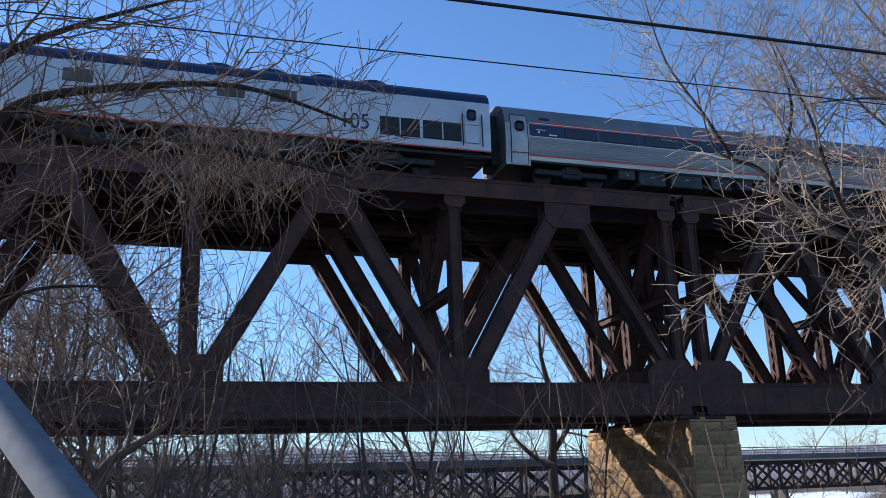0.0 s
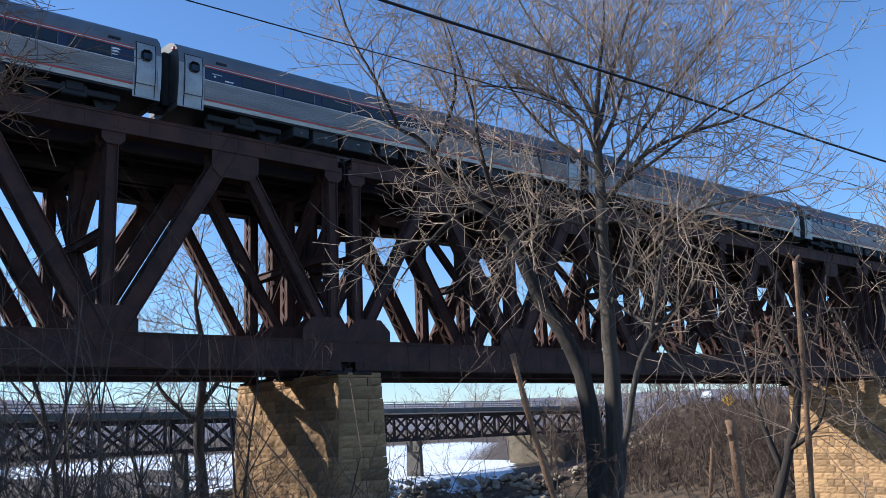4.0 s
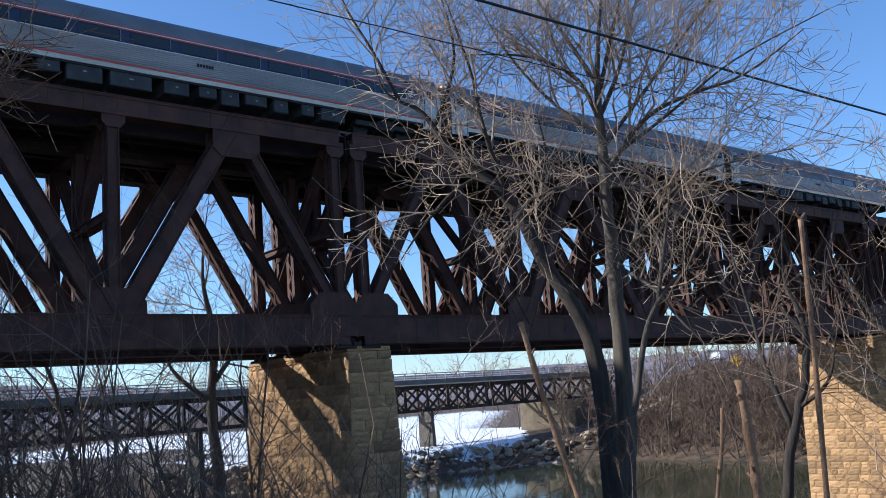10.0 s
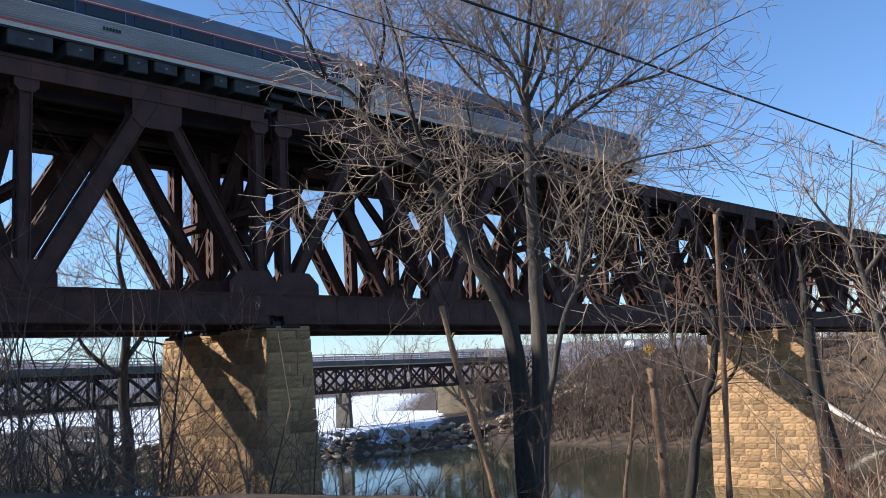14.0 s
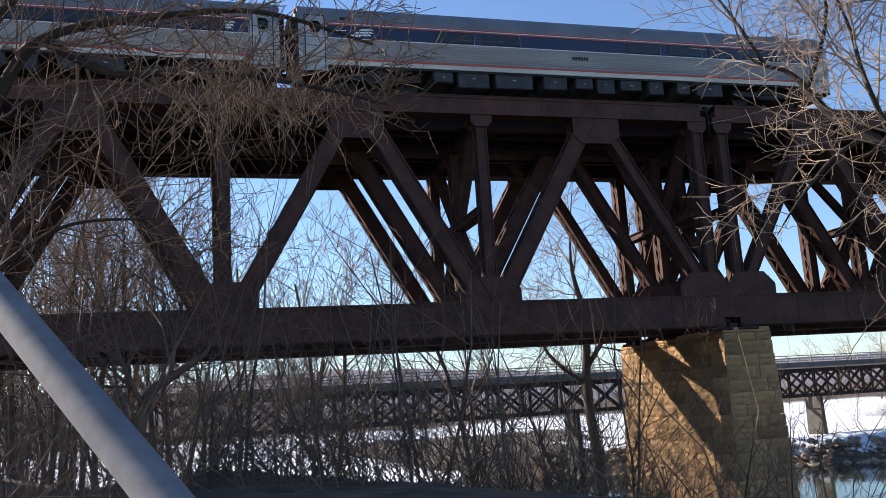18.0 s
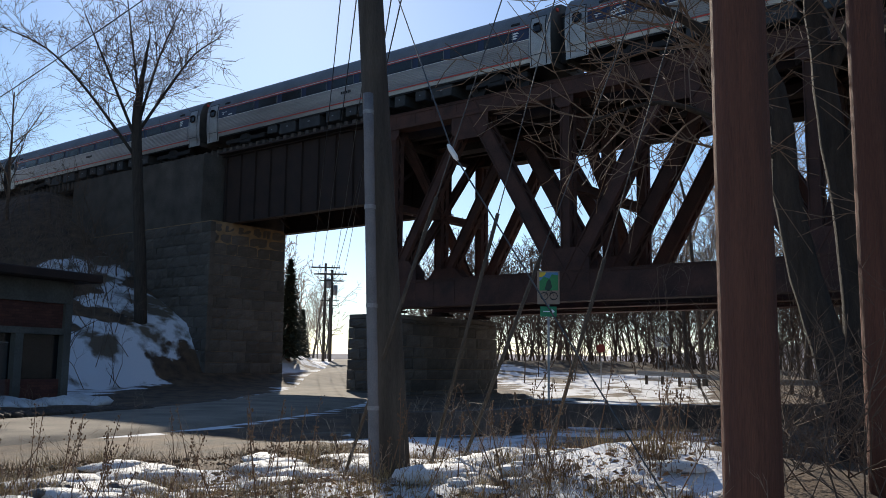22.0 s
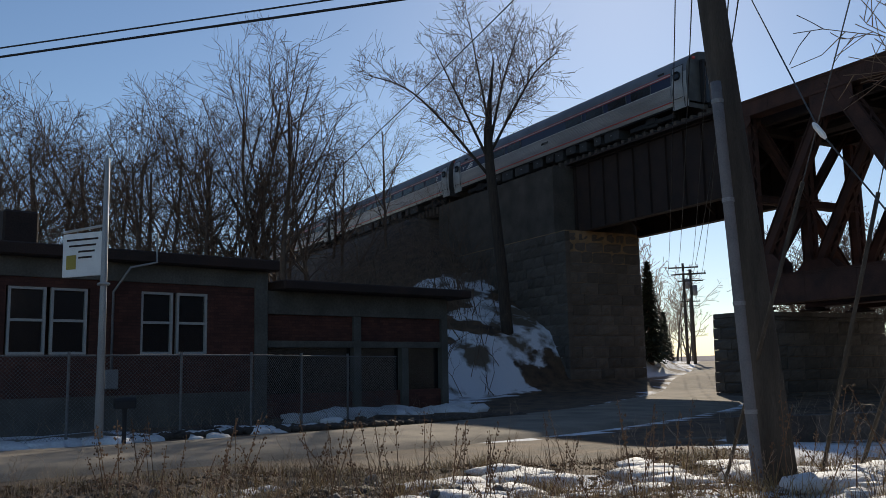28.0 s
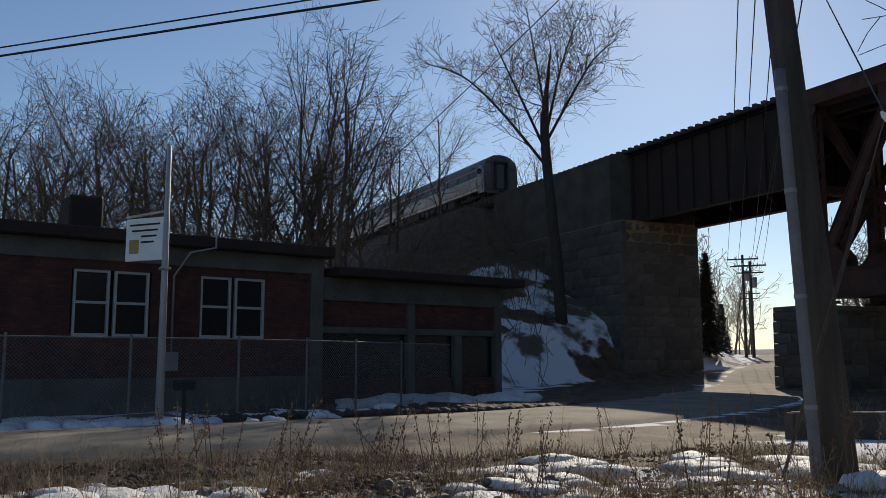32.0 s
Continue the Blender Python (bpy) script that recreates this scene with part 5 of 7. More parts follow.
def building():
    t = thing("brick_building", "low brick workshop with concrete frame and flat roof", "building", at=Matrix.Translation(STAND) @ Matrix.Diagonal((1.2, 1.2, 1.2, 1)) @ Matrix.Translation(-STAND) @ along((FX, FY, 0.2), (FX + FDIR.x, FY + FDIR.y, 0.2), (-FDIR.y, FDIR.x, 0)))
    # local: x along the front (right of the picture), y into the building, z up
    H = 4.1
    for q in ((-14, 0.0, 0.0, -6.6, 0.3, H), (-6.6, 0, 0, 0, 0.3, 1.95), (-6.6, 0, 3.45, 0, 0.3, H), (-6.6, 0, 1.95, -6.25, 0.3, 3.45), (-4.45, 0, 1.95, -3.25, 0.3, 3.45), (-1.55, 0, 1.95, 0, 0.3, 3.45)):
        part("front_wall", Shape().box(*q), BRICKRED, t)
    part("side_wall", Shape().box(-0.3, 0.3, 0, 0, 11, H), BRICKRED, t)
    part("back_wall", Shape().box(-14, 10.7, 0, -0.3, 11, H), BRICKRED, t)
    part("concrete_base", Shape().soft(-14, -0.04, 0.0, 0.05, 0.0, 1.0, 0.01), DIMBAND, t, "grey concrete plinth")
    part("concrete_beam", Shape().soft(-14, -0.05, 3.66, 0.05, 0.02, H, 0.01), DIMBAND, t, "grey concrete lintel band")
    part("concrete_column", Shape().soft(-0.25, -0.07, 0, 0.12, 0.3, H, 0.02), DIMBAND, t)
    part("roof", Shape().soft(-14.2, -0.4, H, 0.3, 11.2, H + 0.28, 0.03), DARKSTEEL, t, "dark flat roof edge")
    for a in (-6.2, -5.3, -3.25, -2.35):
        w = part("window", Shape().soft(a, 0.10, 1.98, a + 0.78, 0.14, 3.42, 0.01), GLASS, t, "sash window with white frame")
        fr = Shape().box(a, 0.02, 1.95, a + 0.06, 0.12, 3.45).box(a + 0.74, 0.02, 1.95, a + 0.8, 0.12, 3.45).box(a + 0.06, 0.02, 1.95, a + 0.74, 0.12, 2.01).box(a + 0.06, 0.02, 3.39, a + 0.74, 0.12, 3.45).box(a + 0.06, 0.03, 2.68, a + 0.74, 0.12, 2.74)
        part("frame", fr, SHADEWHITE, w, "white painted frame greyed as shaded")
    # lower wing with bays
    Ls, Hs = 6.4, 3.62
    part("wing_roof", Shape().soft(0.3, -0.6, Hs, Ls + 0.5, 9, Hs + 0.25, 0.03), DARKSTEEL, t, "dark flat roof edge")
    for q in ((0.12, 0.1, 0, Ls, 0.3, 0.9), (0.12, 0.1, 2.3, Ls, 0.3, 3.0), (Ls - 0.3, 0.3, 0, Ls, 9, Hs)):
        part("wing_wall", Shape().box(*q), BRICKRED, t)
    part("wing_beam", Shape().soft(0.12, 0.02, 3.0, Ls, 0.3, Hs, 0.01).soft(0.12, 0.02, 2.12, Ls, 0.3, 2.3, 0.01), DIMBAND, t, "grey concrete beam")
    for a in (2.9, 4.6, Ls - 0.25):
        part("wing_column", Shape().soft(a, 0.0, 0, a + 0.25, 0.32, 3.0 if a != 4.6 else 2.12, 0.01), DIMBAND, t, "grey concrete column")
    part("wing_window", Shape().box(0.12, 0.2, 0.9, Ls, 0.23, 2.12), GLASS, t, "dark bay window")
    part("rooftop_unit", Shape().soft(-6.0, 1.5, H + 0.28, -5.2, 2.4, H + 1.3, 0.05), DARKSTEEL, t, "dark rooftop ventilation unit")

    part("conduit", Shape().tube([(-3.95, -0.08, 1.2), (-3.95, -0.08, 3.4), (-3.7, -0.45, 3.95), (-3.1, -0.5, 4.1), (-3.1, -0.5, 4.8)], 0.03, 8), GALV, t, "bent grey service conduit", smooth=True)
    part("meter_box", Shape().soft(-4.1, -0.16, 1.15, -3.8, 0.0, 1.6, 0.02), GALV, t, "grey meter box")


building()


# ---- road bridge beyond the river ----
def road_bridge():
    t = thing("road_bridge", "distant low steel truss road bridge with a railing", "road bridge")
    a, b = Vector((-14.0, 104.9, 4.9)), Vector((150.0, 126.0, 4.9))
    d = (b - a).normalized()
    n = Vector((-d.y, d.x, 0))
    part("deck", Shape().beam(a, b, 9.0, 0.7), material("stained_deck_concrete", (0.10, 0.098, 0.085), (0.2, 0.193, 0.17), 0.9, 0, 0.5, 8, 0.3), t, "grey concrete deck edge")
    L = (b - a).length
    for s in (-4.4, 4.4):
        part("railing", Shape().beam(a + n * s + Vector((0, 0, 1.35)), b + n * s + Vector((0, 0, 1.35)), 0.12, 0.12)
             .beam(a + n * s + Vector((0, 0, 0.95)), b + n * s + Vector((0, 0, 0.95)), 0.08, 0.08).beam(a + n * s + Vector((0, 0, 0.6)), b + n * s + Vector((0, 0, 0.6)), 0.08, 0.08), GALV, t, "grey steel railing")
        posts = int(L / 2.4)
        post = Shape().box(-0.06, -0.06, 0.3, 0.06, 0.06, 1.42).mesh("post", GALV)
        if s < 0:
            for k in range(posts):
                p = a + d * (k + 0.5) * 2.4 + n * s
                part("post", post, GALV, t, at=pose(p.x, p.y, p.z))
    panels = int(L / 5.0)
    p = L / panels
    for s in (-3.6, 3.6):
        part("bottom_chord", Shape().beam(a + n * s - Vector((0, 0, 4.6)), b + n * s - Vector((0, 0, 4.6)), 0.4, 0.45), DARKSTEEL, t)
        part("top_chord", Shape().beam(a + n * s - Vector((0, 0, 0.8)), b + n * s - Vector((0, 0, 0.8)), 0.4, 0.45), DARKSTEEL, t)
        for k in range(panels):
            q, r = a + d * p * k + n * s, a + d * p * (k + 0.5) + n * s
            u = a + d * p * (k + 1) + n * s
            part("diagonal", Shape().beam(q - Vector((0, 0, 4.6)), u - Vector((0, 0, 0.8)), 0.3, 0.3), DARKSTEEL, t)
            part("diagonal", Shape().beam(u - Vector((0, 0, 4.6)), q - Vector((0, 0, 0.8)), 0.3, 0.3), DARKSTEEL, t)
            part("vertical", Shape().beam(q - Vector((0, 0, 4.6)), q - Vector((0, 0, 0.8)), 0.35, 0.35), DARKSTEEL, t)
    for k in (0.1, 0.39, 0.655):
        q = a + d * L * k
        m = Matrix.Translation((q.x, q.y, 0)) @ Matrix((d, n, Vector((0, 0, 1)))).transposed().to_4x4()
        part("pier", taper_block(Shape(), -0.6, 0.6, -1.8, 1.8, -9.5, 0.1, 0.02), STONE_GREY, t, "dark concrete pier", at=m)


road_bridge()


def far_hills():
    rng = random.Random(4)
    m = material("distant_wooded_hill", (0.12, 0.11, 0.13), (0.20, 0.18, 0.20), 1.0, 0, 0.01, 0.08, 0.0, world_space=True)
    s = Shape()
    verts, n = [], 160
    for k in range(n + 1):
        h = radians(-100 + 210 * k / n)
        e = 2.1 + 0.7 * noise.noise(Vector((k * 0.09, 2, 0))) + 0.25 * noise.noise(Vector((k * 0.5, 7, 0)))
        e *= 0.35 + 0.65 * smooth(-30, -10, -100 + 210 * k / n)
        e *= 1 - 0.15 * smooth(26, 36, -100 + 210 * k / n)
        if -15 < -100 + 210 * k / n < 25:
            e += 0.7 * math.sin(math.pi * (-100 + 210 * k / n + 15) / 40)
        for d, z in ((1400, -30), (1600, 1600 * math.tan(radians(e)) * 0.6), (1900, 1900 * math.tan(radians(e))), (2300, -30)):
            verts.append((d * math.sin(h), d * math.cos(h), z))
    faces = [(4 * k + j, 4 * k + 4 + j, 4 * k + 5 + j, 4 * k + 1 + j) for k in range(n) for j in range(3)]
    solid("backdrop", s.add(verts, faces), m, "low wooded hills on the horizon", "hills", kind="structure", smooth=True)


far_hills()


# ---- brush, weeds and dry grass ----
def stems(name, label, spots, seed, mat, hmin, hmax, forks, r0=0.008, tilt=0.25, kink=0.2):
    rng = random.Random(seed)
    s = Shape()

    def stem(p, d, ln, r, k):
        pts, rr, m = [p], [r], 3
        for i in range(m):
            d = (d + Vector((rng.gauss(0, kink), rng.gauss(0, kink), 0.05))).normalized()
            pts.append(pts[-1] + d * ln / m)
            rr.append(r * (1 - 0.7 * (i + 1) / m))
        s.tube(pts, rr, 3, cap=False)
        if k:
            for _ in range(rng.randint(2, 4)):
                j = rng.randint(1, m)
                dd = (d + Vector((rng.gauss(0, 0.6), rng.gauss(0, 0.6), rng.gauss(0.1, 0.4)))).normalized()
                stem(pts[j], dd, ln * rng.uniform(0.35, 0.6), rr[j] * 0.7 + 0.001, k - 1)

    for x, y in spots(rng):
        z = land(x, y) - 0.05
        stem(Vector((x, y, z)), Vector((rng.gauss(0, tilt), rng.gauss(0, tilt), 1)).normalized(), rng.uniform(hmin, hmax), r0 * rng.uniform(0.7, 1.4), forks)
    return solid(name, s, mat, label, "brush", kind="stuff")


def spots_fan(count, h0, h1, d0, d1, clear=0.0):
    def go(rng):
        out = 0
        while out < count:
            h, d = rng.uniform(h0, h1), rng.uniform(d0, d1)
            x, y = at_heading(h, d)
            out += 1
            if road_gap(x, y) < 3.0 or land(x, y) < -8.6 or 29.5 < y < 40 and (abs(x - 21.2) < 2.6 or abs(x - 72) < 3 or abs(x + 28.8) < 2.2):
                continue
            yield x, y
    return go


stems("thicket", "dense dark thicket of bare stems under the bridge", spots_fan(46, -9, 30, 19, 29), 61, BRIAR, 1.5, 4.6, 3, 0.024, 0.4, 0.34)
stems("thicket", "brown bare thicket on the river bank", spots_fan(50, 34, 50, 15, 24), 62, BRIAR, 1.5, 3.6, 3, 0.014, 0.5, 0.36)
stems("thicket", "tangled grey-brown brush on the sunny bank", spots_fan(150, 66, 90, 12, 26), 63, TWIG, 1.8, 4.2, 3, 0.014, 0.6, 0.4)
stems("dry_weeds", "reddish dry stalks massed on the near bank", spots_fan(450, 66, 90, 12, 22), 75, material("reddish_stalk", (0.20, 0.075, 0.035), (0.38, 0.17, 0.085), 0.9), 0.8, 1.9, 1, 0.007, 0.35, 0.25)
stems("thicket", "bare brush along the far bank", spots_fan(700, 61, 88, 108, 150), 64, BRIAR, 1.2, 4.0, 1, 0.07, 0.4, 0.3)
stems("thicket", "dark bare shrubs crowding the far water edge", spots_fan(520, 47.5, 62, 110, 140), 74, TWIG_DARK, 2.5, 7.5, 2, 0.09, 0.4, 0.3)
stems("thicket", "grey brush behind the bridge", spots_fan(55, -34, 26, 48, 78), 65, TWIG_DARK, 3.0, 7.0, 3, 0.045, 0.25, 0.28)
stems("thicket", "brown tangle of stems on the slope beyond the poles", spots_fan(85, -22, 24, 20, 31), 70, BRIAR, 1.5, 5.0, 3, 0.02, 0.4, 0.36)
stems("bramble", "dark tangled brambles on the bank", spots_fan(200, -2, 26, 17, 25), 71, TWIG_DARK, 1.6, 3.4, 3, 0.013, 0.9, 0.45)
stems("thicket", "dark tangled brush on the far hillside", spots_fan(300, 62, 90, 108, 150), 77, TWIG_DARK, 2.0, 6.0, 2, 0.085, 0.5, 0.34)
stems("thicket", "low brown briars along the water edge", spots_fan(460, -4, 31, 16, 28), 78, BRIAR, 0.7, 2.8, 1, 0.012, 0.7, 0.45)
stems("thicket", "upright brown saplings on the river bank", spots_fan(46, 2, 31, 17, 27), 80, BRIAR, 2.0, 5.0, 1, 0.02, 0.2, 0.2)
stems("thicket", "slender young trees on the bank below the bridge", spots_fan(30, -8, 31, 23, 31), 82, TWIG_DARK, 4.0, 9.0, 2, 0.05, 0.12, 0.13)
stems("thicket", "grey brush before the far trees", spots_fan(560, -44, -6, 80, 125), 79, TWIG_DARK, 3.0, 8.5, 2, 0.05, 0.3, 0.28)
stems("thicket", "brown shrubs beside the tan stone pier", spots_fan(65, 26, 38, 15, 25), 81, BRIAR, 1.2, 4.2, 2, 0.016, 0.5, 0.36)
stems("thicket", "dark tangled shrubs on the bank beside the stone pier", spots_fan(30, 20, 34, 19, 27), 83, TWIG_DARK, 1.6, 4.2, 3, 0.018, 0.5, 0.36)
stems("bramble", "dark brambles over the bank edge by the brown poles", spots_fan(240, -21, -4, 6.5, 13.5), 84, TWIG_DARK, 0.5, 1.7, 2, 0.007, 0.8, 0.4)
stems("thicket", "dark shrubs along the flat far shore", spots_fan(150, 27, 39, 118, 142), 85, TWIG_DARK, 2.0, 6.0, 2, 0.07, 0.4, 0.3)
stems("thicket", "dark shrubs round the end of the road bridge", spots_fan(130, 45.5, 52, 112, 140), 86, TWIG_DARK, 2.0, 5.0, 2, 0.07, 0.4, 0.3)
stems("thicket", "dark bushes crowding the top of the embankment", spots_fan(110, -70, -57.5, 46, 62), 87, TWIG_DARK, 1.5, 4.2, 3, 0.03, 0.35, 0.3)
stems("thicket", "dark slender trunks on the bank behind the poles", spots_fan(9, -11, 5, 13, 18), 88, TWIG_DARK, 2.5, 5.0, 2, 0.03, 0.12, 0.12)
stems("thicket", "dark tangled undergrowth below the trees beyond the bridge", spots_fan(190, -8, 22, 44, 66), 90, TWIG_DARK, 1.5, 4.0, 2, 0.03, 0.5, 0.36)
stems("thicket", "thin saplings on the embankment", spots_fan(260, -80, -57, 50, 66), 66, TWIG_DARK, 1.5, 5.0, 2, 0.03, 0.3, 0.28)
stems("dry_weeds", "dry brown weed stalks standing in old snow", spots_fan(380, -92, -20, 5.2, 12.5), 67, TWIG, 0.15, 0.55, 2, 0.0035, 0.2)
stems("dry_weeds", "short matted dead grass and stalks by the road", spots_fan(900, -95, -38, 6.0, 13.5), 68, material("straw_stalk", (0.16, 0.10, 0.055), (0.30, 0.20, 0.11), 0.9), 0.08, 0.3, 1, 0.003, 0.7)
stems("dry_weeds", "dead grass along the far verge", spots_fan(450, -100, -30, 20, 34), 69, TWIG, 0.2, 0.7, 1, 0.006, 0.4)


def seed_heads():
    """Tall dock and mullein stalks with clumped brown seed heads."""
    rng = random.Random(15)
    m = material("brown_seed_head", (0.10, 0.055, 0.03), (0.22, 0.13, 0.075), 0.95)
    s = Shape()
    for _ in range(120):
        x, y = at_heading(rng.uniform(-84, -24), rng.uniform(6.0, 12.0))
        if road_gap(x, y) < 2.8:
            continue
        z, h = land(x, y), rng.uniform(0.4, 0.9)
        lx, ly = rng.gauss(0, 0.06), rng.gauss(0, 0.06)
        s.tube([(x + lx * k, y + ly * k, z + h * k / 3) for k in range(4)], [0.006, 0.005, 0.004, 0.003], 4, cap=False)
        for k in range(26):
            f = rng.uniform(0.45, 1.0)
            r = rng.uniform(0.005, 0.012)
            cx, cy, cz = x + lx * 3 * f + rng.gauss(0, 0.018), y + ly * 3 * f + rng.gauss(0, 0.018), z + h * f
            s.add([(cx - r, cy, cz), (cx + r, cy, cz), (cx, cy - r, cz), (cx, cy + r, cz), (cx, cy, cz - r * 1.3), (cx, cy, cz + r * 1.3)],
                  [(0, 2, 5), (2, 1, 5), (1, 3, 5), (3, 0, 5), (2, 0, 4), (1, 2, 4), (3, 1, 4), (0, 3, 4)])
    solid("seed_stalks", s, m, "tall dry stalks with clumped brown seed heads", "weeds", kind="stuff")


seed_heads()


def lump(rng, r, flat=0.6, cuts=2):
    bm = bmesh.new()
    bmesh.ops.create_icosphere(bm, subdivisions=cuts, radius=r)
    k = rng.random() * 50
    for v in bm.verts:
        v.co *= 1 + 0.5 * noise.noise(v.co / r * 0.9 + Vector((k, k, k)))
        v.co.z *= flat
    bm.verts.index_update()
    s = Shape().add([v.co[:] for v in bm.verts], [[v.index for v in f.verts] for f in bm.faces])
    bm.free()
    return s


ROCK = material("dark_wet_stone", (0.05, 0.05, 0.05), (0.14, 0.135, 0.13), 0.7, 0, 3, 25, 0.6)
RIPRAP = material("tan_riprap", (0.22, 0.17, 0.11), (0.40, 0.32, 0.22), 0.9, 0, 1, 12, 0.6)
SNOW = material("ploughed_snow", (0.50, 0.49, 0.48), (0.74, 0.75, 0.78), 0.7, 0, 1.5, 18, 0.8, 0.5)


def rocks():
    rng = random.Random(9)
    shapes = [lump(rng, 0.3, 0.75).mesh("stone", ROCK) for _ in range(5)]
    for _ in range(34):
        x, y = at_heading(rng.uniform(-80, -57), rng.uniform(7.4, 11.0))
        o = new("stone", rng.choice(shapes))
        sc = rng.uniform(0.12, 0.4)
        o.matrix_basis = pose(x, y, land(x, y) + 0.05, rng.uniform(0, 360), rng.uniform(0, 40), rng.uniform(0, 360)) @ Matrix.Diagonal((sc, sc, sc, 1))
        tagged(o, "dark broken stone lying in dead grass", "stone", "broken stones on the verge")
    s = Shape()
    for _ in range(520):
        x, w = rng.uniform(48, 118), rng.uniform(-1.0, 5.0)
        y = 100 + (w - (x - 88) * 0.461) / 0.887
        k = rng.uniform(0.3, 0.8)
        l = lump(rng, k, 0.7, 1)
        z = max(-8.9, land(x, y))
        s.add([(x + a, y + b, z + c) for a, b, c in l.v], l.f)
    solid("riprap", s, RIPRAP, "tan riprap stones along the far water edge", "riprap", kind="stuff")


rocks()


def snow_banks():
    rng = random.Random(10)
    # ridge of ploughed snow before the fence
    s = Shape()
    pts = [(-20.4, -14), (-20.7, -6), (-21.0, 0), (-21.6, 4.5), (-23.0, 9.5)]
    for k in range(300):
        f = rng.random() * (len(pts) - 1)
        i = int(f)
        x = pts[i][0] + (pts[i + 1][0] - pts[i][0]) * (f - i) + rng.gauss(0, 0.35)
        y = pts[i][1] + (pts[i + 1][1] - pts[i][1]) * (f - i)
        l = lump(rng, rng.uniform(0.08, 0.34), 0.5)
        s.add([(x + a, y + b, land(x, y) + c) for a, b, c in l.v], l.f)
    solid("snow_bank", s, SNOW, "lumpy ridge of ploughed dirty snow before the fence", "snow bank", kind="stuff", smooth=True)
    s = Shape()
    for k in range(34):
        h = rng.choice((rng.uniform(-90, -74), rng.uniform(-64, -56)))
        x, y = at_heading(h, rng.uniform(7.6, 10.5))
        l = lump(rng, rng.uniform(0.12, 0.3), 0.3)
        s.add([(x + a, y + b, land(x, y) + c) for a, b, c in l.v], l.f)
    for x, y, r in ((-8.6, 0.3, 0.55), (-8.9, 0.9, 0.6), (-9.0, 1.5, 0.5), (-7.9, 0.6, 0.5), (-7.8, 1.4, 0.45), (-9.3, 4.8, 0.5), (-9.0, 5.2, 0.6), (-9.4, 5.9, 0.55), (-7.2, 3.6, 0.4), (-8.2, 7.1, 0.5), (-7.3, 7.0, 0.6), (-7.6, 8.4, 0.7), (-6.6, 7.8, 0.6), (-6.0, 8.8, 0.7), (-5.2, 7.2, 0.6)):
        for _ in range(5):
            px, py = x + rng.gauss(0, r * 0.6), y + rng.gauss(0, r * 0.6)
            l = lump(rng, r * rng.uniform(0.4, 0.8), 0.24)
            s.add([(px + a, py + b, land(px, py) + c) for a, b, c in l.v], l.f)
    solid("snow_patch", s, SNOW, "melting lumps of old snow among the weeds", "snow", kind="stuff", smooth=True)
    s = Shape()
    for k in range(26):
        x, y = -26.4 + rng.uniform(-0.5, 0.5), 8.6 + rng.uniform(0.5, 7.5)
        x -= 0.2 * (y - 8.6)
        l = lump(rng, rng.uniform(0.4, 0.9), 0.4)
        s.add([(x + a, y + b, land(x, y) + c) for a, b, c in l.v], l.f)
    solid("snow_bank", s, SNOW, "shaded snow heap before the low brick wing", "snow bank", kind="stuff", smooth=True)


snow_banks()


# ---- fence, sign pole, mailbox ----
FENCEWIRE = material("dull_fence_steel", (0.10, 0.102, 0.105), (0.2, 0.203, 0.207), 0.6, 0.4, 20, 90, 0.0)


def fence():
    t = thing("chain_link_fence", "grey chain-link fence with steel posts and top rail", "fence")
    pts = [at_heading(h, d) for h, d in ((-112, 20.5), (-100, 20.2), (-91, 20.7), (-77.8, 22.2), (-73.6, 23.4), (-70.5, 25.0), (-67.6, 27.0), (-64.5, 29.0))]
    H, foot = 1.83, 0.28
    for i in range(len(pts) - 1):
        (ax, ay), (bx, by) = pts[i], pts[i + 1]
        n = max(1, round(math.hypot(bx - ax, by - ay) / 2.9))
        za, zb = land(ax, ay), land(bx, by)
        for k in range(n):
            x, y = ax + (bx - ax) * k / n, ay + (by - ay) * k / n
            part("post", Shape().tube([(x, y, land(x, y) - 0.2), (x, y, foot + H + 0.08)], 0.032, 8), FENCEWIRE, t)
            x2, y2 = ax + (bx - ax) * (k + 1) / n, ay + (by - ay) * (k + 1) / n
            part("top_rail", Shape().tube([(x, y, foot + H), (x2, y2, foot + H)], 0.02, 6), FENCEWIRE, t)
            s, L = Shape(), math.hypot(x2 - x, y2 - y)
            d = Vector((x2 - x, y2 - y, 0)).normalized()
            step = 0.085
            m = int((L + H) / step)
            for q in range(m):
                for sg in (1, -1):
                    u = q * step - (H if sg > 0 else 0)
                    lo, hi = (max(0.0, -u), min(H, L - u)) if sg > 0 else (max(0.0, u - L), min(H, u))
                    if hi - lo < 0.02:
                        continue
                    p = Vector((x, y, foot)) + d * (u + sg * lo) + Vector((0, 0, lo))
                    r = Vector((x, y, foot)) + d * (u + sg * hi) + Vector((0, 0, hi))
                    s.beam(p, r, 0.005, 0.005)
            part("mesh_panel", s, FENCEWIRE, t, "woven steel mesh")


fence()


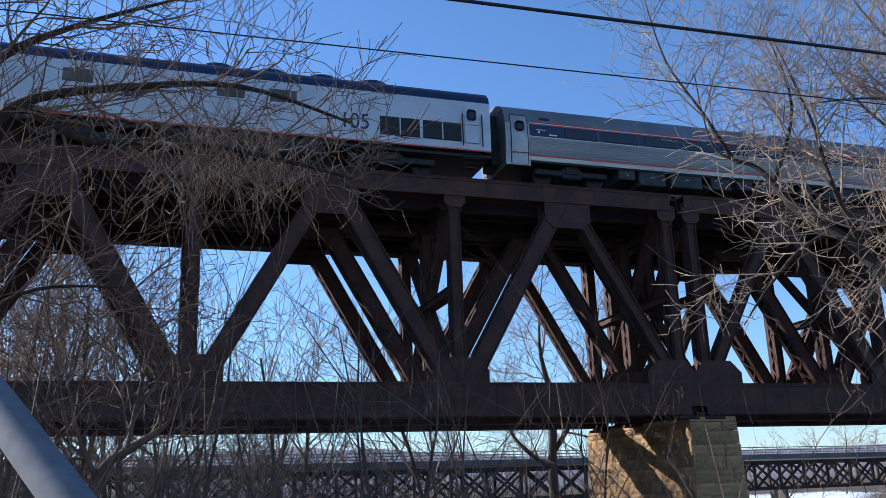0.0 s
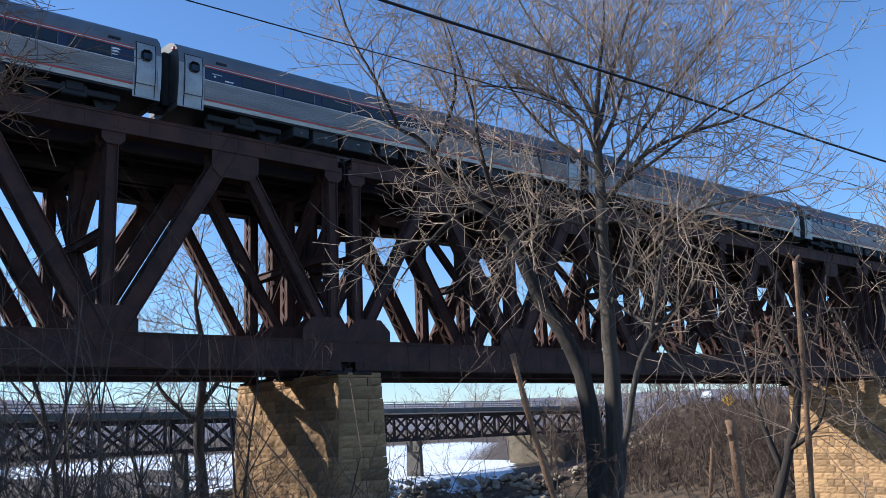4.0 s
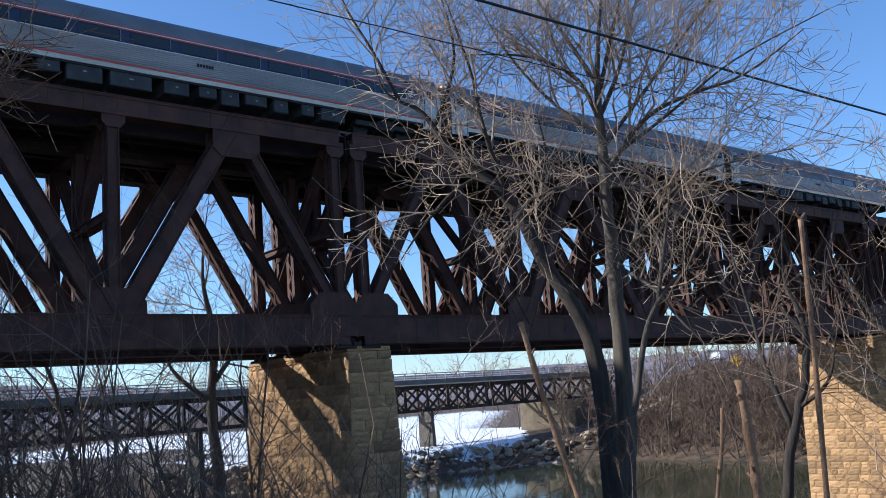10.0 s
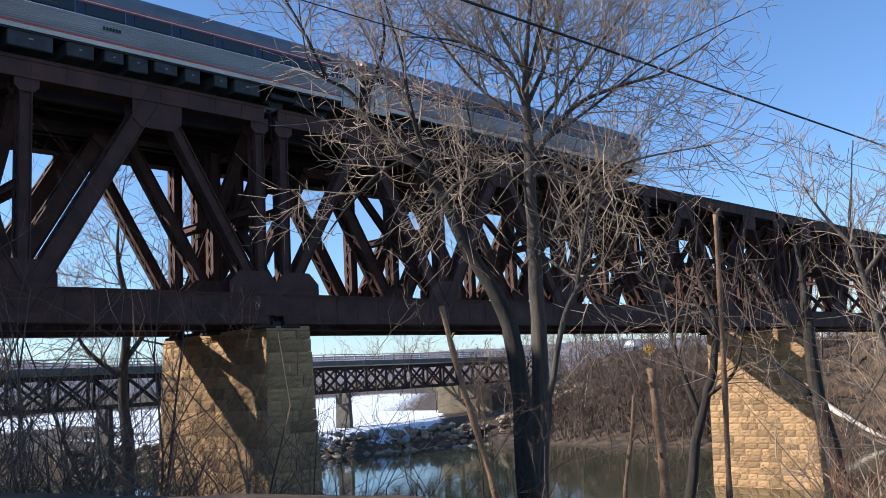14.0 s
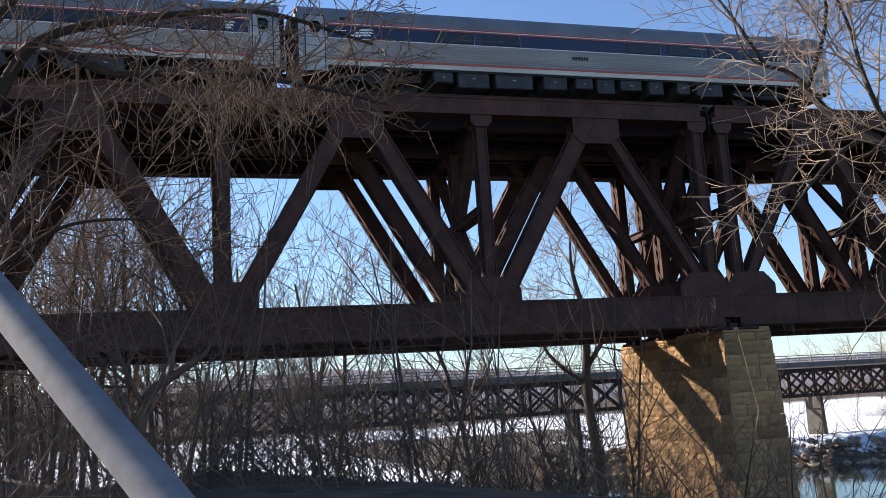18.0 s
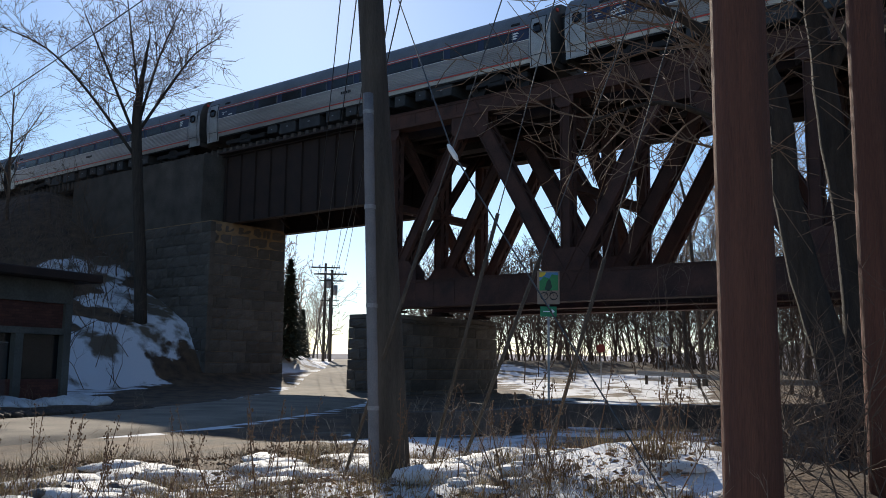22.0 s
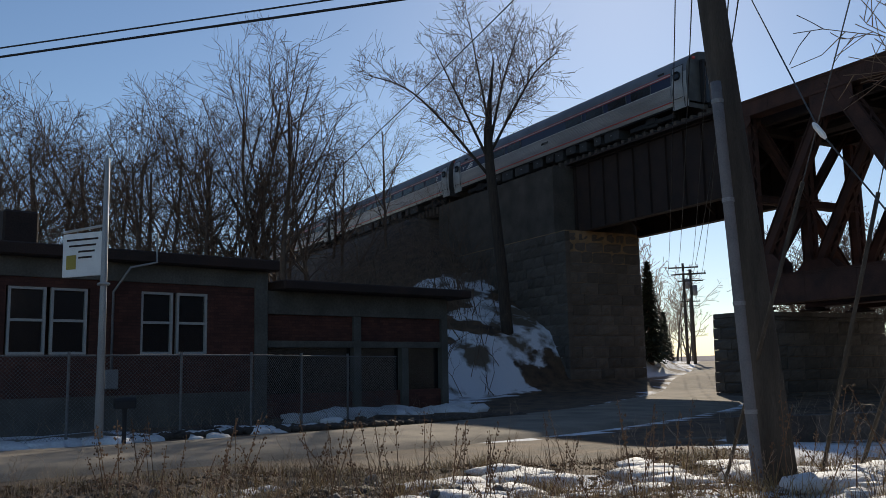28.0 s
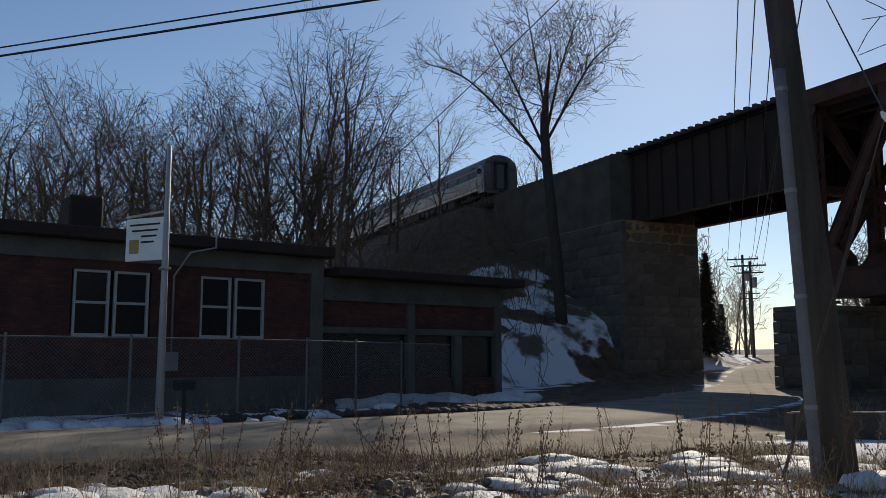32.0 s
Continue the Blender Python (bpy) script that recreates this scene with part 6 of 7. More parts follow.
def sign_pole():
    x, y = at_heading(-82.4, 21.5)
    base = land(x, y) - 0.2
    t = thing("sign_pole", "white steel pole carrying a hanging white business sign", "sign", at=pose(x, y, base))
    part("pole", Shape().tube([(0, 0, 0), (0, 0, 6.62 - base)], [0.10, 0.055], 12), SHADEWHITE, t, smooth=True)
    part("bracket", Shape().beam((0, 0, 5.06 - base), (-0.95, -0.78, 4.98 - base), 0.05, 0.05), SHADEWHITE, t)
    part("clamp", Shape().soft(-0.13, -0.13, 3.68 - base, 0.13, 0.13, 3.74 - base, 0.02), SHADEWHITE, t)
    m = Matrix.Translation((-0.06, -0.05, 3.92 - base)) @ Matrix((Vector((-0.77, -0.64, 0.0)), Vector((0.64, -0.77, 0)), Vector((0, 0, 1)))).transposed().to_4x4() @ Matrix.Diagonal((1.58, 1, 1.26, 1))
    board = part("sign_board", Shape().soft(0.0, -0.02, 0.0, 0.72, 0.02, 0.8, 0.01), WHITE, t, "white sign board with lettering bars", at=m)
    bars = Shape()
    for k, (a, b) in enumerate(((0.08, 0.66), (0.12, 0.62), (0.3, 0.6), (0.3, 0.55))):
        z = 0.66 - 0.11 * k
        bars.box(0.72 - b, 0.022, z, 0.72 - a, 0.028, z + 0.035)
        bars.box(0.72 - b, -0.028, z, 0.72 - a, -0.022, z + 0.035)
    part("lettering", bars, DARKSTEEL, board, "dark lettering bars")
    part("emblem", Shape().box(0.46, 0.022, 0.14, 0.64, 0.03, 0.4).box(0.46, -0.03, 0.14, 0.64, -0.022, 0.4), plain("yellow_paint", (0.34, 0.27, 0.04)), board, "yellow and black emblem")
    x, y = at_heading(-81.0, 20.6)
    b = thing("mailbox", "black roadside mailbox on a post", "mailbox", at=pose(x, y, land(x, y)))
    part("post", Shape().box(-0.04, -0.04, -0.2, 0.04, 0.04, 0.75), BLACK, b)
    body = Shape().soft(-0.1, -0.22, 0.75, 0.1, 0.22, 0.9, 0.02).tube([(0, -0.22, 0.9), (0, 0.22, 0.9)], 0.1, 12)
    part("box", body, BLACK, b)


sign_pole()


# ---- guy wires, cables and road signs ----
def stay(label, pts, guard=None):
    t = thing("guy_wire", label, "guy wire")
    part("wire", Shape().tube(pts, 0.0055, 6), STRAND, t, smooth=True)
    if guard:
        part("guard_sleeve", Shape().tube(guard, 0.019, 10), GREYPOLE, t, "weathered pale guard sleeve", smooth=True)
    return t


for (h0, e0), (h1, e1) in (((-35.8, 9.7), (-39.4, -4.7)), ((-39.8, 10.7), (-43.5, -1.5)), ((-33.0, 7.1), (-37.3, -4.7)), ((-29.0, 6.8), (-31.9, -3.4))):
    lo, hi = ray(h1, e1, 9.6), ray(h0, e0, 8.4)
    d = (hi - lo).normalized()
    foot = lo - d * max(0.0, (lo.z - 0.3) / d.z)
    stay("slack guy wire with a pale guard sleeve set in the snow", [foot, hi + d * 4.0], [foot + d * 0.1, hi])
a, b, c = ray(-27.9, -4.85, 5.6), ray(-39.2, 13.5, 6.0), ray(-42.9, 24.0, 9.0)
d = (a - b).normalized()
g = stay("bright twisted guy wire with a ceramic insulator", [a + d * (a.z - 0.3) / max(0.05, -d.z), a, b, c])
part("insulator", Shape().tube([b - d * 0.07, b - d * 0.04, b + d * 0.04, b + d * 0.07], [0.008, 0.018, 0.018, 0.008], 12), WHITE, g, "pale insulator", smooth=True)


def cable(label, a, b, r, sag=0.3):
    a, b = Vector(a), Vector(b)
    pts = [a.lerp(b, k / 24) - Vector((0, 0, sag * 4 * (k / 24) * (1 - k / 24))) for k in range(25)]
    solid("overhead_cable", Shape().tube(pts, r, 6, cap=False), WIRE, label, "cable", "overhead cables", smooth=True)


cable("thick black overhead cable along the river road", (-3, 11.1, 8.6), (110, 6.4, 8.5), 0.028, 0.2)
cable("thin black overhead wire along the river road", (-3, 12.3, 8.3), (110, 9.2, 8.75), 0.011, 0.1)
cable("thin black overhead wire crossing the bank", (2, 6.4, 8.6), (80, -1.8, 8.4), 0.012, 0.1)
cable("thin black overhead wire crossing the bank", (2, 5.2, 8.5), (80, -6.2, 8.5), 0.012, 0.0)
cable("thin black overhead wire crossing the bank", (2, 3.4, 8.5), (80, -5.7, 8.5), 0.012, 0.0)
cable("thick black overhead cable over the road", (-6.75, 12.45, 8.0), (-36.25, -17.05, 8.0), 0.016, 0.0)
cable("black overhead cable over the road", (-7.25, 12.5, 8.0), (-36.25, -16.5, 8.0), 0.024, 0.0)
cable("service wire running to the brick building", (-7.2, 7.6, 8.3), (-24.5, 9.6, 7.5), 0.012, 0.1)
FARX, FARY = at_heading(-45.95, 93)
for k, (dx, dz) in enumerate(((-1.1, 0), (-0.4, 0.1), (0.5, 0.1), (1.2, 0), (0.2, -1.6))):
    cable("black power line receding along the road", (-7.3 + 0.1 * k, 7.4 + 0.25 * k, 10.2 - 0.35 * k), (FARX + dx, FARY + dx, 10.6 + dz), 0.014, 1.0)


def far_pole(x, y, h, label):
    t = thing("utility_pole", label, "utility pole", at=pose(x, y, land(x, y) - 0.2, 0, 0, 45), group="utility poles along the road")
    part("shaft", Shape().tube([(0, 0, 0), (0, 0, h)], [0.17, 0.12], 10), GREYPOLE, t, smooth=True)
    part("crossarm", Shape().box(-1.5, -0.06, h - 0.5, 1.5, 0.06, h - 0.36), GREYPOLE, t)
    part("crossarm", Shape().box(-1.2, -0.06, h - 1.2, 1.2, 0.06, h - 1.08), GREYPOLE, t)
    for a in (-1.4, -0.7, 0.7, 1.4):
        part("insulator", Shape().tube([(a, 0, h - 0.36), (a, 0, h - 0.16)], 0.06, 8), WHITE, t)
    part("transformer", Shape().tube([(0.35, 0, h - 2.6), (0.35, 0, h - 1.6)], 0.24, 12), GALV, t, "grey transformer can", smooth=True)


far_pole(FARX, FARY, 10.4, "wooden utility pole with crossarms and a transformer")
far_pole(FARX + 1.6, FARY - 0.6, 9.6, "dark wooden utility pole beside its twin")
far_pole(*at_heading(-45.6, 140), 10.0, "distant wooden utility pole")


def signs():
    x, y = at_heading(-31.8, 24.0)
    t = thing("trail_sign", "square bicycle trail sign over a green arrow plate on a post", "road sign", at=pose(x, y, land(x, y), 0, 0, 31))
    part("post", Shape().box(-0.03, 0.0, -0.2, 0.03, 0.03, 3.4), GALV, t)
    p = part("sign_plate", Shape().soft(-0.3, -0.02, 3.05, 0.3, 0.0, 3.95, 0.008), plain("tan_sign", (0.32, 0.22, 0.15)), t, "tan picture plate with a bicycle before a green hill")
    part("sky_field", Shape().box(-0.24, -0.025, 3.68, 0.26, -0.021, 3.91), plain("pale_blue_sign", (0.08, 0.24, 0.42)), p, "pale blue picture field")
    part("sun_mark", Shape().add([(-0.24, -0.029, 3.91)] + [(-0.24 + 0.17 * math.sin(math.pi * k / 16), -0.029, 3.91 - 0.13 * math.cos(math.pi * k / 16)) for k in range(9)], [tuple(range(10))]), plain("yellow_sun_sign", (0.75, 0.52, 0.03)), p, "yellow sun mark")
    part("hill_field", Shape().add([(-0.24, -0.028, 3.42), (0.26, -0.028, 3.42), (0.26, -0.028, 3.83), (0.1, -0.028, 3.86), (0.02, -0.028, 3.74), (-0.12, -0.028, 3.8), (-0.24, -0.028, 3.66)], [tuple(range(7))]), plain("green_sign", (0.03, 0.24, 0.07)), p, "green hill field")
    for a in (-0.11, 0.14):
        pts = [(a + 0.1 * math.cos(0.524 * k), -0.031, 3.27 + 0.1 * math.sin(0.524 * k)) for k in range(13)]
        part("wheel_symbol", Shape().tube(pts, 0.011, 4), BLACK, p)
    part("bicycle_symbol", Shape().beam((-0.11, -0.031, 3.27), (-0.02, -0.031, 3.42), 0.018, 0.01).beam((-0.02, -0.031, 3.42), (0.1, -0.031, 3.4), 0.018, 0.01).beam((0.1, -0.031, 3.4), (0.14, -0.031, 3.27), 0.018, 0.01).beam((0.02, -0.031, 3.27), (0.09, -0.031, 3.42), 0.018, 0.01), BLACK, p)
    part("dark_mark", Shape().add([(-0.1, -0.033, 3.45), (0.02, -0.033, 3.4), (0.1, -0.033, 3.52), (0.06, -0.033, 3.68), (0.02, -0.033, 3.74), (-0.04, -0.033, 3.66)], [tuple(range(6))]), plain("dark_green_symbol", (0.012, 0.05, 0.03)), p, "dark green shape")
    q = part("arrow_plate", Shape().soft(-0.22, -0.02, 2.72, 0.22, 0.0, 2.99, 0.008), plain("green_sign_plate", (0.012, 0.22, 0.09)), t, "green arrow plate")
    part("arrow_symbol", Shape().beam((-0.15, -0.024, 2.855), (0.1, -0.024, 2.855), 0.008, 0.03).add([(0.08, -0.026, 2.93), (0.17, -0.026, 2.855), (0.08, -0.026, 2.78)], [(0, 1, 2)]), WHITE, q)
    x, y = at_heading(-24.45, 62)
    t = thing("route_sign", "pair of white route number plates over arrow plates", "road sign", at=pose(x, y, land(x, y), 0, 0, 24))
    for k, txt in enumerate(("5", "10")):
        a = -0.5 + 0.52 * k
        z = ray(-24.45, 2.0, 62).z - land(x, y)
        p = part("route_plate", Shape().soft(a, -0.02, z - 0.46, a + 0.46, 0.0, z, 0.01), SHADEWHITE, t)
        c = bpy.data.curves.new("route_number", "FONT")
        c.body, c.size, c.extrude, c.align_x = txt, 0.42, 0.004, "CENTER"
        c.materials.append(BLACK)
        o = new("route_number", c)
        o.parent = p
        o.matrix_basis = pose(a + 0.23, -0.03, z - 0.39, 90)
        part("arrow_plate", Shape().soft(a + 0.03, -0.02, z - 0.78, a + 0.43, 0.0, z - 0.52, 0.01), SHADEWHITE, t)
        part("post", Shape().box(a + 0.21, 0.0, -0.3, a + 0.26, 0.04, z), GALV, t)
    x, y = at_heading(-28.3, 50)
    t = thing("stop_sign", "back-lit red octagonal sign on a leaning post", "road sign", at=pose(x, y, land(x, y), 0, 0, 28))
    ring = [(0.26 * math.cos(radians(22.5 + 45 * k)), 0.26 * math.sin(radians(22.5 + 45 * k))) for k in range(8)]
    part("sign_plate", Shape().add([(a, -0.01, 2.3 + b) for a, b in ring] + [(a, 0.01, 2.3 + b) for a, b in ring], [tuple(range(8)), tuple(reversed(range(8, 16)))] + [((i + 1) % 8, i, i + 8, (i + 1) % 8 + 8) for i in range(8)]), plain("faded_red_sign", (0.22, 0.03, 0.025)), t)
    part("post", Shape().box(-0.03, 0.012, -0.2, 0.03, 0.05, 2.7), GALV, t)
    p = ray(57.8, 1.1, 150)
    t = thing("warning_sign", "yellow diamond warning sign beside the far road", "road sign", at=pose(p.x, p.y, land(p.x, p.y), 0, 0, -58))
    z = p.z - land(p.x, p.y)
    part("sign_plate", Shape().add([(0, -0.02, z + 1.1), (1.1, -0.02, z), (0, -0.02, z - 1.1), (-1.1, -0.02, z), (0, 0.02, z + 1.1), (1.1, 0.02, z), (0, 0.02, z - 1.1), (-1.1, 0.02, z)], [(0, 3, 2, 1), (4, 5, 6, 7), (0, 1, 5, 4), (1, 2, 6, 5), (2, 3, 7, 6), (3, 0, 4, 7)]), plain("yellow_sign", (0.85, 0.48, 0.02)), t)
    part("post", Shape().box(-0.06, 0.03, -0.3, 0.06, 0.12, z), GALV, t)


signs()


def guard_rail():
    t = thing("guard_rail", "galvanised steel guard rail along the snowy road edge", "guard rail")
    pts = [at_heading(-26.0, 58), at_heading(-23.0, 54), at_heading(-19, 50), at_heading(-15, 47)]
    for i in range(3):
        (ax, ay), (bx, by) = pts[i], pts[i + 1]
        a, b = Vector((ax, ay, land(ax, ay) + 0.62)), Vector((bx, by, land(bx, by) + 0.62))
        part("rail", Shape().beam(a, b, 0.04, 0.12).beam(a + Vector((0, 0, 0.16)), b + Vector((0, 0, 0.16)), 0.04, 0.12).beam(a + Vector((0, 0.04, 0.08)), b + Vector((0, 0.04, 0.08)), 0.02, 0.2), GALV, t)
        for k in range(3):
            p = a.lerp(b, (k + 0.5) / 3)
            part("post", Shape().box(p.x - 0.07, p.y + 0.05, p.z - 1.0, p.x + 0.07, p.y + 0.2, p.z + 0.22), TIE, t)
    # dark timber barrier by the near road edge
    t = thing("timber_barrier", "dark low timber and cable barrier along the road", "barrier")
    a, b = Vector((*at_heading(-44, 17.0), 0)), Vector((*at_heading(-12, 23), 0))
    n = 9
    for k in range(n):
        p, q = a.lerp(b, k / n), a.lerp(b, (k + 1) / n)
        zp, zq = max(land(p.x, p.y), -0.4), max(land(q.x, q.y), -0.4)
        part("rail", Shape().beam((p.x, p.y, zp + 0.24), (q.x, q.y, zq + 0.24), 0.3, 0.46), TIE, t)
        part("post", Shape().box(p.x - 0.1, p.y - 0.1, zp - 0.6, p.x + 0.1, p.y + 0.1, zp + 0.45), TIE, t)


guard_rail()


# ---- cut saplings and a fallen log ----
def saplings():
    m = material("pale_brown_sapling", (0.15, 0.08, 0.042), (0.31, 0.18, 0.095), 0.85, 0, 5, 40, 0.5)
    for k, (line, r, d) in enumerate(((((47.7, -7.0), (46.1, -0.6), (45.0, 4.6)), 0.035, 9), (((58.2, -7.7), (58.2, -5.0), (58.0, -0.1)), 0.045, 8), (((55.8, -7.5), (56.5, -4), (56.8, -1.7)), 0.02, 8), (((61.9, -7.8), (62.4, 1.7), (62.7, 9.1)), 0.028, 9))):
        pts = [ray(h, e, d) for h, e in line]
        foot = Vector((pts[0].x, pts[0].y, land(pts[0].x, pts[0].y) - 0.2))
        t = thing("cut_sapling", "pale brown cut sapling stem with knotty bark", "sapling", at=pose(*foot), group="cut saplings on the bank")
        q = bend([foot - foot] + [p - foot for p in pts], 6)
        rng = random.Random(k)
        part("stem", Shape().tube(q, [r * (1 - 0.25 * i / len(q)) * (1.25 if i % 4 == 2 else 1) for i in range(len(q))], 9), m, t, smooth=True)
        for j in range(4):
            p = q[rng.randint(len(q) // 2, len(q) - 1)]
            part("stub", Shape().tube([p, p + Vector((rng.gauss(0, 0.06), rng.gauss(0, 0.06), 0.07))], [r * 0.5, r * 0.35], 6), m, t)
    a, b = Vector((*at_heading(67.7, 122), 0)), Vector((*at_heading(70.6, 116), 0))
    line = [a.lerp(b, k / 8) for k in range(9)]
    s = Shape().tube([(p.x, p.y, land(p.x, p.y) + 0.3) for p in line], [0.42 - 0.03 * k for k in range(9)], 9)
    solid("fallen_log", s, material("bleached_log", (0.45, 0.38, 0.3), (0.62, 0.55, 0.45), 0.9), "bleached fallen log lying on the far bank", "log", smooth=True)


saplings()


def evergreen(h, d, top, label):
    """A dark spruce: a trunk with tiers of drooping needle sprays."""
    x, y = at_heading(h, d)
    z = land(x, y)
    H = top - z
    rng = random.Random(int(d))
    t = thing("evergreen", label, "tree", at=pose(x, y, z - 0.2))
    part("trunk", Shape().tube([(0, 0, 0), (0, 0, H)], [0.25, 0.03], 8), TWIG_DARK, t)
    s = Shape()
    for k in range(1500):
        f = rng.uniform(0.06, 1.0) ** 0.8
        r = (1 - f) * H * 0.22 * rng.uniform(0.35, 1.1) + 0.15
        a = rng.uniform(0, 6.283)
        c, w = Vector((math.cos(a), math.sin(a), 0)), 0.13 + 0.12 * (1 - f)
        p0, p1 = Vector((0, 0, H * f)) + c * r * 0.25, Vector((0, 0, H * f - r * 0.35)) + c * r
        sd = Vector((-c.y, c.x, 0)) * w
        s.add([p0, p1 - sd * 0.6 + Vector((0, 0, -0.1)), p1 + c * 0.25, p1 + sd * 0.6 + Vector((0, 0, -0.1))], [(0, 1, 2, 3)])
    part("needles", s, material("spruce_needles", (0.012, 0.02, 0.012), (0.04, 0.055, 0.03), 0.9), t, "dark green needle sprays")


evergreen(-48.2, 70, 10.0, "dark evergreen beyond the stone abutment")
evergreen(-47.3, 110, 8.5, "dark evergreen along the receding road")


def end_wall():
    t = thing("bridge_abutment", "tan concrete abutment under the road bridge end", "abutment")
    part("wall", taper_block(Shape(), 124, 158, 113, 128, -9, 0.0, 0.02), material("dark_tan_concrete", (0.06, 0.045, 0.027), (0.15, 0.115, 0.07), 0.9, 0, 0.6, 10, 0.5), t)


end_wall()


# ---- vehicles on the far road ----
def vehicle(h, d, turn, paint, label, tall=1.5):
    x, y = at_heading(h, d)
    t = thing("vehicle", label, "car", at=pose(x, y, land(x, y) + 0.1, 0, 0, turn))
    part("body", Shape().soft(-2.2, -0.9, 0.35, 2.2, 0.9, 0.95, 0.12), paint, t)
    cab = part("cabin", Shape().add([(-1.7, -0.85, 0.95), (1.2, -0.85, 0.95), (1.2, 0.85, 0.95), (-1.7, 0.85, 0.95), (-1.3, -0.7, tall), (0.6, -0.7, tall), (0.6, 0.7, tall), (-1.3, 0.7, tall)],
                                   [(4, 5, 6, 7), (0, 1, 5, 4), (1, 2, 6, 5), (2, 3, 7, 6), (3, 0, 4, 7)]), paint, t)
    for s in (-1, 1):
        part("side_window", Shape().add([(-1.35, s * 0.86, 1.02), (0.85, s * 0.86, 1.02), (0.5, s * 0.74, tall - 0.08), (-1.15, s * 0.74, tall - 0.08)], [(0, 1, 2, 3)]), GLASS, cab)
    for a in (-1.35, 1.35):
        for s in (-0.85, 0.85):
            part("wheel", Shape().tube([(a, s - 0.1, 0.33), (a, s + 0.1, 0.33)], 0.33, 12), BLACK, t)


vehicle(56.6, 166, 30, WHITE, "white car on the far road", 1.7)
vehicle(68.0, 162, 15, WHITE, "white car parked beyond the river bank")
vehicle(69.8, 164, 15, GALV, "grey car parked beyond the river bank")


# ---- fallen leaves ----
def leaves():
    rng = random.Random(31)
    m = material("curled_dead_leaf", (0.13, 0.065, 0.03), (0.34, 0.2, 0.1), 0.85, 0, 3, 30, 0.2)
    s = Shape()
    for _ in range(9500):
        x, y = at_heading(rng.uniform(-96, -24), rng.uniform(6.0, 14.0))
        if road_gap(x, y) < 2.1 or noise.noise(Vector((x * 0.5, y * 0.5, 1))) < -0.15:
            continue
        a, r, q = rng.uniform(0, 6.283), rng.uniform(0.02, 0.05), rng.uniform(0.2, 0.8)
        c, d, z = math.cos(a) * r, math.sin(a) * r, land(x, y) + 0.01
        s.add([(x - c, y - d, z), (x + d * q, y - c * q, z + r * rng.random()), (x + c, y + d, z + r * q), (x - d * q, y + c * q, z + r * rng.random())], [(0, 1, 2), (0, 2, 3)])
    solid("fallen_leaves", s, m, "brown curled dead leaves scattered over the ground", "leaves", kind="stuff")


leaves()


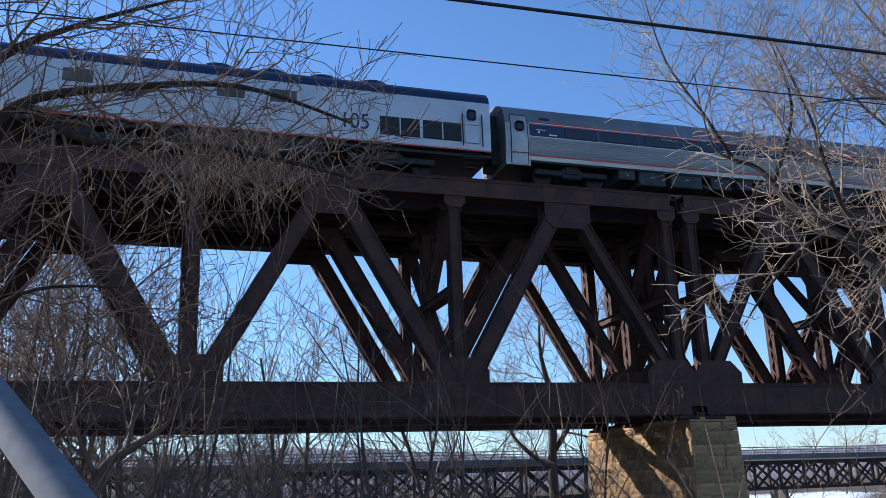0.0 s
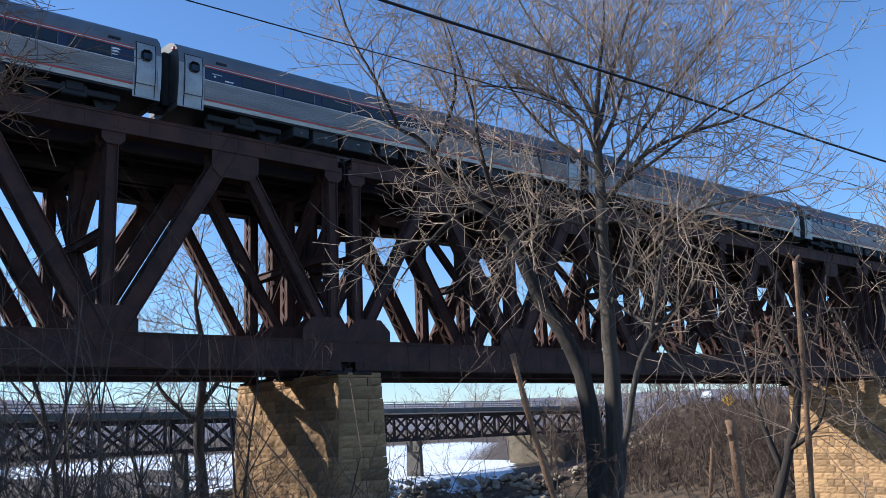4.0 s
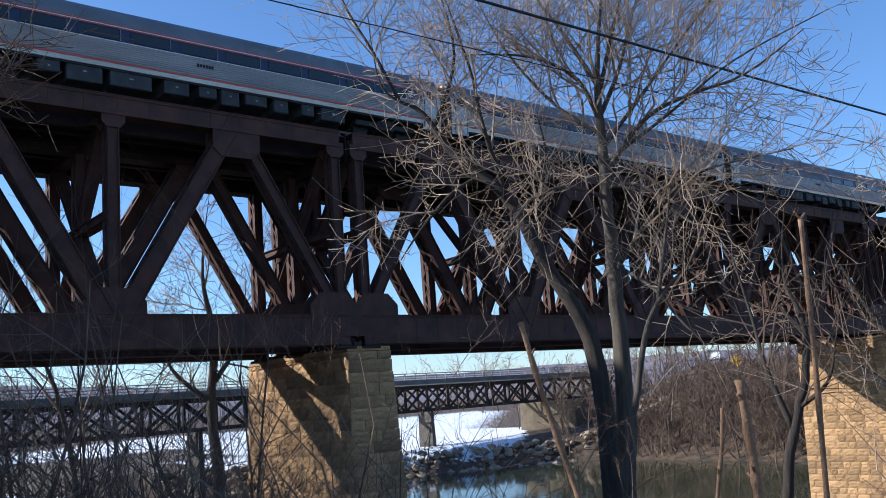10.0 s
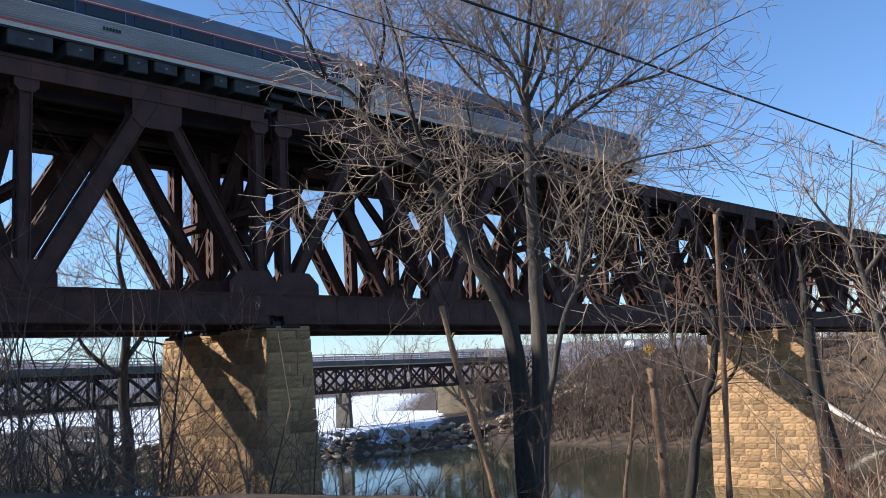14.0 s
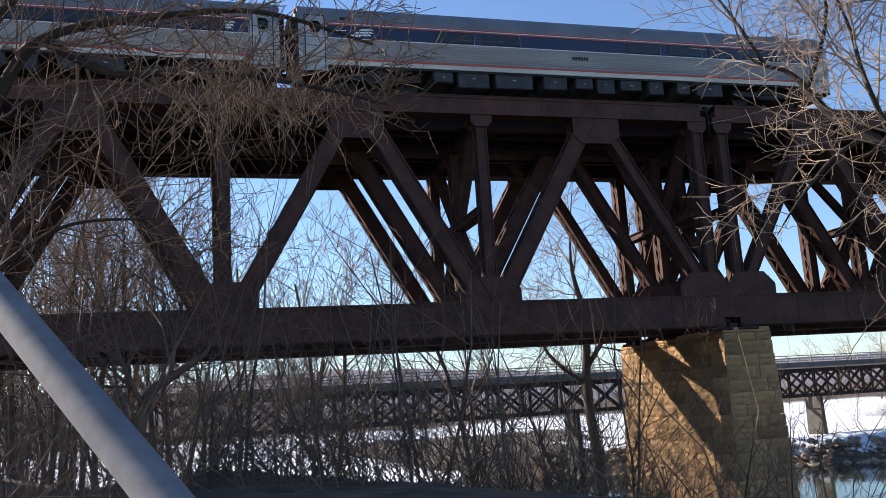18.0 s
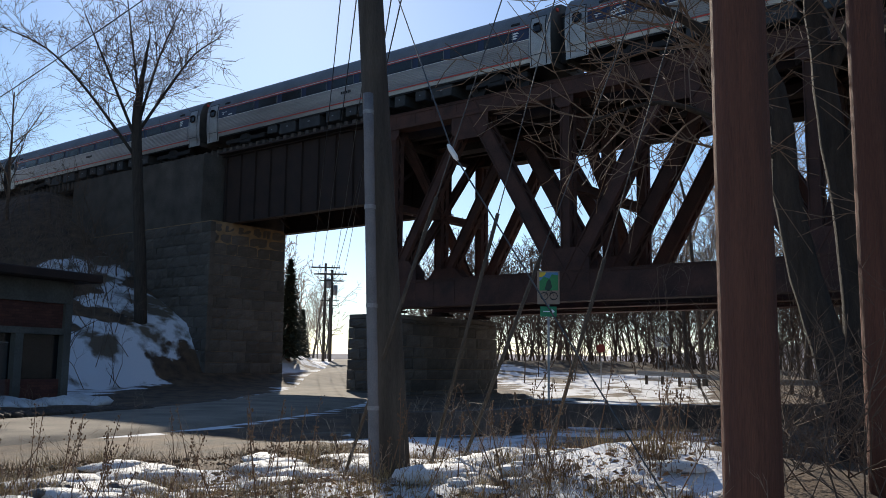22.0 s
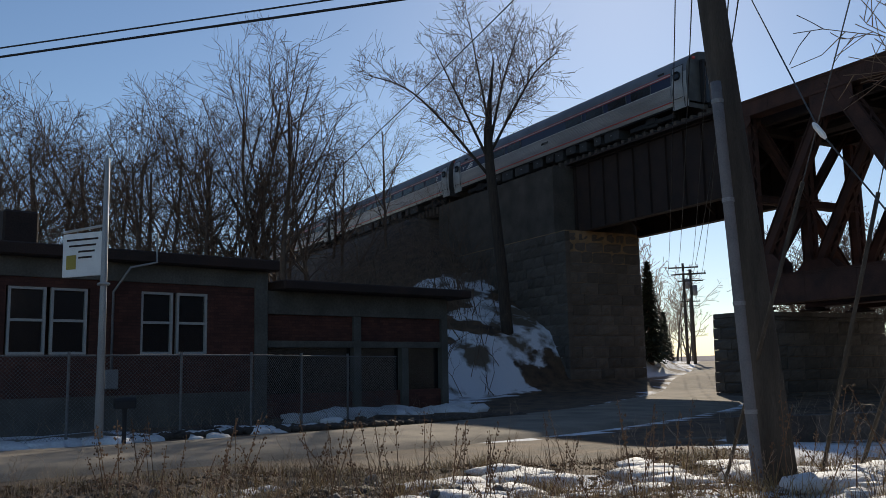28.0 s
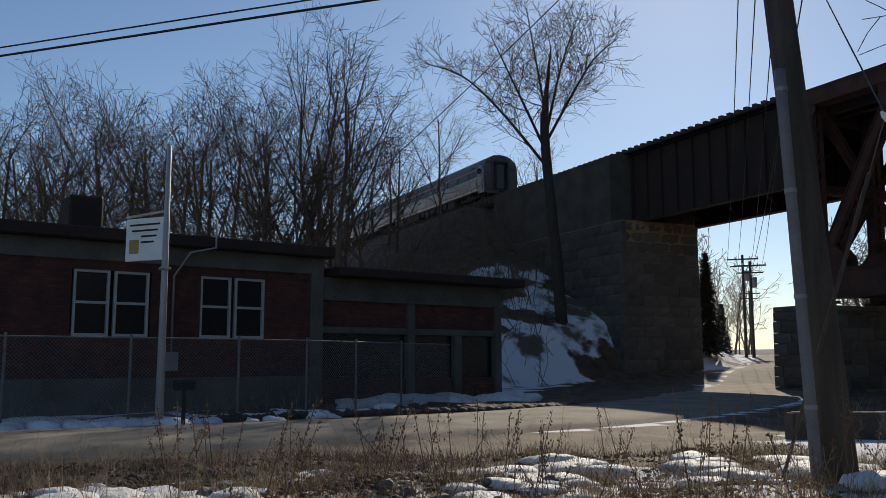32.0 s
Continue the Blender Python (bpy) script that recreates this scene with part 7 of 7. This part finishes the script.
# ---- tufts of dead grass ----
def tufts():
    rng = random.Random(52)
    for label, mat, seed, count, h0, h1 in (("golden tufts of dead grass in melting snow", material("golden_dead_grass", (0.24, 0.15, 0.06), (0.46, 0.33, 0.15), 0.8), 1, 430, 0.08, 0.3),
                                            ("dark matted clumps of dead weeds", material("dark_dead_weeds", (0.07, 0.04, 0.02), (0.2, 0.12, 0.06), 0.9), 2, 620, 0.06, 0.24)):
        s = Shape()
        for _ in range(count):
            x, y = at_heading(rng.uniform(-97, -24), rng.uniform(6.0, 13.5))
            if road_gap(x, y) < 2.15:
                continue
            z = land(x, y)
            for _ in range(26):
                a, ln, out = rng.uniform(0, 6.283), rng.uniform(h0, h1), rng.uniform(0.2, 1.3)
                c, d = math.cos(a), math.sin(a)
                bx, by, w = x + rng.gauss(0, 0.1), y + rng.gauss(0, 0.1), 0.0025
                p = [(bx + c * ln * out * f, by + d * ln * out * f, z + ln * (f - 0.35 * out * f * f)) for f in (0, 0.5, 1)]
                s.add([(p[0][0] - d * w, p[0][1] + c * w, p[0][2] - 0.02), (p[0][0] + d * w, p[0][1] - c * w, p[0][2] - 0.02), (p[1][0] + d * w, p[1][1] - c * w, p[1][2]), (p[1][0] - d * w, p[1][1] + c * w, p[1][2]), p[2]],
                      [(0, 1, 2, 3), (3, 2, 4)])
        solid("dead_grass", s, mat, label, "grass", kind="stuff")


tufts()


def clods():
    """Broken dark earth and crusts of dirty snow beside the road."""
    rng = random.Random(53)
    earth = material("dark_wet_earth", (0.025, 0.019, 0.014), (0.09, 0.065, 0.045), 0.85, 0, 4, 30, 0.8)
    a, b = Shape(), Shape()
    shapes = [lump(rng, 1.0, 0.6, 1) for _ in range(6)]
    for _ in range(1500):
        x, y = at_heading(rng.uniform(-97, -44), rng.uniform(5.0, 13.0))
        if road_gap(x, y) < 2.0:
            continue
        l, k, z = rng.choice(shapes), rng.uniform(0.015, 0.07), land(x, y)
        a.add([(x + p[0] * k, y + p[1] * k, z + p[2] * k) for p in l.v], l.f)
    for _ in range(520):
        h = rng.uniform(-97, -24)
        x, y = at_heading(h, rng.uniform(5.4, 11.0))
        if road_gap(x, y) < 2.8 or noise.noise(Vector((x * 0.7, y * 0.7, 8))) < 0.0:
            continue
        l, k, z = rng.choice(shapes), rng.uniform(0.05, 0.17), land(x, y)
        b.add([(x + p[0] * k * 1.6, y + p[1] * k, z + p[2] * k * 0.5) for p in l.v], l.f)
    for _ in range(900):
        y = rng.uniform(3.5, 15)
        x = -21.0 - 0.13 * (y - 3) - abs(rng.gauss(0, 0.55))
        l, k, z = rng.choice(shapes), rng.uniform(0.05, 0.2), land(x, y)
        a.add([(x + p[0] * k, y + p[1] * k, z + p[2] * k + 0.04) for p in l.v], l.f)
    for _ in range(1500):
        x, y = at_heading(rng.uniform(-84, -66), rng.uniform(8.6, 11.5))
        l, k, z = rng.choice(shapes), rng.uniform(0.02, 0.08), land(x, y)
        a.add([(x + p[0] * k, y + p[1] * k, z + p[2] * k) for p in l.v], l.f)
    solid("earth_clods", a, earth, "dark broken clods of wet earth by the road", "earth", kind="stuff", smooth=True)
    solid("snow_crust", b, SNOW, "crusts of melting snow among dead weeds", "snow", kind="stuff", smooth=True)


clods()

motions()
